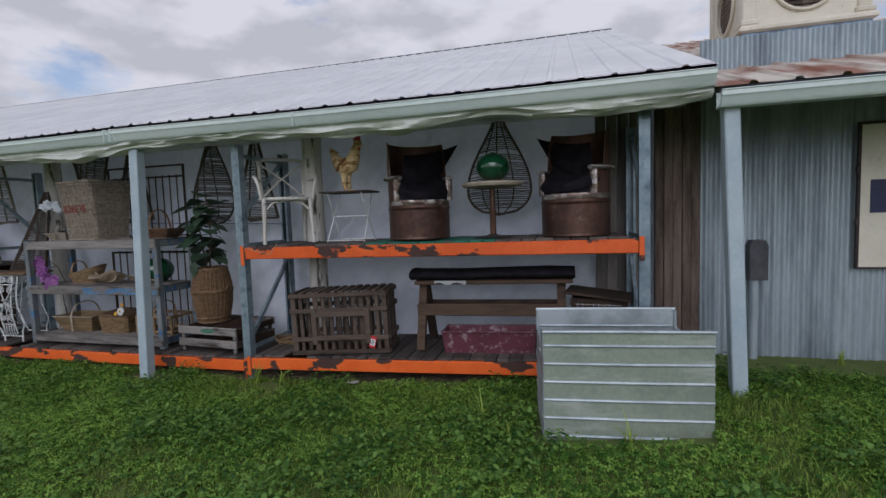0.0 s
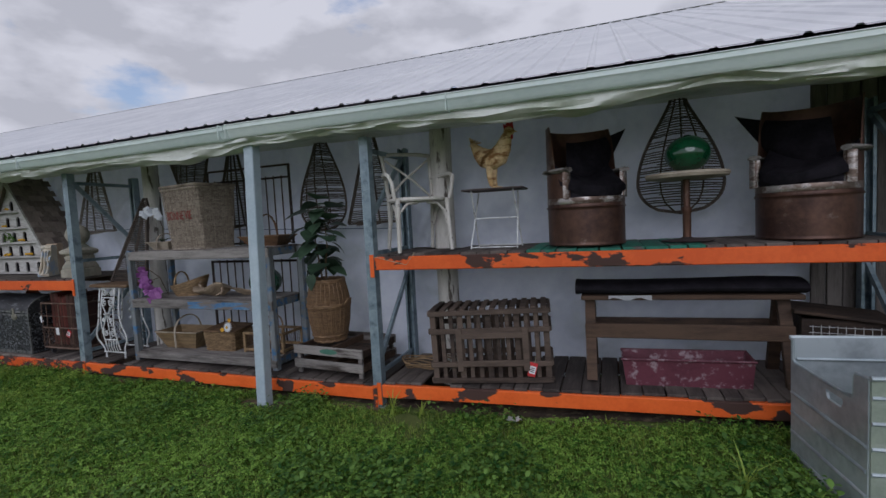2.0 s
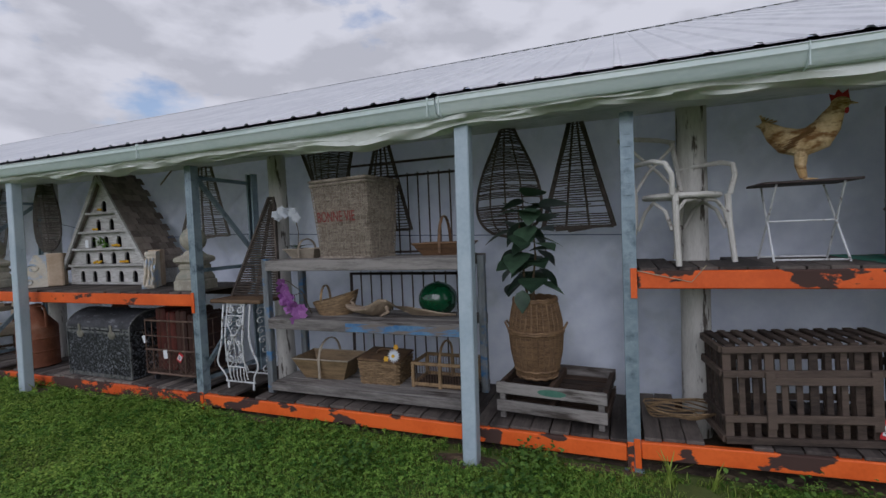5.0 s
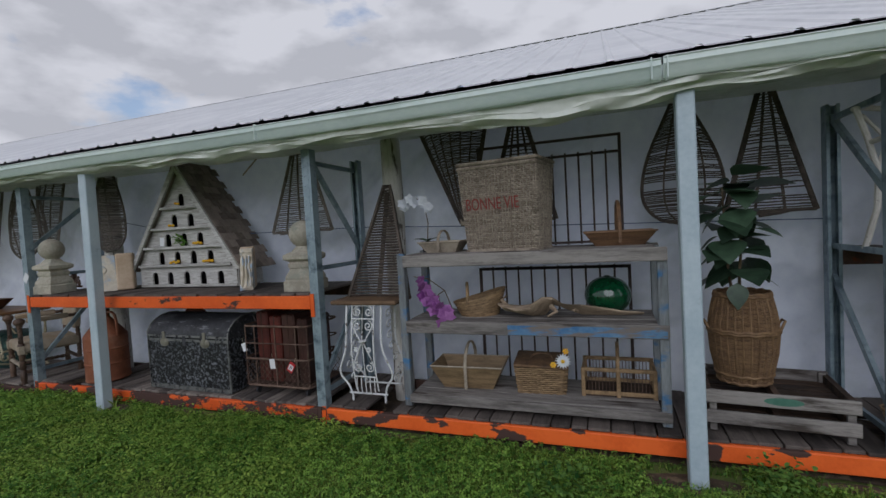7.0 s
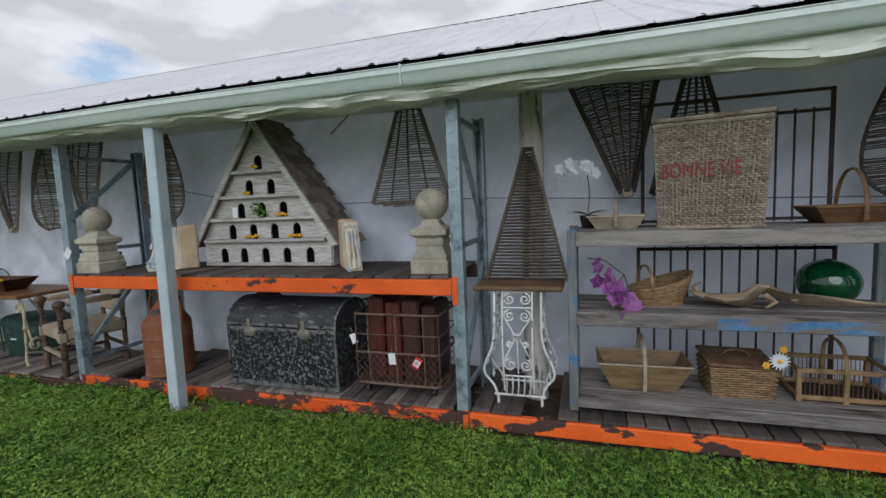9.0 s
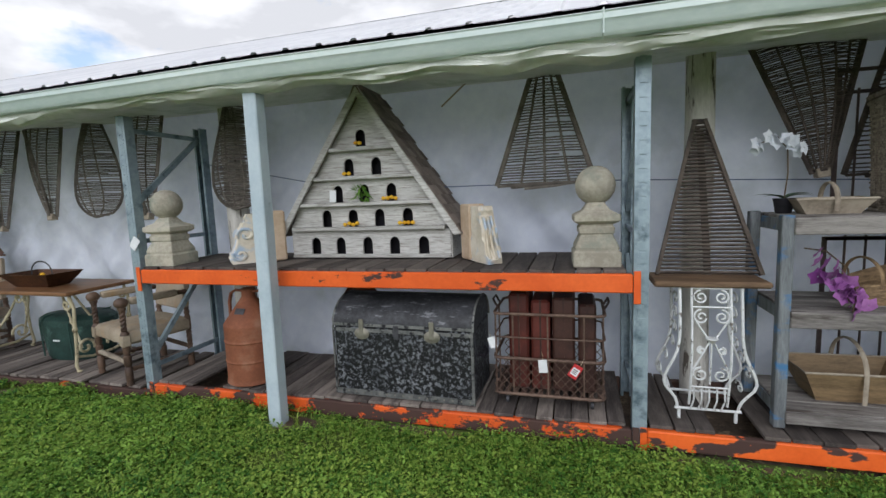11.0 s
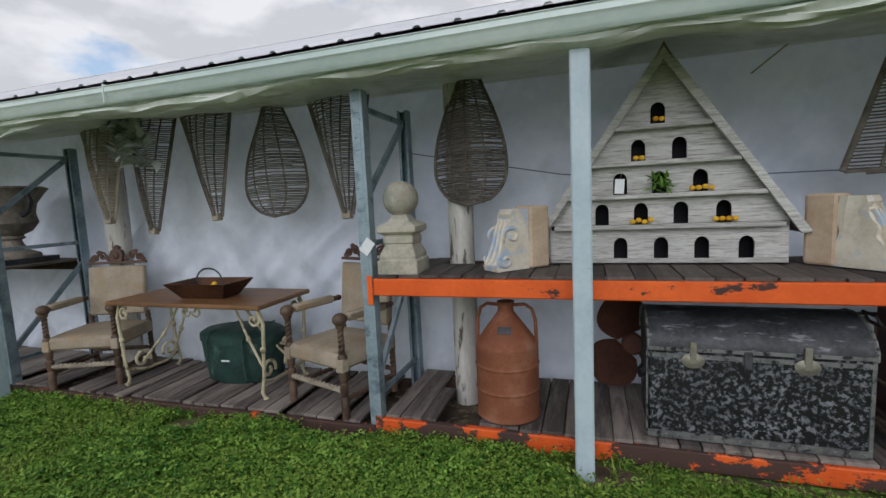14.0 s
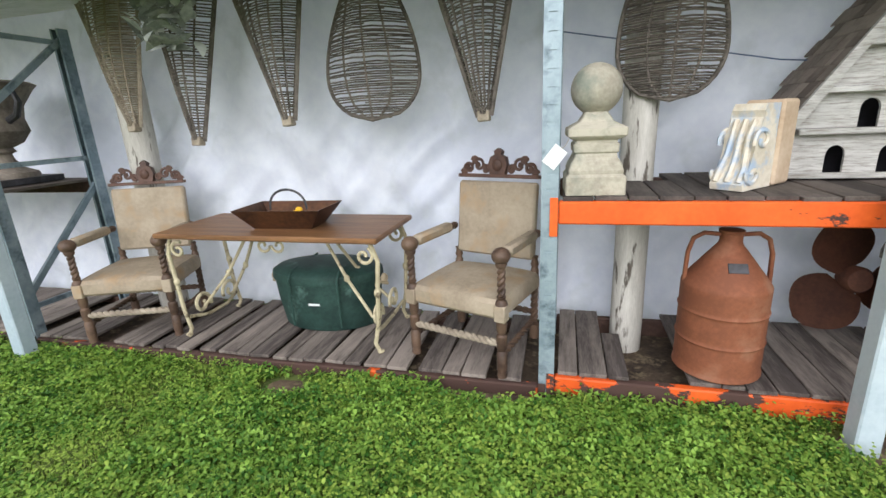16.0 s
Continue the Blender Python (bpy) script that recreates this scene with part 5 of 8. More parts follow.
# ---- console table with scroll iron base ----
def console(x, y, z):
    t = thing("console_table", "white scrolled iron console table with a thick wood top", "table", x, y, z)
    b = mesh()
    box(b, -0.30, 0.30, -0.16, 0.17, 0.80, 0.835, 0.01)
    part("tabletop", b, surf("worn_tan_wood", rgb("5c4836"), rgb("8a6f54"), 4, 0.7, bump=0.3, stretch=(0.8, 6, 6), fine=26), t, "brown wooden top", False)
    c = M["whiteiron"]

    def leg_x(f):
        return 0.158 + 0.082 * math.exp(-((f - 0.24) / (0.2 if f > 0.24 else 0.11)) ** 2)

    for s in (-1, 1):
        for yy in (-0.13, 0.13):
            b = mesh()
            pts = [(s * leg_x(f), yy - 0.04 * math.sin(math.pi * (1 - f)), 0.06 + 0.74 * f) for f in [i / 20 for i in range(21)]]
            tube(b, pts, 0.009, 6, flat=0.8)
            part("leg", b, c, t)
        b = mesh()
        tube(b, [(s * 0.15, -0.13, 0.0), (s * 0.15, -0.13, 0.07)], 0.01, 6)
        part("foot", b, c, t)
    b = mesh()
    tube(b, [(-0.175, -0.135, 0.07), (0.175, -0.135, 0.07)], 0.008, 6)
    part("base_rail", b, c, t)
    b = mesh()
    tube(b, [(-0.175, 0.13, 0.07), (0.175, 0.13, 0.07)], 0.008, 6)
    part("base_rail", b, c, t)
    b = mesh()

    def fy(z):
        return -0.14 - 0.05 * math.sin(math.pi * min(1, max(0, (0.78 - z) / 0.7)))
    for s in (-1, 1):
        tube(b, [(s * 0.1, fy(0.1 + 0.7 * i / 12), 0.1 + 0.7 * i / 12) for i in range(13)], 0.007, 5)
    for z in (0.22, 0.69, 0.795):
        tube(b, [(-0.1, fy(z), z), (0.1, fy(z), z)], 0.006, 5)
    for k in range(5):
        xx = -0.08 + 0.04 * k
        tube(b, [(xx, fy(0.21), 0.21), (xx, fy(0.15) - 0.015, 0.14), (xx - 0.01, fy(0.1), 0.075)], 0.005, 5)
    part("front_grille", b, c, t)
    for s in (-1, 1):
        b = mesh()
        for cz, r in ((0.745, 0.04), (0.635, 0.042), (0.30, 0.044), (0.445, 0.022)):
            pts = spiral(s * 0.052, cz, r, 0.008, 90 if s > 0 else 90, 90 + s * -560, 20)
            tube(b, [(px, fy(pz), pz) for px, _, pz in pts], 0.0062, 5)
        tube(b, [(s * 0.085, fy(0.62), 0.62), (s * 0.01, fy(0.5), 0.5), (s * 0.09, fy(0.33), 0.33)], 0.0062, 5)
        part("scroll", b, c, t)
    b = mesh()
    lathe(b, [(0.01, 0.49), (0.035, 0.515), (0.03, 0.52)], 10, (0, fy(0.5), 0))
    tube(b, [(0, fy(0.24), 0.24), (0, fy(0.49), 0.5)], 0.005, 5)
    part("cup_motif", b, c, t)
    for s in (-1, 1):
        for k in range(7):
            f = 0.17 + 0.09 * k
            g = (f - 0.06) / 0.74
            xs_ = s * leg_x(g)
            b = mesh()
            tube(b, [(xs_, px * 1.6 - 0.01, pz) for px, py, pz in spiral(0, f, 0.042, 0.006, 0, 420, 14)], 0.0058, 5)
            part("side_scroll", b, c, t)
    return t


console(-6.40, 4.02, 0.22)

# louvred pyramid panel standing on the console
t = thing("pyramid_panel", "dark brown louvred pyramid trellis leaning on a tabletop", "trellis", -6.37, 4.06, 1.056)
t.matrix_basis = pose(-6.365, 4.09, 1.056, -17, 0, 0)
for s in (-1, 1):
    b = mesh()
    bar(b, (s * 0.285, 0, 0.0), (s * 0.03, 0.0, 1.0), 0.035, 0.022)
    part("side_rail", b, M["slat_dark"], t, smooth=False)
b = mesh()
box(b, -0.045, 0.045, -0.014, 0.014, 0.975, 1.01, 0.004)
part("cap", b, M["slat_dark"], t, smooth=False)
b = mesh()
box(b, -0.02, 0.02, 0.006, 0.014, 0, 0.99)
part("stile", b, M["slat_dark"], t, smooth=False)
for k in range(40):
    z = 0.014 + 0.0241 * k
    w = 0.27 * (1 - z / 1.0) + 0.025
    b = mesh()
    box(b, -w, w, -0.011, 0.002, -0.0058, 0.0058, 0, Matrix.Translation((0, 0, z)) @ pose(0, 0, 0, -25, 0, 0))
    part("louvre", b, M["slat_dark"], t, smooth=False)


# ---- silvered plank shelf unit ----
t = thing("plank_shelf", "weathered grey plank shelf unit with flaked blue paint", "shelf", -5.115, 4.14, 0.222)
for sx in (-0.925, 0.925):
    for sy in (-0.24, 0.24):
        b = mesh()
        box(b, sx - 0.03, sx + 0.03, sy - 0.03, sy + 0.03, 0, 1.20 if sx < 0 else 1.17, 0.005)
        part("post", b, M["wood_blue"], t, "blue-tinged upright", False)
for z in (0.10, 0.675, 1.185):
    for sy in (-0.285, 0.257):
        b = mesh()
        box(b, -0.90, 0.955, sy, sy + 0.028, z - (0.09 if z > 0.2 else 0.066), z, 0.004)
        part("front_rail", b, M["wood_grey"], t, smooth=False)
    for sx in (-0.885, 0.87):
        b = mesh()
        box(b, sx - 0.012, sx + 0.012, -0.205, 0.205, z - 0.085, z - 0.012, 0.003)
        part("end_rail", b, M["wood_blue"], t, smooth=False)
    for k in range(4):
        b = mesh()
        y0 = -0.255 + 0.128 * k
        box(b, -0.89, 0.89, y0, y0 + 0.122, z - 0.011, z + 0.006, 0.003)
        part("board", b, M["wood_grey"], t, smooth=False)
b = mesh()
box(b, -0.1, 0.94, -0.2875, -0.2855, 0.592, 0.66)
part("blue_smear", b, surf("blue_paint_rest", rgb("3f6a94"), rgb("6b8eaa"), 6, 0.8, bump=0.3, wear=rgb("756c64"), wear_at=0.485, wear_scale=5, wear_soft=0.05, wear_stretch=(0.8, 1, 4), jag=0.7), t, "rest of blue paint", False)


# ---- iron gates behind the shelf ----
def gate(x0, x1, z0, z1, n, rail, label):
    t = thing("iron_gate", label, "gate", (x0 + x1) / 2, 4.55, z0, 0, "iron gates behind the shelf")
    w, h = (x1 - x0) / 2, z1 - z0
    for s in (-1, 1):
        b = mesh()
        box(b, s * w - 0.012, s * w + 0.012, -0.008, 0.008, 0, h)
        part("stile", b, M["ironbar"], t, smooth=False)
    for z in (0.02, h - rail, h - 0.008):
        b = mesh()
        box(b, -w, w, -0.01, 0.01, z - 0.012, z + 0.008)
        part("rail", b, M["ironbar"], t, smooth=False)
    for i in range(1, n):
        b = mesh()
        xx = -w + 2 * w * i / n
        tube(b, [(xx, 0, 0), (xx, 0, h - rail + 0.02)], 0.0078, 6)
        part("bar", b, M["ironbar"], t)
    return t


gate(-5.55, -4.40, 1.41, 2.28, 11, 0.14, "rusted black iron gate with thin upright bars")
gate(-5.58, -4.36, 0.22, 1.235, 11, 0.012, "low rusted iron gate panel with close bars")

# ---- hamper ----
HW0, HD0, HW1, HD1, HH = 0.54, 0.31, 0.59, 0.42, 0.64


def shear(b):
    for v in b.verts:
        v.co.y -= 0.01 * v.co.z / HH
    return b


t = thing("hamper", "large grey wicker hamper lettered in faded red", "hamper", -5.22, 4.11, 1.408, -9)
weave_parts(t, HW0, HD0, HW1, HD1, HH, 44, 96, 0.0070, 0.0062, M["wicker_grey"], shear)
b = mesh()
tray_shell(b, HW0 - 0.025, HD0 - 0.025, HW1 - 0.025, HD1 - 0.025, HH - 0.01, 0.006)
part("lining", shear(b), M["wicker_dark"], t, smooth=False)
for i in range(84):
    (p, q), (p2, _) = ring_rect(HW0 + 0.01, HD0 + 0.01, 84)[i], ring_rect(HW1 + 0.01, HD1 + 0.01, 84)[i]
    b = mesh()
    tube(b, [(p[0], p[1], 0), (p2[0], p2[1], HH)], 0.0042, 5)
    part("stake", shear(b), M["wicker_grey"], t)
for z, w, d in ((HH + 0.015, HW1 + 0.02, HD1 + 0.02), (HH - 0.015, HW1 + 0.01, HD1 + 0.01), (0.008, HW0 + 0.02, HD0 + 0.02)):
    b = mesh()
    pts = [(p[0], p[1], z + (0.0025 if i % 2 else -0.0015)) for i, (p, q) in enumerate(ring_rect(w, d, 80))]
    tube(b, pts, 0.014, 6, True)
    part("border", shear(b), M["wicker_grey"], t)
b = mesh()
box(b, -HW1 / 2, HW1 / 2, -HD1 / 2, HD1 / 2, HH + 0.016, HH + 0.03, 0.004)
part("lid", shear(b), M["wicker_grey"], t)


def lettering(text, size, m, mat, parent):
    cu = bpy.data.curves.new("lettering", "FONT")
    cu.body, cu.size, cu.extrude, cu.align_x = text, size, 0.0015, "CENTER"
    tmp = bpy.data.objects.new("lettering_curve", cu)
    me = bpy.data.meshes.new_from_object(tmp)
    bpy.data.objects.remove(tmp)
    me.materials.append(mat)
    o = new("lettering", me)
    o.parent = parent
    o.matrix_basis = m
    o["label"] = "faded red painted words"
    return o


lettering("BONNE VIE", 0.125, pose(-0.05, -0.199, 0.315, 94.9, 0, 0) @ Matrix.Diagonal((0.66, 1.0, 1.0, 1.0)), M["redink"], t)


# ---- trugs and baskets on the shelves ----
def trug(x, y, z, w, d, h, hh, mat, label, rz=0, hx=0.0, pale=None):
    t = thing("trug", label, "basket", x, y, z, rz, "wooden trugs")
    b = mesh()
    tray_shell(b, w * 0.68, d * 0.6, w, d, h, 0.008)
    part("tray", b, mat, t, smooth=False)
    b = mesh()
    tube(b, [(-w / 2, -d / 2, h), (w / 2, -d / 2, h), (w / 2, d / 2, h), (-w / 2, d / 2, h)], 0.007, 6, True)
    part("rim", b, pale or mat, t)
    b = mesh()
    pts = [(hx, -d / 2 * 1.03, 0.02), (hx, -d / 2 * 1.05, h)] + [(hx, -math.cos(math.pi * i / 12) * d / 2 * 1.02, h + math.sin(math.pi * i / 12) * hh) for i in range(1, 12)] + [(hx, d / 2 * 1.05, h), (hx, d / 2 * 1.03, 0.02)]
    tube(b, pts, 0.013, 8, flat=0.5)
    part("handle", b, pale or mat, t, "bent wooden handle")
    b = mesh()
    for k in (-1, 1):
        ball(b, (hx, k * d / 2 * 1.06, h * 0.75), 0.004, 1, 0.6, 1, 6, 4)
        ball(b, (hx, k * d / 2 * 1.06, h * 0.35), 0.004, 1, 0.6, 1, 6, 4)
    part("nail_heads", b, M["greymetal"], t)
    return t


trug(-5.76, 4.12, 1.412, 0.36, 0.22, 0.085, 0.09, M["rattan"], "small pale wooden trug with bent handle", -4, 0.0, M["rattan"])
trug(-4.44, 4.20, 1.412, 0.48, 0.30, 0.10, 0.22, surf("amber_wood", rgb("4f3b2a"), rgb("775a40"), 5, 0.6, bump=0.2, stretch=(1, 6, 6)), "amber wooden trug with arched handle", 3)
trug(-5.60, 4.16, 0.325, 0.58, 0.34, 0.19, 0.16, surf("olive_wood", rgb("62513a"), rgb("90795a"), 5, 0.6, bump=0.2, stretch=(1, 6, 6)), "large olive-brown wooden trug with hoop handle", 2, 0.0, M["rattan"])

t = thing("oval_basket", "oval brown wicker basket with raised ends", "basket", -5.49, 4.14, 0.90, 16)
t.scale = (0.95, 1.0, 1.05)
for k in range(14):
    f = (k + 0.5) / 14
    pts = []
    for i in range(44):
        a = 2 * math.pi * i / 44
        q = (0.7 + 0.3 * f) + (0.012 if (i + k) % 2 else -0.012)
        pts.append((math.cos(a) * 0.215 * q, math.sin(a) * 0.14 * q, 0.11 * f + 0.10 * f * (0.5 + 0.5 * math.cos(a)) ** 1.5))
    b = mesh()
    tube(b, pts, 0.0075, 5, True)
    part("weaver", b, M["wicker"], t)
b = mesh()
lathe(b, [(0.14, 0.006), (0.15, 0.012)], 24, sx=1.05, sy=0.65)
part("bottom", b, M["wicker_dark"], t)
b = mesh()
arch_handle(b, 0.25, 0.15, 0.012, 0.10, "y")
bmesh.ops.translate(b, vec=(-0.10, 0, 0), verts=b.verts)
part("handle", b, M["wicker"], t)

t = thing("lidded_basket", "square brown wicker basket with a dark lid", "basket", -5.03, 4.18, 0.325, 3)
weave_parts(t, 0.34, 0.28, 0.38, 0.31, 0.20, 13, 46, 0.0075, 0.006, M["wicker"])
b = mesh()
tray_shell(b, 0.32, 0.26, 0.36, 0.29, 0.195, 0.006)
part("lining", b, M["wicker_dark"], t, smooth=False)
b = mesh()
box(b, -0.2, 0.2, -0.165, 0.165, 0.0, 0.022, 0.008, Matrix.Translation((0, 0, 0.21)) @ pose(0, 0, 0, 4, 2, 0))
part("lid", b, M["wicker_dark"], t)
b = mesh()
arch_handle(b, 0.16, 0.045, 0.008, 0.228, "x")
part("handle", b, M["wicker_dark"], t)

t = thing("slatted_carrier", "open brown wooden carrier with wire sides and arched handle", "carrier", -4.48, 4.22, 0.325)
w, d, h = 0.48, 0.30, 0.21
b = mesh()
box(b, -w / 2, w / 2, -d / 2, d / 2, 0.0, 0.012, 0.002)
part("bottom", b, M["wood_old"], t, smooth=False)
for z in (0.03, h - 0.012):
    b = mesh()
    for y in (-d / 2, d / 2):
        box(b, -w / 2, w / 2, y - 0.009, y + 0.009, z - 0.014, z + 0.014, 0.003)
    for x in (-w / 2, w / 2):
        box(b, x - 0.009, x + 0.009, -d / 2 + 0.01, d / 2 - 0.01, z - 0.014, z + 0.014, 0.003)
    part("frame_rail", b, M["wicker"], t, smooth=False)
for x in (-w / 2, 0.0, w / 2):
    for y in (-d / 2, d / 2):
        b = mesh()
        box(b, x - 0.014, x + 0.014, y - 0.014, y + 0.014, 0, h, 0.003)
        part("corner_post", b, M["wicker"], t, smooth=False)
for i in range(20):
    x = -w / 2 + w * (i + 0.5) / 20
    for y in (-d / 2, d / 2):
        b = mesh()
        tube(b, [(x, y, 0.02), (x, y, h - 0.01)], 0.0024, 4)
        part("wire", b, M["wirerust"], t)
b = mesh()
arch_handle(b, 0.30, 0.16, 0.012, h - 0.01, "y")
part("handle", b, M["wicker"], t)

# driftwood root
t = thing("driftwood_root", "long bleached driftwood root with a flat broad end", "driftwood", -4.86, 4.06, 0.90, 0)
b = mesh()
ROOT = surf("bleached_root", rgb("7d6c5a"), rgb("b09d86"), 7, 0.85, bump=0.6, stretch=(1, 4, 4), fine=40)
pts = [(-0.46, 0.0, 0.10), (-0.40, -0.01, 0.08), (-0.30, -0.02, 0.06), (-0.20, -0.02, 0.06), (-0.12, 0.0, 0.09), (-0.05, 0.01, 0.12), (0.03, -0.01, 0.09), (0.15, -0.02, 0.065), (0.30, -0.03, 0.055), (0.42, -0.03, 0.045), (0.56, -0.05, 0.05)]
rad = [(0.03, 0.01), (0.10, 0.02), (0.13, 0.03), (0.11, 0.05), (0.06, 0.07), (0.07, 0.035), (0.08, 0.03), (0.05, 0.04), (0.035, 0.03), (0.03, 0.02), (0.012, 0.01)]
rings = []
for i, ((px, py, pz), (ry_, rz_)) in enumerate(zip(pts, rad)):
    tw = i * 0.35
    rings.append([b.verts.new((px, py + math.cos(a + tw) * ry_ * (1 + 0.45 * noise.noise((px * 14, a * 1.5, 1))), pz + math.sin(a + tw * 0.3) * rz_ * (1 + 0.6 * noise.noise((px * 14, a * 1.5, 2))))) for a in [2 * math.pi * j / 16 for j in range(16)]])
for a, c in zip(rings, rings[1:]):
    for j in range(16):
        b.faces.new((a[j], a[(j + 1) % 16], c[(j + 1) % 16], c[j]))
b.faces.new(rings[0])
b.faces.new(rings[-1][::-1])
part("root_body", b, ROOT, t)
for p in ([(-0.38, 0.02, 0.06), (-0.44, 0.03, 0.13), (-0.40, 0.02, 0.16)], [(-0.06, -0.03, 0.09), (-0.02, -0.08, 0.06), (-0.08, -0.11, 0.03)], [(0.1, 0.0, 0.07), (0.16, 0.06, 0.03)]):
    b = mesh()
    tube(b, p, 0.02, 7, taper=0.007)
    part("root_spur", b, ROOT, t)
glass_ball(-4.53, 4.22, 0.90, 0.165, "large glossy dark green glass float on a shelf")


def flower(b, m, n, l, w, cup=0.2):
    for k in range(n):
        leaf_mesh(b, m @ pose(0, 0, 0, 0, 0, 360 * k / n) @ pose(0.003, 0, 0, 0, -25 * cup, 0), l, w, 0.1, 0.15)
    return b


t = thing("purple_orchid", "hanging spray of purple artificial orchids", "flowers", -5.78, 3.93, 0.90)
b = mesh()
tube(b, [(0.12, 0.08, 0.02), (0.06, 0.04, 0.22), (-0.06, 0, 0.32), (-0.17, -0.02, 0.34)], 0.004, 5)
tube(b, [(0.06, 0.04, 0.22), (0.03, -0.03, 0.2), (0.06, -0.06, 0.1), (0.04, -0.07, 0.0)], 0.004, 5)
part("stem", b, M["stem"], t)
rg = random.Random(5)
for k in range(30):
    f = 0.15 + 0.85 * (k / 29) ** 0.7
    b = mesh()
    c = (-0.16 + 0.26 * f + rg.uniform(-0.04, 0.04), -0.03 + rg.uniform(-0.05, 0.02), 0.34 - 0.34 * f + rg.uniform(-0.06, 0.05))
    flower(b, Matrix.Translation(c) @ pose(0, 0, 0, 90 + rg.uniform(-40, 40), rg.uniform(-30, 30), rg.uniform(0, 70)), 5, rg.uniform(0.04, 0.05), 0.052)
    part("blossom", b, M["purple"], t)

t = thing("white_orchid", "white potted orchid with a bent flower stem", "orchid", -5.94, 4.22, 1.412)
b = mesh()
lathe(b, [(0.04, 0), (0.055, 0.085), (0.058, 0.09), (0.05, 0.09)], 16)
part("pot", b, M["black"], t, "small black pot")
for k, (a, l) in enumerate(((20, 0.16), (160, 0.15), (200, 0.12), (330, 0.13))):
    b = mesh()
    leaf_mesh(b, pose(0, 0, 0.085, 0, -35, a), l, 0.055, 0.3, 0.5)
    part("leaf", b, M["leaf"], t)
b = mesh()
tube(b, [(0, 0, 0.08), (0.015, 0, 0.24), (0.0, -0.02, 0.38), (-0.06, -0.04, 0.45), (-0.15, -0.06, 0.42)], 0.004, 5)
part("stem", b, M["stem"], t)
for k in range(13):
    f = k / 12
    b = mesh()
    flower(b, Matrix.Translation((0.07 - 0.24 * f + rg.uniform(-0.02, 0.02), -0.06 + rg.uniform(-0.02, 0.02), 0.38 + 0.07 * math.sin(2.6 * f) - 0.03 * f + rg.uniform(-0.03, 0.03))) @ pose(0, 0, 0, 85 + rg.uniform(-25, 25), rg.uniform(-25, 25), rg.uniform(0, 70)), 5, 0.044, 0.045)
    part("blossom", b, M["white_petal"], t)

t = thing("daisy", "white artificial daisy tucked on a basket lid", "flower", -4.85, 3.98, 0.535)
b = mesh()
tube(b, [(-0.03, 0.06, 0.0), (0, 0.02, 0.04), (0, 0, 0.06)], 0.004, 5)
part("stem", b, M["leaf"], t)
b = mesh()
flower(b, pose(0, 0, 0.065, 80, 0, 0), 16, 0.055, 0.018, 0.1)
part("petals", b, M["white_petal"], t)
b = mesh()
ball(b, (0, -0.008, 0.065), 0.014, 1, 0.6, 1, 10, 8)
part("eye", b, M["yellow"], t)
for c in ((-0.07, 0.0, 0.035), (0.02, 0.01, 0.135)):
    b = mesh()
    flower(b, Matrix.Translation(c) @ pose(0, 0, 0, 80, 0, 10), 6, 0.022, 0.02)
    part("yellow_bloom", b, M["yellow"], t, "small orange-yellow bloom")

# ---- stacked trays with barrel basket and fig ----
t = thing("slatted_tray_stack", "two stacked grey wooden crop trays", "tray", -3.555, 4.145, 0.225, -5)
for z in (0.06, 0.19):
    for sy in (-0.29, 0.27):
        b = mesh()
        box(b, -0.385, 0.385, sy - 0.01, sy + 0.01, z - 0.005, z + 0.075, 0.003)
        part("side_board", b, M["wood_grey"], t, smooth=False)
    for sx in (-0.365, 0.0, 0.365):
        b = mesh()
        box(b, sx - 0.018, sx + 0.018, -0.28, 0.26, z + 0.0, z + 0.06, 0.003)
        part("cross_board", b, M["wood_old"], t, smooth=False)
    for k in range(5):
        b = mesh()
        y0 = -0.275 + 0.108 * k
        box(b, -0.38, 0.38, y0, y0 + 0.09, z - 0.004, z + 0.006)
        part("bottom_slat", b, M["wood_old"], t, smooth=False)
for sx in (-0.345, 0.345):
    for sy in (-0.265, 0.245):
        b = mesh()
        box(b, sx - 0.02, sx + 0.02, sy - 0.014, sy + 0.014, 0.0, 0.26, 0.003)
        part("corner_post", b, M["wood_grey"], t, smooth=False)
b = mesh()
lathe(b, [(0.001, 0), (0.1, 0.0005)], 20)
bmesh.ops.transform(b, matrix=pose(0.02, -0.3015, 0.225, 90, 0, 0) @ Matrix.Diagonal((1, 0.24, 1, 1)), verts=b.verts)
part("green_mark", b, surf("green_stencil", rgb("3f6a5a"), rgb("55806e"), 8, 0.8, bump=0.1), t, "faded green oval mark", False)

PB = [(0.155, 0.0), (0.175, 0.08), (0.2, 0.2), (0.21, 0.32), (0.205, 0.42), (0.185, 0.52), (0.165, 0.6)]
t = thing("barrel_basket", "barrel-shaped honey wicker basket on a wooden tray", "basket", -3.70, 4.11, 0.494)
t.scale = (0.93, 0.93, 0.97)
for k in range(74):
    b = mesh()
    weave_round(b, PB, 74, 72, 0.0048, 0.0046, only=k)
    part("weaver", b, M["wicker_gold"], t)
b = mesh()
lathe(b, [(r - 0.012, z + 0.004) for r, z in PB[:-1]] + [(0.14, 0.5), (0.02, 0.49)], 28)
part("lining", b, M["wicker_dark"], t)
for i in range(28):
    a = 2 * math.pi * i / 28
    b = mesh()
    tube(b, [(math.cos(a) * (r + 0.003), math.sin(a) * (r + 0.003), z) for r, z in PB], 0.0062, 5)
    part("stake", b, M["wicker_gold"], t)
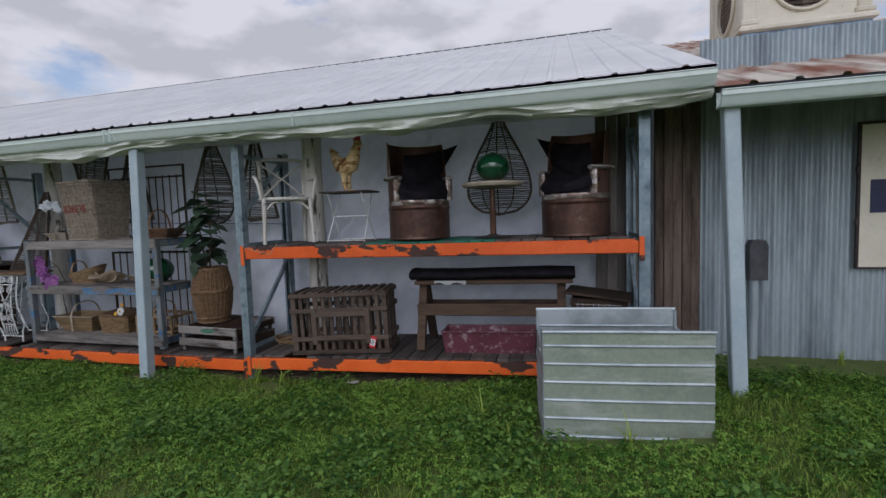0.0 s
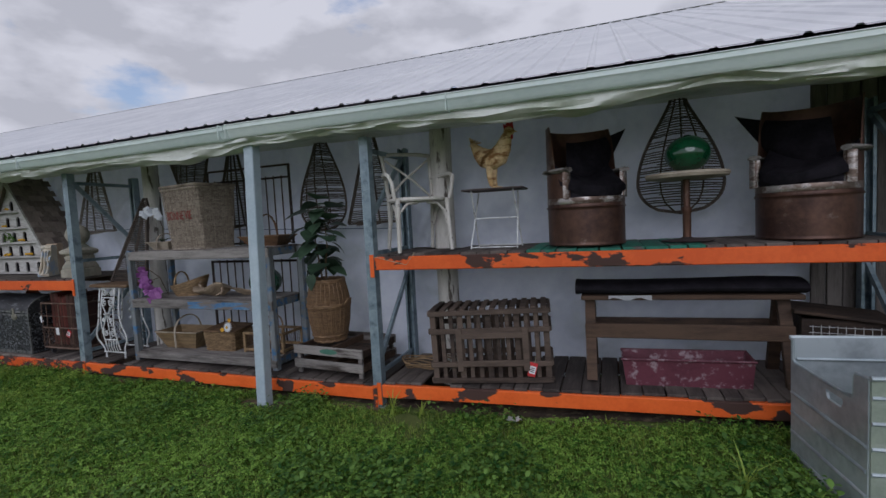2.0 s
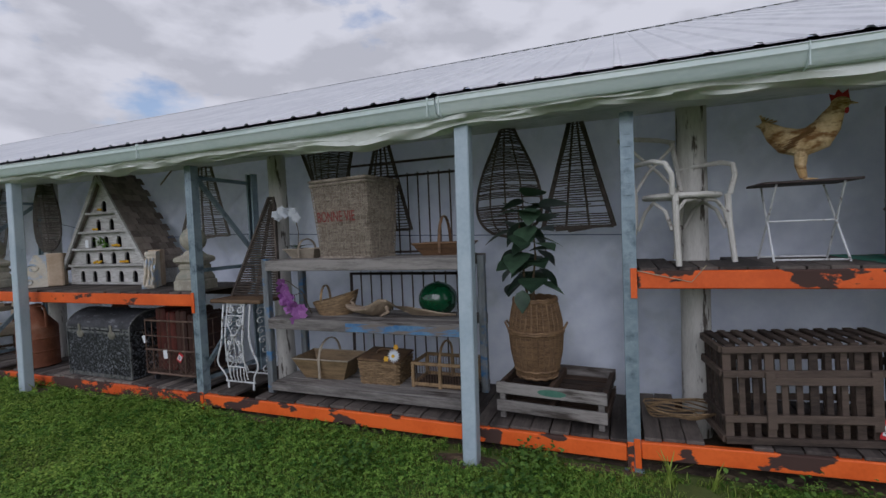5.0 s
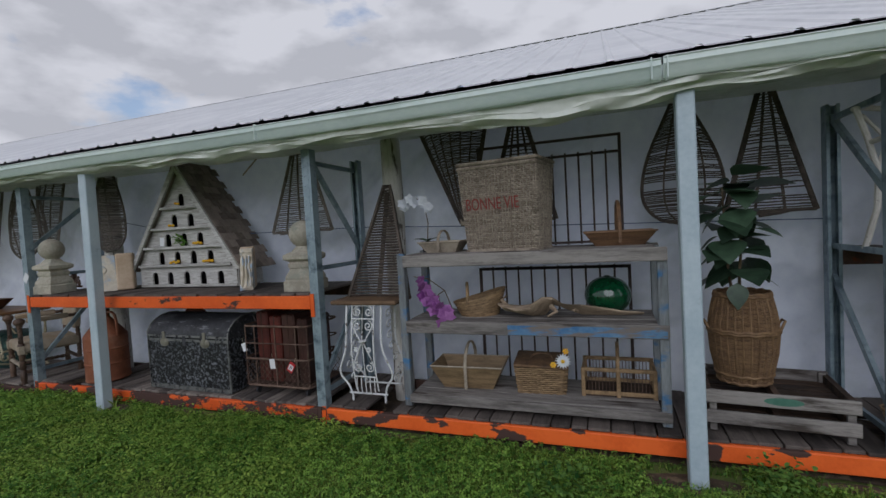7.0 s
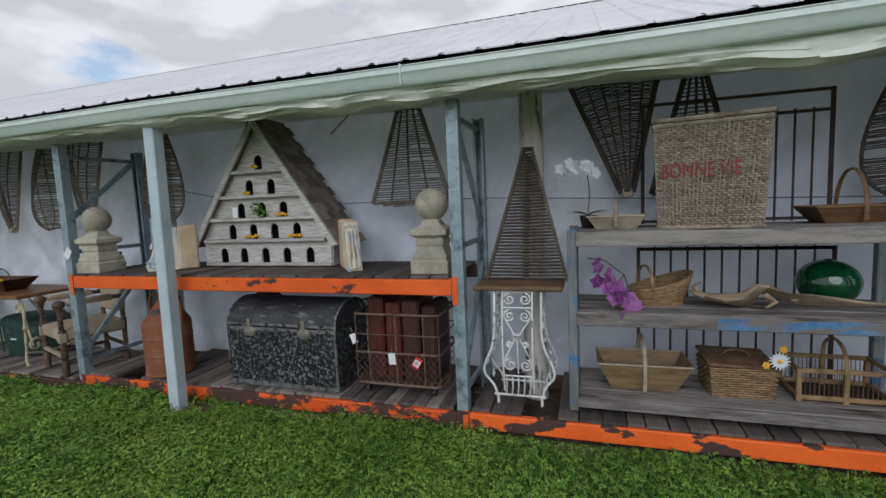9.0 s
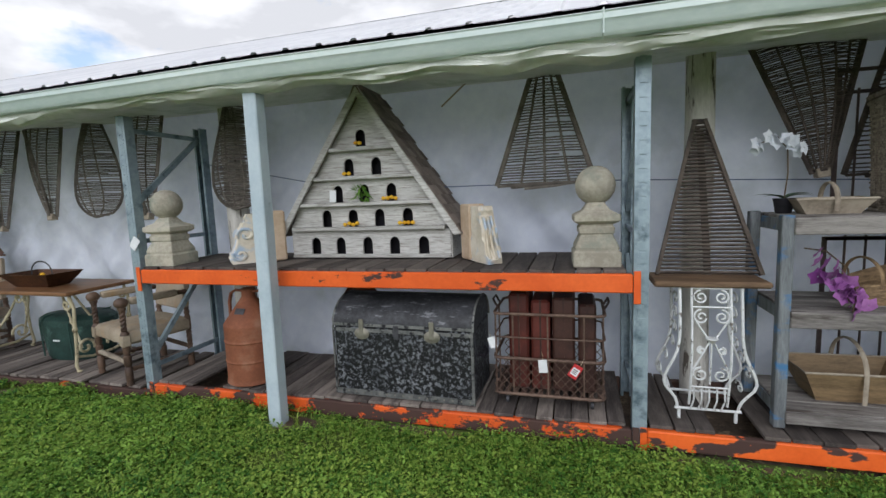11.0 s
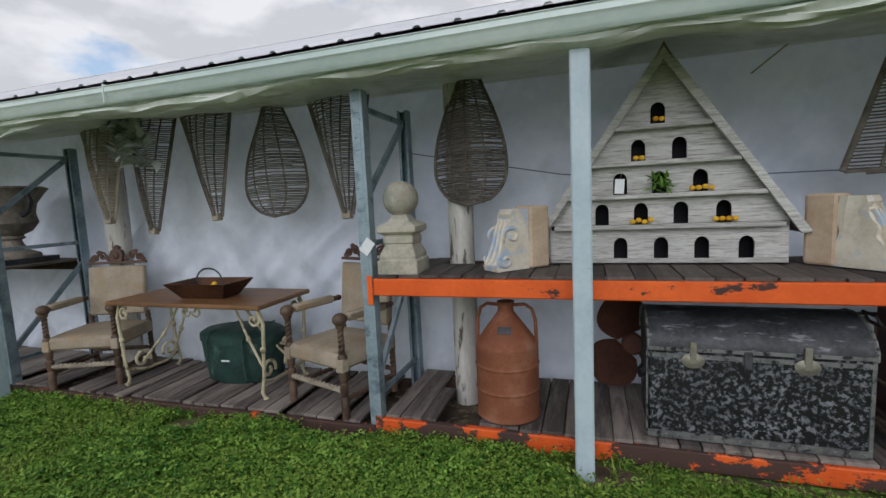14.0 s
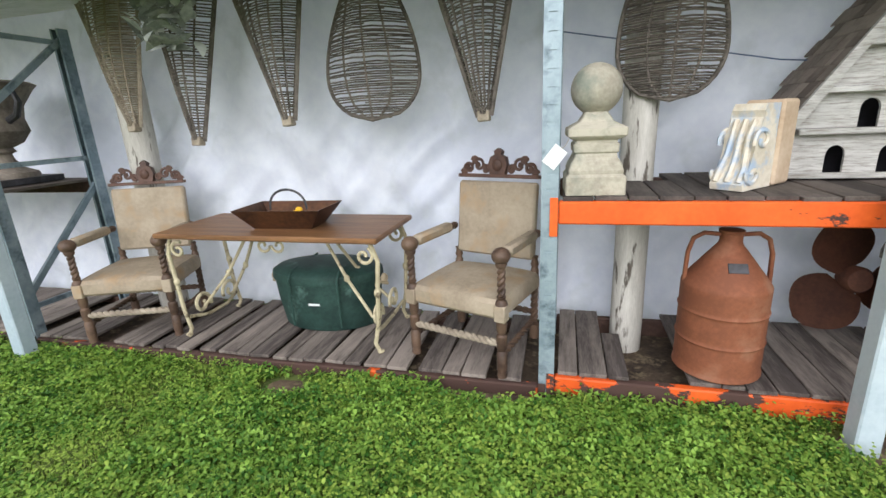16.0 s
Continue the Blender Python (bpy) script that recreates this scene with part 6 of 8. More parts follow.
for z, r in ((0.6, 0.17), (0.585, 0.174), (0.36, 0.217), (0.345, 0.218), (0.06, 0.175), (0.01, 0.163)):
    b = mesh()
    tube(b, [(math.cos(a) * r, math.sin(a) * r, z + 0.004 * math.sin(14 * a)) for a in [2 * math.pi * i / 56 for i in range(56)]], 0.0105, 6, True)
    part("band", b, M["wicker_gold"], t, "twisted wicker band")
for s in (-1, 1):
    b = mesh()
    tube(b, [(s * 0.212, -0.05, 0.35), (s * 0.245, -0.03, 0.41), (s * 0.245, 0.03, 0.41), (s * 0.212, 0.05, 0.35)], 0.009, 6)
    part("ear_handle", b, M["wicker_gold"], t)

t = thing("fig_plant", "artificial fiddle-leaf fig with broad dark green leaves", "plant", -3.74, 4.11, 0.985)
rg = random.Random(21)
for k, pts in enumerate((((0.0, 0, 0.0), (-0.03, 0, 0.2), (-0.05, -0.02, 0.45), (-0.06, -0.02, 0.78)), ((0.03, 0.01, 0.0), (0.03, 0, 0.22), (0.05, 0.02, 0.4), (0.04, 0.02, 0.62)))):
    b = mesh()
    tube(b, pts, 0.011, 6, taper=0.005)
    part("stem", b, M["stem"], t)
for k in range(40):
    z = 0.22 + 0.62 * k / 39
    a = 137.5 * k
    sx = -0.045 if k % 2 else 0.04
    b = mesh()
    l = rg.uniform(0.18, 0.27)
    leaf_mesh(b, pose(sx, 0, z, rg.uniform(-15, 15), rg.uniform(-35, 40), a) @ pose(0.05, 0, 0), l * 0.95, l * 0.92, 0.1, 0.3)
    part("leaf", b, M["leaf"], t)
b = mesh()
leaf_mesh(b, pose(-0.02, -0.15, 0.17, 0, 75, 265), 0.17, 0.13, 0.1, 0.1)
part("leaf", b, M["leaf"], t)


# ---- dovecote ----
t = thing("dovecote", "weathered white triangular dovecote with shingled roof", "dovecote", -8.69, 4.24, 1.142)
DW, DH, DD = 0.67, 1.25, 0.36
LEDGES = [0.0, 0.215, 0.405, 0.605, 0.82]
HOLES = [[-0.455, -0.235, 0.0, 0.225, 0.46], [-0.345, -0.115, 0.11, 0.34], [-0.235, -0.01, 0.215], [-0.13, 0.10], [-0.02]]


def edge_x(z):
    return DW if z < 0.28 else DW * max(0.0, (DH - z) / (DH - 0.28))


for k, z0 in enumerate(LEDGES):
    z1 = LEDGES[k + 1] if k < 4 else DH - 0.02
    base = z0 + 0.03
    pts = [(-edge_x(base), base)]
    for hx in HOLES[k]:
        w, s = 0.041, 0.085
        pts += [(hx - w, base), (hx - w, base + s)] + [(hx - w * math.cos(math.pi * i / 8), base + s + w * 1.15 * math.sin(math.pi * i / 8)) for i in range(1, 8)] + [(hx + w, base + s), (hx + w, base)]
    pts.append((edge_x(base), base))
    pts.append((max(0.012, edge_x(z1)), z1))
    pts.append((-max(0.012, edge_x(z1)), z1))
    b = mesh()
    prism(b, pts, 0.0 + 0.004 * k, 0.016 + 0.004 * k)
    part("face_board", b, M["dovewood"], t, smooth=False)
    b = mesh()
    lw = edge_x(z0) - (0.0 if k == 0 else 0.03)
    box(b, -lw, lw, -0.05 if k else -0.012, 0.02, z0, z0 + 0.028, 0.004)
    part("ledge", b, M["dovewood"], t, smooth=False)
# board added behind the holes, coloured black in place of the shade inside
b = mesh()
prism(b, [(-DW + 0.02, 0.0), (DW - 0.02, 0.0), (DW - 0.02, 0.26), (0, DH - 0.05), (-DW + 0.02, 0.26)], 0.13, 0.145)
part("inner_board", b, M["black"], t, "added black board standing in for the shade behind the holes", False)
b = mesh()
prism(b, [(-DW, 0.0), (DW, 0.0), (DW, 0.28), (0, DH - 0.03), (-DW, 0.28)], DD - 0.02, DD)
part("back_board", b, M["dovewood"], t, smooth=False)
for s in (-1, 1):
    b = mesh()
    box(b, s * DW - 0.008, s * DW + 0.008, 0.018, DD - 0.021, 0.0, 0.27)
    part("side_board", b, M["dovewood"], t, smooth=False)
    d = Vector((s * (DW + 0.075), 0, 0.28 - 0.075 * (DH - 0.28) / DW)) - Vector((0, 0, DH + 0.01))
    u = d.normalized()
    nrm = Vector((s * -u.z * s, 0, u.x)) if s > 0 else Vector((u.z, 0, -u.x))
    nrm = Vector((u.z * -1, 0, u.x)) if s > 0 else Vector((u.z, 0, -u.x))
    if nrm.z < 0:
        nrm = -nrm
    o = Vector((0, 0, DH + 0.01))
    b = mesh()
    q = [o + Vector((0, 0, 0.042)), o + d + nrm * 0.022, o + d * 0.985 - nrm * 0.026, o + d * 0.6 - nrm * 0.020, o + d * 0.3 - nrm * 0.026, o - Vector((0, 0, 0.045))]
    prism(b, [(p.x, p.z) for p in q], -0.062, -0.04)
    part("barge_board", b, M["dovewood"], t, smooth=False)
    b = mesh()
    q = [o + nrm * 0.0, o + d, o + d + nrm * 0.012, o + nrm * 0.012 + Vector((0, 0, 0.004))]
    prism(b, [(p.x, p.z) for p in q], -0.03, DD + 0.04)
    slope = part("roof_slope", b, M["shingle"], t, smooth=False)
    sm = None
    rows, rg = 15, random.Random(3)
    for r in range(rows):
        f = (r + 0.0) / rows
        for c in range(5):
            y0 = -0.035 + 0.1 * c - (0.05 if r % 2 else 0)
            if sm is None:
                b = mesh()
                box(b, 0, d.length / rows * 1.12, 0.002, 0.095, 0.0, 0.009, 0.002)
                sm = bpy.data.meshes.new("shingle")
                b.to_mesh(sm)
                b.free()
                sm.materials.append(M["shingle"])
            ob = new("shingle", sm)
            ob.parent = slope
            p = o + d * f + nrm * (0.013 + 0.003 * rg.random())
            ang = math.degrees(math.atan2(-u.z, u.x))
            ob.matrix_basis = pose(p.x, max(y0, -0.035), p.z, 0, ang - (3 if s > 0 else -3), 0)
b = mesh()
prism(b, [(-0.05, DH - 0.045), (0, DH + 0.035), (0.05, DH - 0.045), (0, DH + 0.062)], -0.07, DD + 0.04)
part("ridge_cap", b, M["shingle"], t, smooth=False)
rg = random.Random(8)
for hx, k, n in ((-0.02, 4, 2), (-0.13, 3, 2), (0.215, 2, 4), (-0.115, 1, 4), (0.34, 1, 4)):
    g = thing("yellow_blooms", "little bunch of yellow artificial blooms on a ledge", "flowers", -8.69 + hx, 4.215, 1.142 + LEDGES[k] + 0.028, 0, "yellow blooms on the dovecote")
    for j in range(n):
        b = mesh()
        ball(b, ((j - (n - 1) / 2) * 0.034, rg.uniform(-0.012, 0.0), 0.016 + rg.uniform(0, 0.014)), 0.018, 1, 0.9, 0.85, 8, 6)
        part("bloom", b, M["yellow"], g)
g = thing("fern_tuft", "tuft of bright green artificial fern on a ledge", "plant", -8.70, 4.20, 1.142 + 0.605 + 0.028 - 0.2)
for k in range(46):
    b = mesh()
    leaf_mesh(b, pose(rg.uniform(-0.05, 0.05), rg.uniform(-0.02, 0.02), rg.uniform(0.02, 0.12), rg.uniform(-40, 40), rg.uniform(-70, 50), rg.uniform(180, 360)), rg.uniform(0.04, 0.08), 0.018)
    part("frond", b, M["clover"], g)
tag_card(-8.93, 4.18, 1.142 + 0.53, 0, 4, 0, "white", 0.055, 0.09)


# ---- stone finials and corbels ----
def finial(x, y, z, s, label):
    t = thing("stone_finial", label, "finial", x, y, z, 3, "stone ball finials")
    b = mesh()
    lathe(b, [(r * s * 0.9, z * s) for r, z in ((0.148, 0), (0.15, 0.008), (0.15, 0.085), (0.142, 0.092), (0.136, 0.098), (0.138, 0.115), (0.128, 0.14), (0.108, 0.175), (0.104, 0.19), (0.112, 0.198), (0.114, 0.232), (0.104, 0.24), (0.104, 0.25), (0.132, 0.262), (0.145, 0.272), (0.145, 0.305), (0.12, 0.318), (0.085, 0.335), (0.06, 0.37), (0.05, 0.38))], 4, square=True)
    bmesh.ops.bevel(b, geom=[e for e in b.edges if abs(e.verts[0].co.z - e.verts[1].co.z) > 0.004], offset=0.006, segments=1, affect="EDGES")
    part("plinth", b, M["stone"], t, smooth=False)
    b = mesh()
    lathe(b, [(0.075 * s, 0.335 * s), (0.058 * s, 0.36 * s), (0.06 * s, 0.40 * s)], 18)
    part("neck", b, M["stone"], t)
    b = mesh()
    ball(b, (0, 0, 0.48 * s), 0.117 * s, 1, 1, 1, 26, 18)
    part("ball", b, M["stone"], t)
    return t


finial(-10.29, 3.93, 1.135, 1.0, "pale cast stone ball finial with green tinge")
finial(-7.02, 4.0, 1.135, 1.02, "grey weathered cast stone ball finial")
tag_card(-10.44, 3.765, 1.36, 0, 38, 0, "white", 0.07, 0.10)


def corbel(x, y, z, rz, label, thick=1.0, long=1.0, worn=False):
    """A moulded bracket: block behind, scrolled front leaf."""
    t = thing("plaster_corbel", label, "corbel", x, y, z, rz, "plaster corbels")
    t.scale = (long, thick, 1.0)
    out = [(0.0, 0.0), (-0.204, 0.0), (-0.212, 0.03), (-0.187, 0.06), (-0.162, 0.11), (-0.145, 0.16), (-0.140, 0.23), (-0.119, 0.28), (-0.102, 0.32), (-0.111, 0.35), (-0.098, 0.38), (0.0, 0.38)]
    b = mesh()
    prism(b, out, -0.085, 0.085)
    bmesh.ops.triangulate(b, faces=b.faces[:])
    bmesh.ops.subdivide_edges(b, edges=[e for e in b.edges if e.calc_length() > 0.05], cuts=3, use_grid_fill=True)
    for v in b.verts:
        k = noise.noise((v.co.x * 17, v.co.y * 17, v.co.z * 17 + x))
        v.co.x += (0.022 if worn else 0.006) * k
        v.co.y += (0.012 if worn else 0.004) * noise.noise((v.co.x * 22, v.co.z * 22, 4 + x))
    part("scroll", b, M["plaster"], t, smooth=False)
    b = mesh()
    for s in (-0.06, 0.0, 0.06):
        tube(b, [(-0.200, s, 0.035), (-0.174, s, 0.09), (-0.153, s * 0.8, 0.16), (-0.140, s * 0.7, 0.24), (-0.115, s * 0.8, 0.31)], 0.02, 7, taper=0.014)
    for s in (() if worn else (-0.09, 0.09)):
        tube(b, [(px - 0.11, s, pz + 0.22) for px, _, pz in spiral(0, 0, 0.06, 0.012, 200, -200, 16)], 0.011, 6)
        tube(b, [(px - 0.15, s, pz + 0.07) for px, _, pz in spiral(0, 0, 0.05, 0.01, 160, 520, 16)], 0.011, 6)
    part("leaf_relief", b, M["plaster"], t, "blue-washed acanthus relief")
    b = mesh()
    box(b, 0.001, 0.13, -0.10, 0.10, 0.0, 0.395, 0.012)
    part("back_block", b, M["plaster_tan"], t, "plain tan block", False)
    return t


corbel(-9.53, 4.10, 1.137, 46, "cream plaster corbel washed with blue, by the dovecote", 0.85, 1.22)
corbel(-7.80, 4.16, 1.137, 128, "cream and tan plaster corbel with worn relief", 0.62, 1.25, True)

# ---- milk can, propeller, trunk ----
t = thing("milk_can", "tall rusted metal can with two loop handles", "can", -9.63, 3.985, 0.20)
b = mesh()
lathe(b, [(0.195, 0), (0.205, 0.008), (0.205, 0.02), (0.2, 0.03), (0.2, 0.045), (0.2, 0.165), (0.2, 0.177), (0.206, 0.185), (0.2, 0.193), (0.2, 0.205), (0.2, 0.32), (0.2, 0.332), (0.206, 0.34), (0.2, 0.348), (0.2, 0.36), (0.2, 0.45), (0.2, 0.462), (0.197, 0.472), (0.185, 0.49), (0.065, 0.652), (0.055, 0.665), (0.05, 0.68), (0.05, 0.72), (0.056, 0.725), (0.056, 0.735), (0.03, 0.738)], 36)
part("can_body", b, M["rust"], t)
for s in (-1, 1):
    b = mesh()
    tube(b, [(s * 0.05, 0, 0.712), (s * 0.12, 0, 0.718), (s * 0.165, 0, 0.69), (s * 0.185, 0, 0.62), (s * 0.19, 0, 0.47)], 0.016, 8, flat=0.7)
    part("handle", b, M["rust"], t)
b = mesh()
box(b, -0.035, 0.05, -0.003, 0.003, 0, 0.05, 0.001, Matrix.Translation((0.0, -0.135, 0.555)) @ pose(0, 0, 0, -37, 0, 0))
part("label_patch", b, M["greymetal"], t, "dull grey patch", False)

t = thing("ship_propeller", "rusted three-bladed ship propeller leaning on canvas", "propeller", -8.86, 4.45, 0.56)
t.matrix_basis = pose(-8.84, 4.46, 0.55, -6, 0, 0)
b = mesh()
lathe(b, [(0.05, -0.06), (0.07, -0.04), (0.075, 0.05), (0.06, 0.07)], 18)
bmesh.ops.transform(b, matrix=pose(0, 0, 0, 90, 0, 0), verts=b.verts)
part("hub", b, M["rustdark"], t)
for a in (100, 222, 340):
    b = mesh()
    def bl(u, v):
        r = 0.06 + 0.30 * v
        w = 0.17 * math.sin(math.pi * (0.12 + 0.86 * v)) ** 0.7 * (u - 0.5) * 2
        return (w, 0.10 * (u - 0.5) * (1 - 0.5 * v), r)
    sheet(b, bl, 6, 10)
    bmesh.ops.solidify(b, geom=b.faces[:], thickness=0.012)
    bmesh.ops.transform(b, matrix=pose(0, 0, 0, 0, a, 0), verts=b.verts)
    part("blade", b, M["rustdark"], t)

t = thing("steamer_trunk", "black domed trunk with badly flaking paint", "trunk", -8.29, 4.09, 0.205, -1)
w, d = 0.51, 0.25
b = mesh()
box(b, -w, w, -d, d, 0.0, 0.50, 0.008)
part("trunk_body", b, M["trunk"], t, smooth=False)
b = mesh()
out = [(-d - 0.004, 0.503), (-d - 0.004, 0.55), (-d * 0.9, 0.60), (-d * 0.68, 0.65), (-d * 0.35, 0.685), (0, 0.695), (d * 0.35, 0.685), (d * 0.68, 0.65), (d * 0.9, 0.60), (d, 0.55), (d, 0.503)]
prism(b, out, -w, w, Matrix(((0, 1, 0, 0), (1, 0, 0, 0), (0, 0, 1, 0), (0, 0, 0, 1))))
part("lid", b, M["trunklid"], t, "domed dark lid")
for s in (-0.29, 0.23):
    b = mesh()
    lathe(b, [(0.05, 0), (0.05, 0.006), (0.036, 0.011), (0.018, 0.015)], 16)
    bmesh.ops.transform(b, matrix=pose(s, -d - 0.002, 0.455, 90, 0, 0) @ Matrix.Diagonal((1.15, 0.85, 1, 1)), verts=b.verts)
    box(b, s - 0.017, s + 0.017, -d - 0.018, -d - 0.004, 0.465, 0.56, 0.004)
    part("latch", b, M["brass"], t, "tarnished oval latch with a hasp", False)
b = mesh()
box(b, -0.05, -0.01, -d - 0.012, -d - 0.002, 0.425, 0.52, 0.004)
part("lock_plate", b, M["greymetal"], t, "dark lock plate", False)
for z, h in ((0.02, 0.02), (0.478, 0.012), (0.516, 0.010)):
    b = mesh()
    box(b, -w - 0.003, w + 0.003, -d - 0.007, -d - 0.001, z - h, z + h)
    part("edge_band", b, M["trunkedge"], t, "worn grey metal edging", False)
for s in (-1, 1):
    b = mesh()
    box(b, s * w - 0.015, s * w + 0.004 * s, -d - 0.006, -d + 0.012, 0.0, 0.50, 0.002)
    part("corner_strip", b, M["trunkedge"], t, "worn grey metal edging", False)
    b = mesh()
    tube(b, [(s * (w + 0.004), y, z) for y, z in out], 0.008, 5)
    part("lid_rim", b, M["trunkedge"], t, "worn grey metal edging")
    b = mesh()
    tube(b, [(s * w, -0.09, 0.30), (s * (w + 0.03), -0.06, 0.275), (s * (w + 0.03), 0.06, 0.275), (s * w, 0.09, 0.30)], 0.012, 6)
    part("side_handle", b, M["blackcloth"], t, "dark leather side handle")
for k in range(17):
    b = mesh()
    x0 = -w + 0.03 + (2 * w - 0.06) * k / 16
    ball(b, (x0, -d - 0.007, 0.022), 0.0055, 1, 0.6, 1, 6, 4)
    part("rivet", b, M["brass"], t)

# ---- wire basket on castors with suitcases ----
t = thing("wire_basket", "rusted wire basket trolley on small castors", "basket", -7.31, 4.12, 0.20)
w, d = 0.345, 0.235
def rr(w, d, z):
    p = []
    for cx, cy, a0 in ((w - 0.05, -d + 0.05, -90), (w - 0.05, d - 0.05, 0), (-w + 0.05, d - 0.05, 90), (-w + 0.05, -d + 0.05, 180)):
        p += [(cx + 0.05 * math.cos(radians(a0 + 15 * i)), cy + 0.05 * math.sin(radians(a0 + 15 * i)), z) for i in range(7)]
    return p
for z, r in ((0.09, 0.011), (0.33, 0.011), (0.47, 0.006), (0.625, 0.010)):
    b = mesh()
    tube(b, rr(w, d, z), r, 6, True)
    part("hoop", b, M["wirerust"], t)
for x, y in ((-0.22, -d), (0.0, -d), (0.22, -d), (-0.22, d), (0.0, d), (0.22, d), (w, 0), (-w, 0), (w - 0.012, -d + 0.012), (-w + 0.012, -d + 0.012)):
    b = mesh()
    tube(b, [(x, y, 0.09), (x, y, 0.625)], 0.006, 5)
    part("upright_wire", b, M["wirerust"], t)
for y in (-d, d):
    b = mesh()
    n = 13
    for i in range(-4, n):
        x0 = -w + 2 * w * i / n
        x1 = x0 + 0.21
        for fl in (0, 1):
            a, c = (x0, x1) if fl == 0 else (x1, x0)
            za, zc = 0.09, 0.33
            lo, hi = max(-w, min(a, c)), min(w, max(a, c))
            if hi - lo < 0.01:
                continue
            f = lambda x: za + (zc - za) * (x - a) / (c - a)
            tube(b, [(lo, y + 0.002 * fl, f(lo)), (hi, y + 0.002 * fl, f(hi))], 0.0028, 4)
    part("diamond_mesh", b, M["wirerust"], t)
b = mesh()
for i in range(13):
    x = -w + 0.03 + (2 * w - 0.06) * i / 12
    box(b, x - 0.015, x + 0.015, -d + 0.01, d - 0.01, 0.085, 0.1)
part("floor_slats", b, M["wirerust"], t, smooth=False)
for x in (-0.27, 0.27):
    for y in (-0.17, 0.17):
        b = mesh()
        rod(b, (x, y, 0.05), (x, y, 0.09), 0.008)
        bmesh.ops.create_cone(b, cap_ends=True, segments=14, radius1=0.028, radius2=0.028, depth=0.02, matrix=Matrix.Translation((x, y, 0.028)) @ pose(0, 0, 0, 0, 90, 0))
        part("castor", b, M["greymetal"], t)
for s in (-1, 1):
    b = mesh()
    tube(b, [(s * w, -0.06, 0.625), (s * (w + 0.03), -0.06, 0.68), (s * (w + 0.03), 0.06, 0.68), (s * w, 0.06, 0.625)], 0.008, 6)
    part("loop_handle", b, M["ironbar"], t)


def suitcase(x, y, z, w, h, d, mat, label):
    t = thing("suitcase", label, "suitcase", x, y, z, 0, "old suitcases stood on end")
    b = mesh()
    box(b, -w / 2, w / 2, -d / 2, d / 2, 0, h, 0.015)
    part("shell", b, M[mat], t, smooth=False)
    b = mesh()
    box(b, -0.006, 0.006, -d / 2 - 0.003, d / 2 + 0.003, 0.004, h + 0.003)
    part("seam", b, M["case_dark"], t, smooth=False)
    return t


suitcase(-7.50, 4.13, 0.302, 0.13, 0.64, 0.36, "case_red", "red-brown suitcase standing on end in a basket")
suitcase(-7.36, 4.13, 0.302, 0.12, 0.60, 0.36, "case_red", "worn red-brown suitcase standing in a wire basket")
suitcase(-7.215, 4.13, 0.302, 0.14, 0.62, 0.36, "case_dark", "dark brown suitcase standing in a wire basket")
suitcase(-7.07, 4.13, 0.302, 0.11, 0.58, 0.36, "case_dark", "dark brown suitcase beside the basket wires")
tag_card(-7.345, 3.872, 0.535, 0, -5, 0, "white", 0.055, 0.085)
tag_card(-7.12, 3.872, 0.51, 0, 32, 0, "red", 0.06, 0.09)
tag_card(-7.68, 3.90, 0.66, 0, -20, 0, "white", 0.05, 0.075)

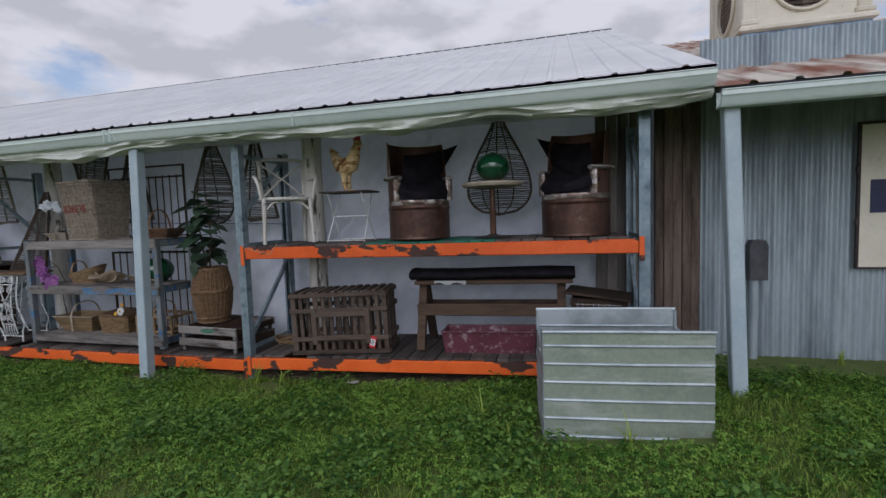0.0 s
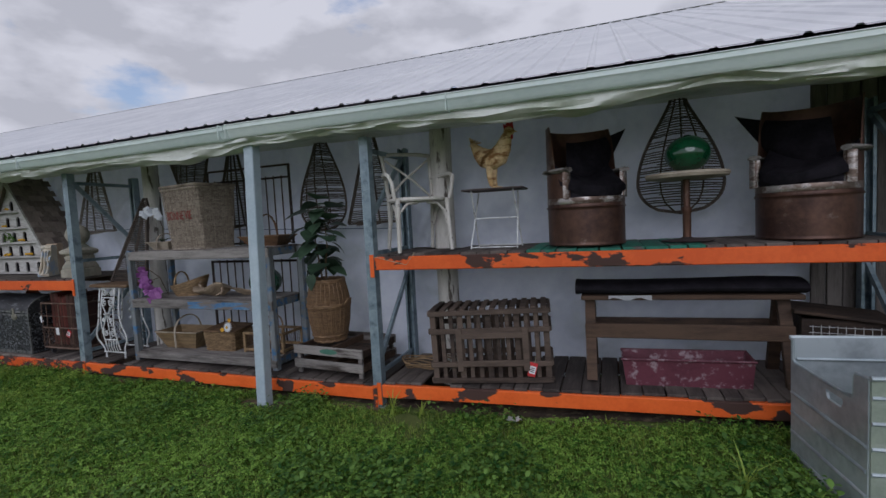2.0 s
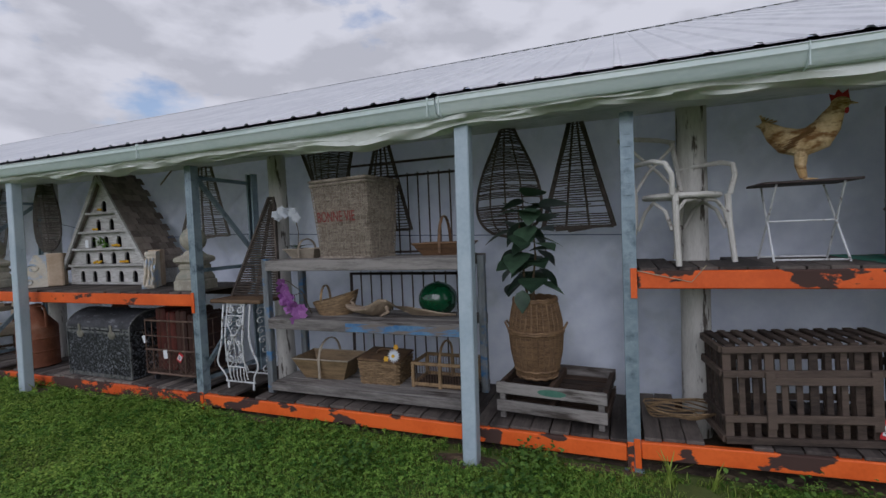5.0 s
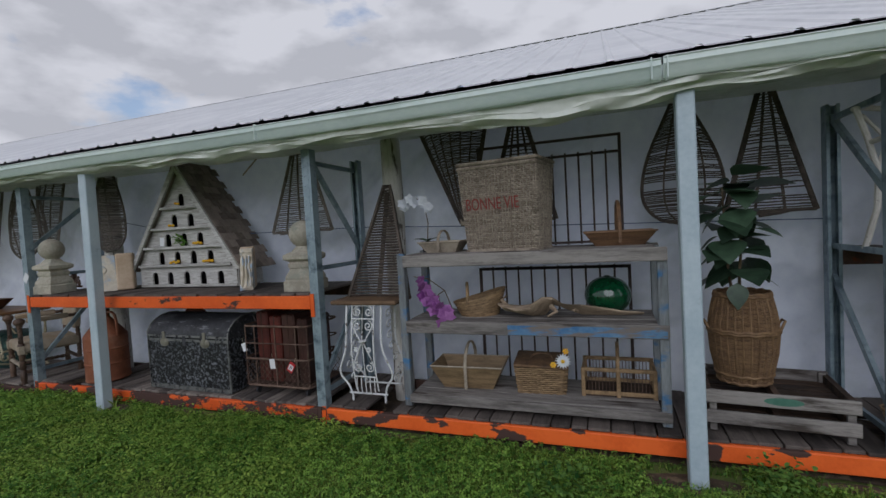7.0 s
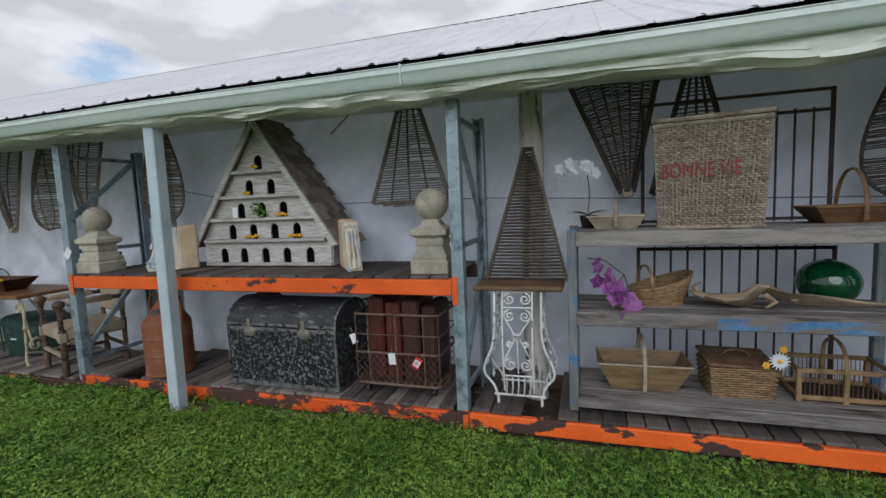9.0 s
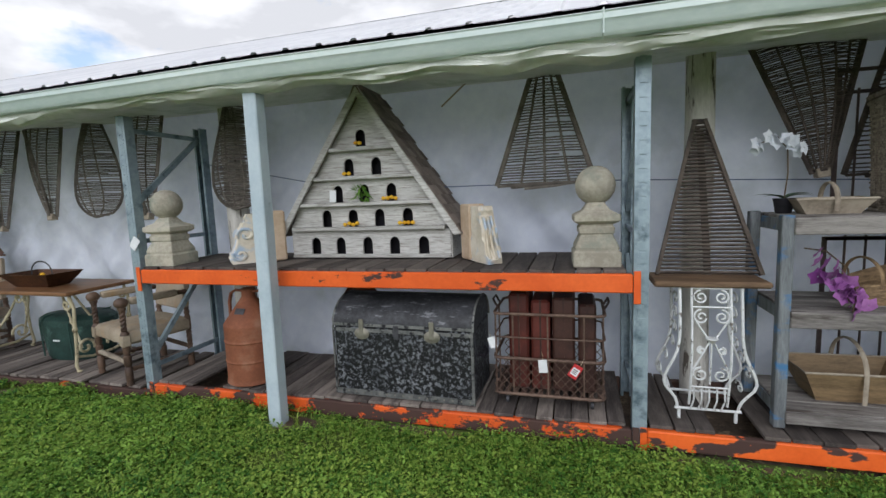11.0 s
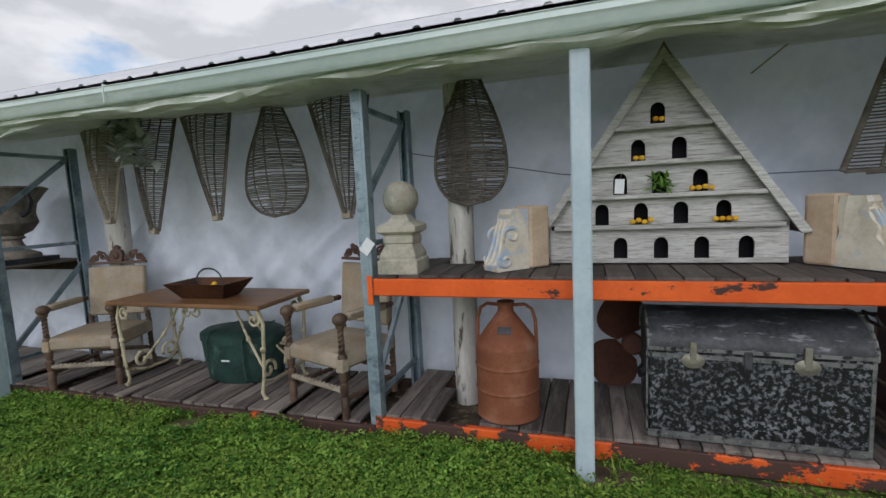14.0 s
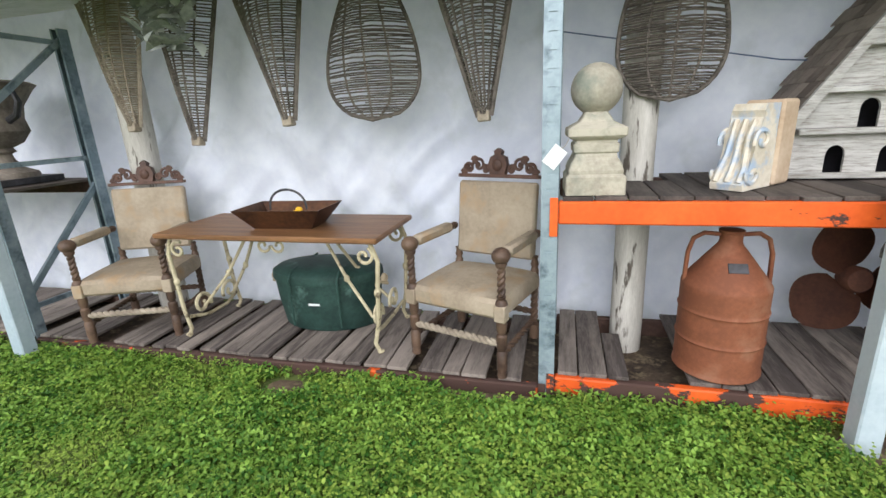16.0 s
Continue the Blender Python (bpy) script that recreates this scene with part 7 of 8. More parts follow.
# ---- bay with carved chairs and iron table ----
def carved_chair(x, y, z, rz, label):
    t = thing("carved_armchair", label, "chair", x, y, z, rz, "carved armchairs")
    W, D = 0.31, 0.29
    wt, hide, cv = M["wood_turned"], M["hide"], M["wood_carved"]
    b = mesh()
    box(b, -W + 0.005, W - 0.005, -D, D - 0.03, 0.34, 0.445, 0.02)
    for v in b.verts:
        if v.co.z > 0.42:
            v.co.z += 0.03 * (1 - (v.co.x / W) ** 2)
    bmesh.ops.subdivide_edges(b, edges=[e for e in b.edges if e.calc_length() > 0.3], cuts=6, use_grid_fill=True)
    for v in b.verts:
        if v.co.z > 0.43:
            v.co.z += 0.04 * (1 - (v.co.x / W) ** 2) * (1 - (v.co.y / D) ** 2)
    part("seat", b, hide, t, "worn cream leather seat")
    for s in (-1, 1):
        fx, fy = s * (W - 0.02), -D + 0.02
        b = mesh()
        lathe(b, [(0.028, 0), (0.03, 0.012), (0.024, 0.03), (0.03, 0.045), (0.03, 0.15), (0.022, 0.16), (0.03, 0.18), (0.03, 0.25), (0.02, 0.26), (0.028, 0.28), (0.03, 0.34)], 12, (fx, fy, 0))
        part("front_leg", b, wt, t)
        b = mesh()
        box(b, fx - 0.032, fx + 0.032, fy - 0.034, fy + 0.03, 0.335, 0.43, 0.006)
        part("leather_corner", b, hide, t)
        b = mesh()
        lathe(b, [(0.035, 0.43), (0.03, 0.45), (0.02, 0.46), (0.026, 0.475)], 12, (fx, fy, 0))
        twist(b, (fx, fy, 0.47), (fx, fy, 0.64), 0.021, 2.5)
        lathe(b, [(0.024, 0.635), (0.032, 0.65), (0.03, 0.665)], 12, (fx, fy, 0))
        part("twisted_arm_post", b, wt, t)
        b = mesh()
        ball(b, (fx, fy, 0.70), 0.05, 1, 1.05, 0.9, 16, 12)
        part("knob", b, wt, t, "round turned knob")
        b = mesh()
        box(b, fx - 0.032, fx + 0.032, fy + 0.06, D - 0.12, 0.675, 0.735, 0.014)
        part("arm_pad", b, hide, t, "cream leather arm pad")
        b = mesh()
        lathe(b, [(0.018, 0), (0.024, 0.02), (0.018, 0.04), (0.026, 0.06), (0.018, 0.085)], 10)
        bmesh.ops.transform(b, matrix=Matrix.Translation((fx, D - 0.12, 0.70)) @ pose(0, 0, 0, -90, 0, 0), verts=b.verts)
        part("arm_end", b, wt, t)
        bx, by = s * (W - 0.04), D - 0.04
        b = mesh()
        lathe(b, [(0.028, 0), (0.03, 0.03), (0.03, 0.1)], 10, (bx, by, 0))
        twist(b, (bx, by, 0.1), (bx, by, 0.34), 0.022, 3)
        lathe(b, [(0.026, 0.34), (0.026, 0.46), (0.018, 0.48), (0.026, 0.5), (0.018, 0.53), (0.024, 0.55)], 10, (bx, by, 0))
        part("back_leg", b, wt, t)
        b = mesh()
        twist(b, (fx, fy, 0.13), (bx, by, 0.13), 0.019, 5, 60)
        part("twisted_stretcher", b, wt, t)
    b = mesh()
    twist(b, (-W + 0.03, -D + 0.02, 0.20), (W - 0.03, -D + 0.02, 0.20), 0.021, 7, 80)
    part("twisted_stretcher", b, M["rattan"], t)
    b = mesh()
    twist(b, (-W + 0.05, D - 0.04, 0.18), (W - 0.05, D - 0.04, 0.18), 0.019, 6, 70)
    part("twisted_stretcher", b, wt, t)
    bk = pose(0, D - 0.04, 0.525, -7, 0, 0)
    b = mesh()
    box(b, -0.265, 0.265, -0.035, 0.03, 0.0, 0.47, 0.014, bk)
    part("backrest", b, hide, t, "worn cream leather back")
    b = mesh()
    box(b, -0.275, 0.275, -0.03, 0.025, 0.492, 0.515, 0.004, bk)
    part("crest_rail", b, cv, t, smooth=False)
    for s in (-1, 1):
        for cx, cz, r in ((0.21, 0.55, 0.035), (0.14, 0.57, 0.045), (0.245, 0.525, 0.02), (0.09, 0.545, 0.028), (0.17, 0.6, 0.022)):
            b = mesh()
            tube(b, [tuple(bk @ Vector(p)) for p in spiral(s * cx, cz, r, 0.008, 90 - 90 * s, 90 - 90 * s + s * 470, 16)], 0.0105, 6)
            ball(b, bk @ Vector((s * cx, 0, cz)), 0.013, 1, 1, 1, 8, 6)
            part("carved_scroll", b, cv, t)
    b = mesh()
    prism(b, [(-0.05, 0.51), (0.05, 0.51), (0.065, 0.57), (0.05, 0.62), (0.02, 0.635), (0.028, 0.655), (0, 0.675), (-0.028, 0.655), (-0.02, 0.635), (-0.05, 0.62), (-0.065, 0.57)], -0.025, 0.02, bk)
    ball(b, bk @ Vector((0, -0.025, 0.57)), 0.035, 1, 0.5, 1.1, 12, 8)
    part("carved_shield", b, cv, t, "carved central shield", False)
    return t


carved_chair(-10.92, 4.14, 0.125, -18, "carved twist-leg armchair with cream leather, by a post")
carved_chair(-13.42, 4.11, 0.11, 20, "carved twist-leg armchair with cream leather, by a pole")

t = thing("iron_table", "brown wood table on cream scrolled iron legs", "table", -12.22, 4.19, 0.125)
b = mesh()
box(b, -0.78, 0.78, -0.33, 0.33, 0.72, 0.755, 0.008)
part("tabletop", b, M["wood_table"], t, "polished brown wood top", False)
ci = M["creamiron"]
for s in (-1, 1):
    for k in (-1, 1):
        b = mesh()
        x, y = s * 0.70, k * 0.26
        tube(b, [(x + s * 0.02, y, 0.0), (x - s * 0.01, y, 0.06), (x + s * 0.02, y, 0.2), (x + s * 0.035, y, 0.42), (x + s * 0.05, y, 0.6), (x + s * 0.01, y, 0.71)], 0.014, 7)
        ball(b, (x + s * 0.03, y, 0.40), 0.022, 1, 1, 1.3, 8, 6)
        ball(b, (x + s * 0.02, y, 0.012), 0.02, 1.2, 1.2, 0.6, 8, 6)
        part("leg", b, ci, t)
        b = mesh()
        tube(b, [(px, y, pz) for px, _, pz in spiral(x - s * 0.035, 0.63, 0.06, 0.012, 60, 60 - s * 430, 18)], 0.011, 6)
        part("scroll", b, ci, t)
        b = mesh()
        tube(b, [(x - s * (0.03 + 0.0), py + y * 0.55, pz) for py, _, pz in spiral(0, 0.20, 0.085, 0.02, 200 if k > 0 else -20, (200 - 420) if k > 0 else 400, 20)], 0.013, 6)
        part("scroll", b, ci, t)
        b = mesh()
        tube(b, [(x - s * 0.06, y * 0.6, 0.19), (x - s * 0.25, y * 0.35, 0.42), (x - s * 0.42, y * 0.15, 0.70)], 0.011, 6)
        ball(b, (x - s * 0.25, y * 0.35, 0.42), 0.019, 1, 1, 1.4, 8, 6)
        part("brace", b, ci, t)
    b = mesh()
    tube(b, [(s * 0.70, -0.24, 0.14), (s * 0.68, -0.1, 0.10), (s * 0.68, 0.1, 0.10), (s * 0.70, 0.24, 0.14)], 0.013, 6)
    part("end_stretcher", b, ci, t)
for s in (-1, 1):
    b = mesh()
    tube(b, [(px, -0.2, pz) for px, _, pz in spiral(s * 0.055, 0.66, 0.05, 0.012, 90 + s * 90, 90 + s * 90 + s * 380, 14)], 0.009, 6)
    part("centre_scroll", b, ci, t)
b = mesh()
box(b, -0.2, 0.2, -0.21, -0.19, 0.70, 0.718)
part("apron_bar", b, ci, t, smooth=False)

t = thing("copper_trug", "flared dark metal trug with a thin arched handle", "basket", -12.16, 4.15, 0.882, 3)
b = mesh()
tray_shell(b, 0.40, 0.20, 0.60, 0.36, 0.13, 0.006)
part("tray", b, surf("dull_copper", rgb("3d2a22"), rgb("66452f"), 5, 0.45, 0.5, bump=0.1), t, smooth=False)
b = mesh()
arch_handle(b, 0.26, 0.13, 0.008, 0.105, "x")
part("handle", b, M["greymetal"], t)
for c in ((0.10, -0.10, 0.10), (0.14, -0.11, 0.09), (0.12, -0.08, 0.12)):
    b = mesh()
    ball(b, c, 0.022, 1.1, 0.9, 0.85, 8, 6)
    part("yellow_bloom", b, M["yellow"], t, "yellow artificial bloom")

t = thing("canvas_chest", "dark green oval canvas chest with rope handles", "chest", -12.05, 4.36, 0.125, 3)
b = mesh()
lathe(b, [(0.34, 0), (0.352, 0.012), (0.385, 0.20), (0.40, 0.36), (0.39, 0.365)], 40, sx=1.0, sy=0.62)
part("chest_body", b, M["chest"], t)
b = mesh()
lathe(b, [(0.408, 0.345), (0.412, 0.36), (0.408, 0.40), (0.36, 0.43), (0.2, 0.445), (0.01, 0.45)], 40, sx=1.0, sy=0.62)
part("lid", b, M["chest"], t)
for x in (-0.17, 0.18):
    b = mesh()
    tube(b, [(x, -0.245, 0.05), (x, -0.255, 0.38), (x, -0.20, 0.435), (x, 0.2, 0.44)], 0.008, 6)
    part("strap", b, M["chest"], t)
for s in (-1, 1):
    b = mesh()
    ball(b, (s * 0.42, 0, 0.33), 0.035, 0.8, 1, 1, 10, 8)
    tube(b, [(s * 0.40, -0.05, 0.32), (s * 0.44, 0.0, 0.29), (s * 0.40, 0.05, 0.32)], 0.013, 6)
    part("rope_handle", b, M["rope"], t, "knotted pale rope handle")
b = mesh()
box(b, -0.05, 0.03, -0.241, -0.237, 0.2, 0.215)
part("worn_label", b, M["paper"], t, "worn pale label", False)

# ---- urn on the last bay's upper deck ----
t = thing("stone_urn", "dark weathered stone urn with scrolled handles", "urn", -14.70, 4.22, 1.165)
t.scale = (0.85, 0.85, 0.95)
b = mesh()
lathe(b, [(0.30, 0), (0.30, 0.05)], 4, square=True)
part("plinth", b, M["greymetal"], t, smooth=False)
b = mesh()
lathe(b, [(0.26, 0.05), (0.25, 0.09), (0.15, 0.13), (0.10, 0.2), (0.09, 0.24), (0.13, 0.26), (0.11, 0.29), (0.2, 0.33), (0.27, 0.42), (0.25, 0.52), (0.27, 0.62), (0.36, 0.74), (0.40, 0.78), (0.36, 0.80), (0.3, 0.78)], 28)
part("bowl", b, surf("dark_stone", rgb("686058"), rgb("988e82"), 6, 0.9, bump=0.6), t)
for s in (-1, 1):
    b = mesh()
    tube(b, [(s * 0.24, 0, 0.5), (s * 0.36, 0, 0.54), (s * 0.42, 0, 0.64), (s * 0.38, 0, 0.72), (s * 0.33, 0, 0.70)], 0.03, 8, taper=0.02)
    part("handle", b, M["greymetal"], t)

stick = mesh()
bar(stick, (-8.14, 4.55, 2.29), (-7.90, 4.55, 2.48), 0.012, 0.010)
tagged(link_mesh("batten", stick, M["rattan"], None, "", False), "thin pale batten tucked under the tarpaulin", "batten", "", "structure")

# ---- litter ----
b = mesh()
sheet(b, lambda u, v: (0.10 * (u - 0.5) + 0.01 * math.sin(9 * v), 0.07 * (v - 0.5) + 0.008 * math.sin(8 * u), 0.012 + 0.02 * abs(noise.noise((u * 4, v * 4, 3)))), 10, 8)
bmesh.ops.solidify(b, geom=b.faces[:], thickness=0.0015)
t = thing("plastic_scrap", "crumpled scrap of clear white plastic in the grass", "litter", -1.85, 3.655, ground_z(-1.85, 3.655) + 0.045, 25)
part("film", b, M["paper"], t)

# ---- cords and pipe ----
def cord(pts, label, mat="cord", r=0.004):
    b = mesh()
    tube(b, pts, r, 5)
    return tagged(link_mesh("cord", b, M[mat], None, "", True), label, "cord", "", "structure")


cord([(-10.49, 4.60, 1.98), (-9.3, 4.62, 1.74), (-8.6, 4.62, 1.67), (-6.78, 4.60, 1.66), (-5.0, 4.62, 1.58), (-3.04, 4.60, 1.52)], "thin blue cord strung along the back wall")
cord([(-3.0, 3.76, 1.31), (-2.7, 3.75, 1.24), (-2.62, 3.755, 1.34)], "loose pale string over a rack beam", "rope", 0.003)
b = mesh()
tube(b, [(-8.10, 3.63, 2.345), (-8.35, 3.66, 2.375), (-8.8, 3.72, 2.42)], 0.03, 12)
tagged(link_mesh("pipe", b, M["pvc"], None, "", True), "white plastic pipe tucked under the tarpaulin", "pipe", "", "structure")


# ---- neighbouring building's fittings ----
t = thing("wall_hatch", "cream painted wall panel with a navy square", "panel", 2.78, 4.53, 1.01)
b = mesh()
box(b, -0.43, 0.43, -0.02, 0.0, 0, 1.17, 0.004)
part("panel_board", b, M["cream"], t, smooth=False)
b = mesh()
for x0, x1, z0, z1 in ((-0.45, -0.43, -0.01, 1.19), (0.43, 0.45, -0.01, 1.19), (-0.43, 0.43, -0.01, 0.004), (-0.43, 0.43, 1.166, 1.19)):
    box(b, x0, x1, -0.026, 0.0, z0, z1)
part("dark_edge", b, M["ironbar"], t, "dark rusted edging", False)
b = mesh()
box(b, -0.36, 0.36, -0.024, -0.021, 0.45, 0.72)
part("navy_field", b, M["navy"], t, "navy blue field", False)
for z in (0.35, 0.78):
    b = mesh()
    box(b, -0.462, -0.44, -0.035, -0.01, z, z + 0.05, 0.003)
    part("hinge", b, M["ironbar"], t, smooth=False)
t = thing("meter_box", "grey metal meter box on a wall conduit", "meter box", 1.61, 4.49, 0.91)
b = mesh()
prism(b, [(-0.07, 0), (0.07, 0), (0.07, 0.30), (0.045, 0.345), (-0.045, 0.345), (-0.07, 0.30)], -0.05, 0.05)
part("case", b, M["greymetal"], t, smooth=False)
b = mesh()
rod(b, (-0.02, 0, -0.80), (-0.02, 0, 0.0), 0.035, n=12)
part("conduit", b, M["corr"], t)

t = thing("cupola", "cream wooden roof cupola with round louvred openings", "cupola", 2.50, 6.40, 2.98, 0, "", "structure")
w = 0.57
b = mesh()
lathe(b, [(w + 0.07, 0.0), (w + 0.06, 0.24), (w + 0.02, 0.44)], 4, square=True)
part("flashing", b, M["flash"], t, "blue-grey lead flashing", False)
b = mesh()
lathe(b, [(w + 0.03, 0.44), (w + 0.06, 0.46), (w + 0.06, 0.49), (w + 0.03, 0.52)], 4, square=True)
part("sill", b, M["cream"], t, smooth=False)


def round_panel(b, r, cz, h, half_w, y0, y1):
    """A wall face with a round opening."""
    n = 32
    ins, outs = [], []
    for i in range(n):
        a = 2 * math.pi * (i + 0.5) / n
        c, s = math.cos(a), math.sin(a)
        k = min(half_w / abs(c) if abs(c) > 1e-6 else 9, (h / 2) / abs(s) if abs(s) > 1e-6 else 9)
        ins.append((r * c, cz + r * s))
        outs.append((k * c, cz + k * s))
    va = [[b.verts.new((x, y, z)) for x, z in p] for p in (outs, ins) for y in (y0,)]
    vb = [[b.verts.new((x, y1, z)) for x, z in p] for p in (outs, ins)]
    for i in range(n):
        j = (i + 1) % n
        b.faces.new((va[0][i], va[0][j], va[1][j], va[1][i]))
        b.faces.new((vb[0][i], vb[0][j], vb[1][j], vb[1][i]))
        b.faces.new((va[1][i], va[1][j], vb[1][j], vb[1][i]))
        b.faces.new((va[0][i], va[0][j], vb[0][j], vb[0][i]))
    return b


for k in range(4):
    b = mesh()
    round_panel(b, 0.28, 0.92, 0.8, w - 0.1, -w, -w + 0.05)
    bmesh.ops.transform(b, matrix=pose(0, 0, 0, 0, 0, 90 * k), verts=b.verts)
    part("wall_panel", b, M["cream"], t, smooth=False)
    b = mesh()
    pts = [(0.295 * math.cos(a), -w - 0.015, 0.92 + 0.295 * math.sin(a)) for a in [2 * math.pi * i / 32 for i in range(32)]]
    tube(b, pts, 0.022, 6, True)
    bmesh.ops.transform(b, matrix=pose(0, 0, 0, 0, 0, 90 * k), verts=b.verts)
    part("round_moulding", b, M["cream"], t)
    b = mesh()
    for i in range(11):
        z = 0.66 + 0.052 * i
        hw = math.sqrt(max(0.0, 0.28 ** 2 - (z - 0.92) ** 2))
        if hw > 0.05:
            box(b, -hw, hw, -w + 0.02, -w + 0.04, z - 0.02, z + 0.02)
    bmesh.ops.transform(b, matrix=pose(0, 0, 0, 0, 0, 90 * k), verts=b.verts)
    part("louvres", b, M["darkwood"], t, "dark red-brown louvres", False)
    b = mesh()
    box(b, -w - 0.02, -w + 0.11, -w - 0.02, -w + 0.11, 0.52, 1.34, 0.012)
    box(b, -w - 0.04, -w + 0.13, -w - 0.04, -w + 0.13, 0.52, 0.58, 0.012)
    bmesh.ops.transform(b, matrix=pose(0, 0, 0, 0, 0, 90 * k), verts=b.verts)
    part("corner_pilaster", b, M["cream"], t, smooth=False)
b = mesh()
lathe(b, [(w + 0.06, 1.34), (w + 0.11, 1.39), (w + 0.06, 1.42), (0.08, 1.95), (0.02, 1.97)], 4, square=True)
part("cap_roof", b, M["flash"], t, smooth=False)


# ---- lawn: grass blades and clover, uncountable ----
BARE = [(-4.1, 3.6, 0.34, 0.13), (-3.25, 3.74, 0.3, 0.07), (-1.3, 3.74, 0.5, 0.06), (-9.05, 3.62, 0.25, 0.12), (-8.2, 3.72, 0.5, 0.07), (-12.0, 3.62, 0.16, 0.12), (-10.75, 3.72, 0.35, 0.06), (-6.3, 3.74, 0.5, 0.05)]


def scatter(name, n, kind, mat, label, seed, hmin, hmax, span=(-16.5, -6.5), big=1.0):
    """Small leaves over the lawn, denser along the walked strip."""
    rs = np.random.RandomState(seed)
    x = rs.uniform(-16.5, 4.5, n)
    y = 4.1 - 6.4 * rs.beta(1.15, 2.7, n)
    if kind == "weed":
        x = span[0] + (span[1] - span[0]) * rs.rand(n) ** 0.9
    keep = ~((y > 3.75) & (x < 0.75)) & ~((x > -0.2) & (x < 0.83) & (y > 2.72) & (y < 3.6))
    for px, py, rx, ry in BARE:
        keep &= ((x - px) / rx) ** 2 + ((y - py) / ry) ** 2 > rs.uniform(0.55, 1.5, n)
    x, y = x[keep], y[keep]
    clump = np.array([noise.noise((a * 1.3, b * 1.3, seed)) + 0.6 * noise.noise((a * 4, b * 4, seed + 3)) for a, b in zip(x, y)])
    if kind == "clover":
        ok = clump + 0.35 * np.clip((x + 6) / 8, -1, 1) * 0 > -0.18 - 0.5 * rs.rand(len(x))
    elif big > 1.0:
        ok = clump > 0.02 + 0.3 * rs.rand(len(x))
    else:
        ok = clump > -0.95
    x, y, clump = x[ok], y[ok], clump[ok]
    m = len(x)
    z = np.array([ground_z(a, b) for a, b in zip(x, y)])
    near = np.clip((y - 3.2) / 0.8, 0, 1)
    h = rs.uniform(hmin, hmax, m) * (0.75 + 0.6 * np.clip(clump + 0.4, 0, 1)) * (1 + 0.6 * near * (rs.rand(m) < 0.5))
    az = rs.uniform(0, 2 * np.pi, m)
    if kind == "blade":
        lean = rs.uniform(0.1, 0.9, m) * h
        w = rs.uniform(0.0016, 0.0034, m)
        dx, dy = np.cos(az), np.sin(az)
        v = np.zeros((m, 5, 3))
        for i, (f, ww) in enumerate(((0, 1), (0, -1), (0.55, -0.8), (0.55, 0.8), (1.0, 0))):
            v[:, i, 0] = x + dx * lean * f * f - dy * w * ww
            v[:, i, 1] = y + dy * lean * f * f + dx * w * ww
            v[:, i, 2] = z + h * f * (1 - 0.15 * f) - 0.005
        base = (np.arange(m) * 5)[:, None]
        tri = np.concatenate([base + np.array([0, 1, 2]), base + np.array([0, 2, 3]), base + np.array([3, 2, 4])], 1).reshape(-1, 3)
    elif kind == "weed":
        l = rs.uniform(0.010, 0.027, m) * big
        up = rs.uniform(-0.25, 0.75, m)
        dx, dy = np.cos(az), np.sin(az)
        v = np.zeros((m, 6, 3))
        for i, (f, ww, dz) in enumerate(((0.0, 0.0, 0.0), (0.35, -0.32, 0.10), (0.35, 0.32, 0.10), (0.7, -0.27, 0.08), (0.7, 0.27, 0.08), (1.0, 0.0, -0.12))):
            v[:, i, 0] = x + dx * l * f - dy * l * ww
            v[:, i, 1] = y + dy * l * f + dx * l * ww
            v[:, i, 2] = z + h + l * (up * f + dz)
        base = (np.arange(m) * 6)[:, None]
        tri = np.concatenate([base + np.array(q) for q in ((0, 1, 2), (1, 3, 2), (2, 3, 4), (3, 5, 4))], 1).reshape(-1, 3)
    else:
        s = rs.uniform(0.006, 0.021, m) * (1 + 0.45 * np.clip((-7.5 - x) / 3, 0, 1))
        tilt = rs.uniform(-0.5, 0.5, (m, 2))
        v = np.zeros((m, 10, 3))
        v[:, 0] = np.stack([x, y, z + h], 1)
        for k in range(3):
            for j, (rr_, da) in enumerate(((0.95, -0.5), (1.15, 0.0), (0.95, 0.5))):
                a = az + 2 * np.pi * k / 3 + da
                px, py = np.cos(a) * s * rr_, np.sin(a) * s * rr_
                i = 1 + 3 * k + j
                v[:, i, 0], v[:, i, 1] = x + px, y + py
                v[:, i, 2] = z + h + px * tilt[:, 0] + py * tilt[:, 1] + s * 0.25 * (1 - 2 * (j == 1))
        base = (np.arange(m) * 10)[:, None]
        tri = np.concatenate([base + np.array([0, 1 + 3 * k + j, 2 + 3 * k + j]) for k in range(3) for j in range(2)], 1).reshape(-1, 3)
    me = bpy.data.meshes.new(name)
    vv = v.reshape(-1, 3)
    me.vertices.add(len(vv))
    me.vertices.foreach_set("co", vv.ravel())
    me.loops.add(len(tri) * 3)
    me.loops.foreach_set("vertex_index", tri.ravel().astype(np.int32))
    me.polygons.add(len(tri))
    me.polygons.foreach_set("loop_start", np.arange(0, len(tri) * 3, 3, dtype=np.int32))
    me.update()
    me.validate()
    me.materials.append(mat)
    return tagged(new(name, me), label, name.replace("_", " "), "", "stuff")


scatter("grass", 340000, "blade", M["blade"], "short green lawn grass with longer tufts", 3, 0.022, 0.07)
scatter("clover", 230000, "clover", M["clover"], "low green clover leaves mixed into the lawn", 5, 0.008, 0.055)

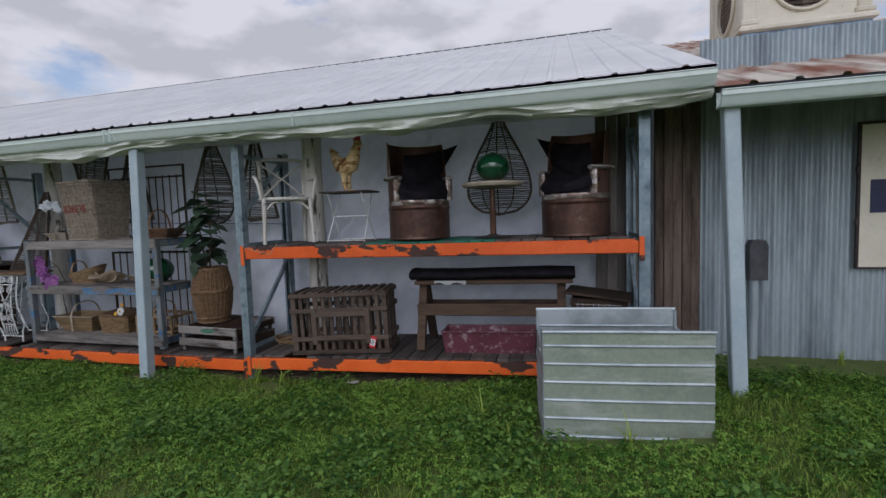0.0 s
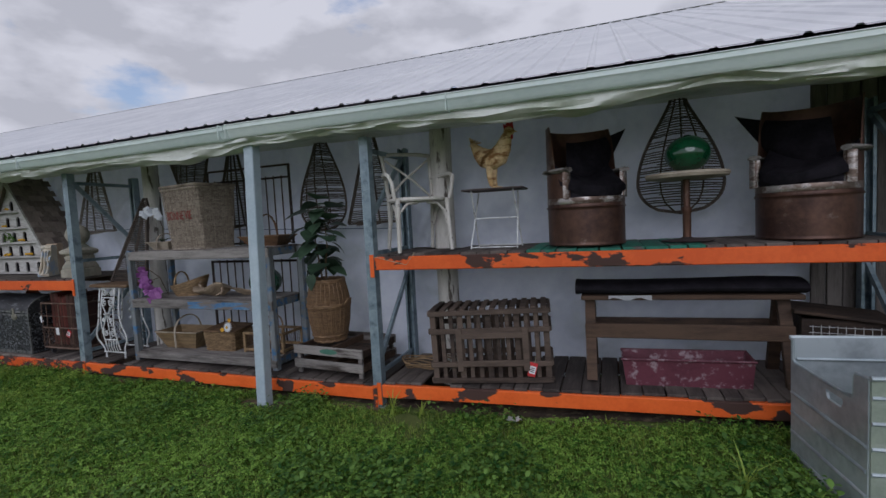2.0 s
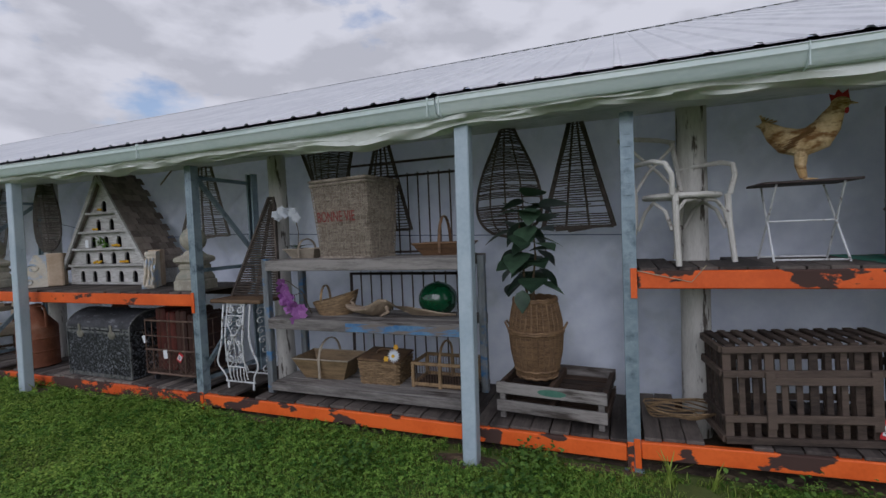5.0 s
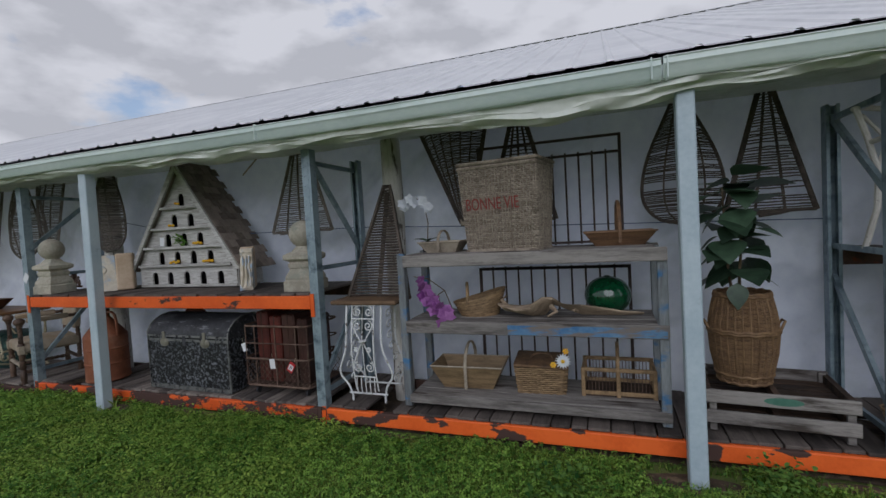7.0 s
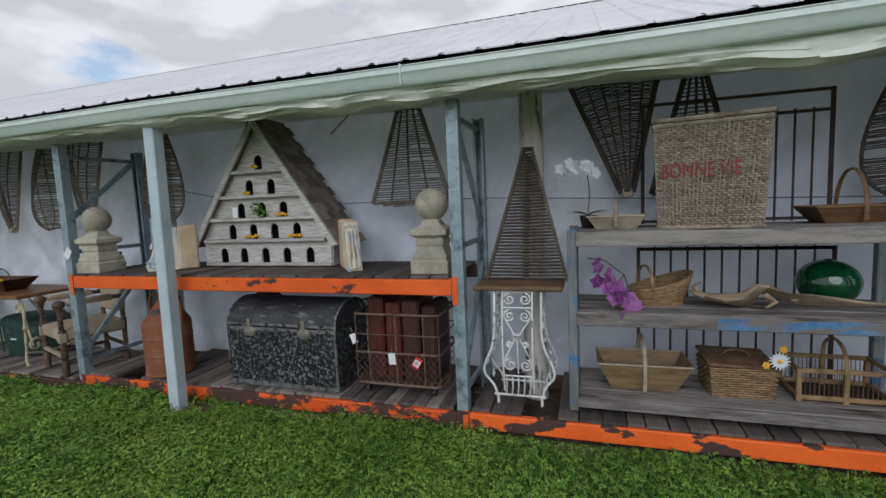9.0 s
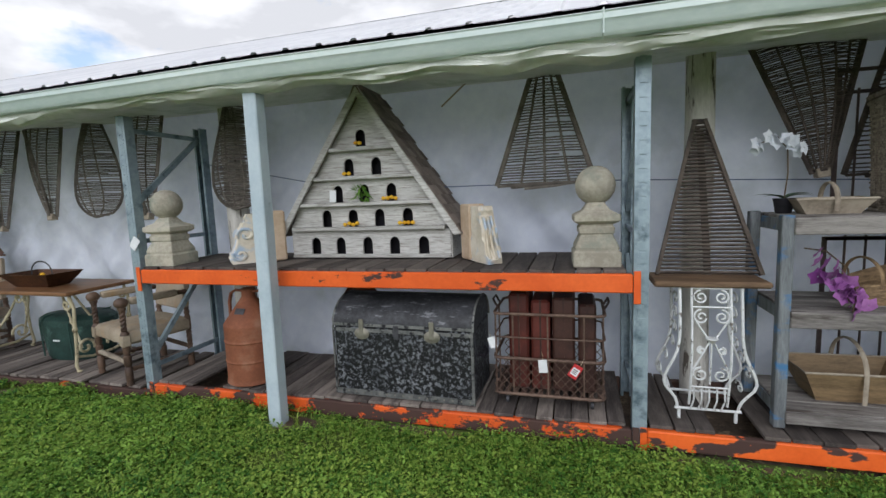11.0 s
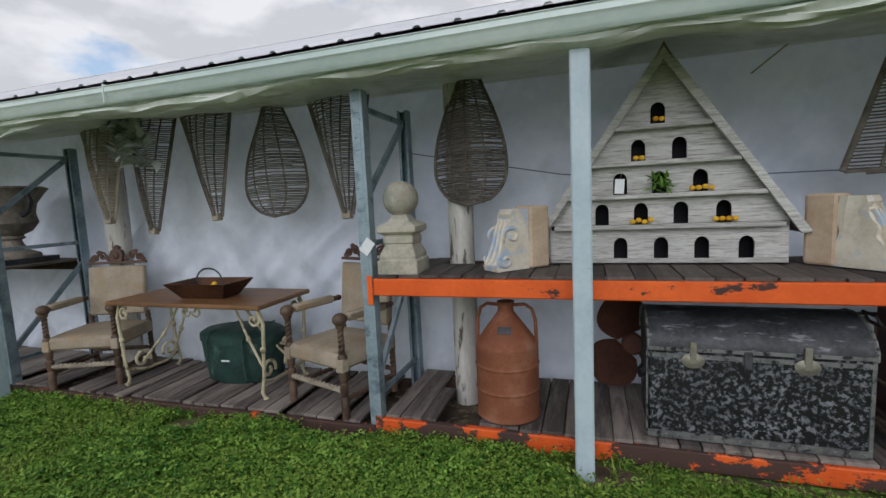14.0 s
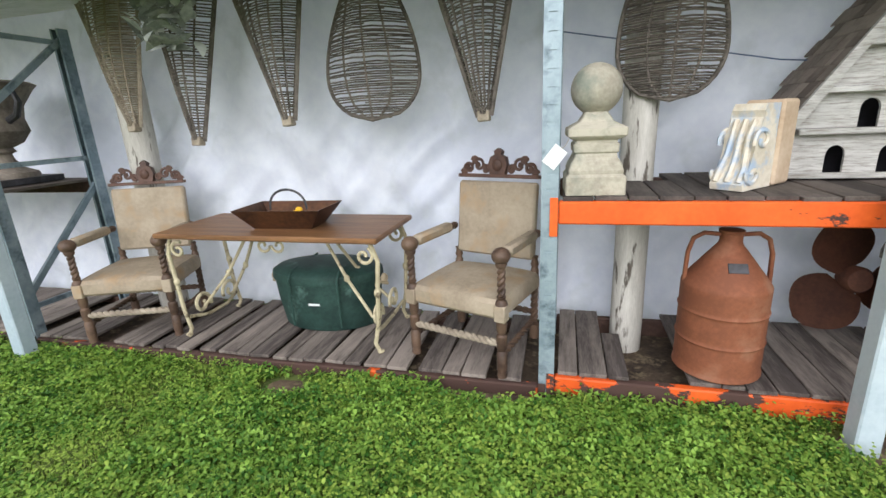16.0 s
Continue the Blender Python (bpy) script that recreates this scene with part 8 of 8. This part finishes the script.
# left-end weeds; their pale colour also lifts the lawn's brightness there
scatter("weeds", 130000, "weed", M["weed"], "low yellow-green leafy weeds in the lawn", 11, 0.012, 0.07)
scatter("broadleaf_weeds", 42000, "weed", M["broadleaf"], "taller dark green broadleaf weeds by the racks", 17, 0.03, 0.10, (-5.0, 1.6), 1.7)


def weed_tuft(x, y, n, h, seed):
    rg = random.Random(seed)
    t = thing("grass_tuft", "tall tuft of coarse green grass at the rack foot", "grass tuft", x, y, ground_z(x, y) - 0.01, 0, "grass tufts")
    for k in range(n):
        b = mesh()
        a, l = rg.uniform(0, 6.28), rg.uniform(0.5, 1.0) * h
        out = rg.uniform(0.2, 0.7) * l
        pts = [(0.03 * math.cos(a * 3), 0.03 * math.sin(a * 3), 0), (math.cos(a) * out * 0.3, math.sin(a) * out * 0.3, l * 0.6), (math.cos(a) * out, math.sin(a) * out, l * 0.9)]
        w = rg.uniform(0.003, 0.006)
        vs = [[b.verts.new((p[0] - math.sin(a) * w * q * s, p[1] + math.cos(a) * w * q * s, p[2])) for s in (-1, 1)] for p, q in zip(pts, (1, 0.9, 0.15))]
        for c, d in zip(vs, vs[1:]):
            b.faces.new((c[0], c[1], d[1], d[0]))
        part("blade", b, M["blade"], t)
    return t


for i, (x, y, n, h) in enumerate(((-2.85, 3.66, 16, 0.26), (-2.6, 3.68, 12, 0.2), (-0.55, 2.95, 14, 0.32), (-0.35, 2.75, 10, 0.22), (0.35, 2.68, 12, 0.26), (-9.0, 3.6, 12, 0.14), (-3.6, 3.66, 10, 0.14), (-1.2, 3.66, 12, 0.16), (-6.6, 3.68, 10, 0.13), (-10.3, 3.68, 10, 0.12), (1.4, 4.35, 12, 0.2), (2.2, 4.4, 14, 0.18))):
    weed_tuft(x, y, n, h, 30 + i)

for px, py, rx, ry in BARE:
    b = mesh()
    def soil_f(u, v):
        a, r = 2 * math.pi * u, v
        x, y = px + rx * 1.15 * r * math.cos(a) * (1 + 0.2 * noise.noise((a, px, 1))), py + ry * 1.2 * r * math.sin(a)
        return (x, y, ground_z(x, y) + 0.012 * (1 - r * r * 2.0) + 0.005 * noise.noise((x * 20, y * 20, 3)))
    sheet(b, soil_f, 28, 6)
    bmesh.ops.remove_doubles(b, verts=b.verts, dist=0.0005)
    setting("bare_earth", b, M["soil_bare"], "trodden bare earth patch at the lawn edge", "ground", True)
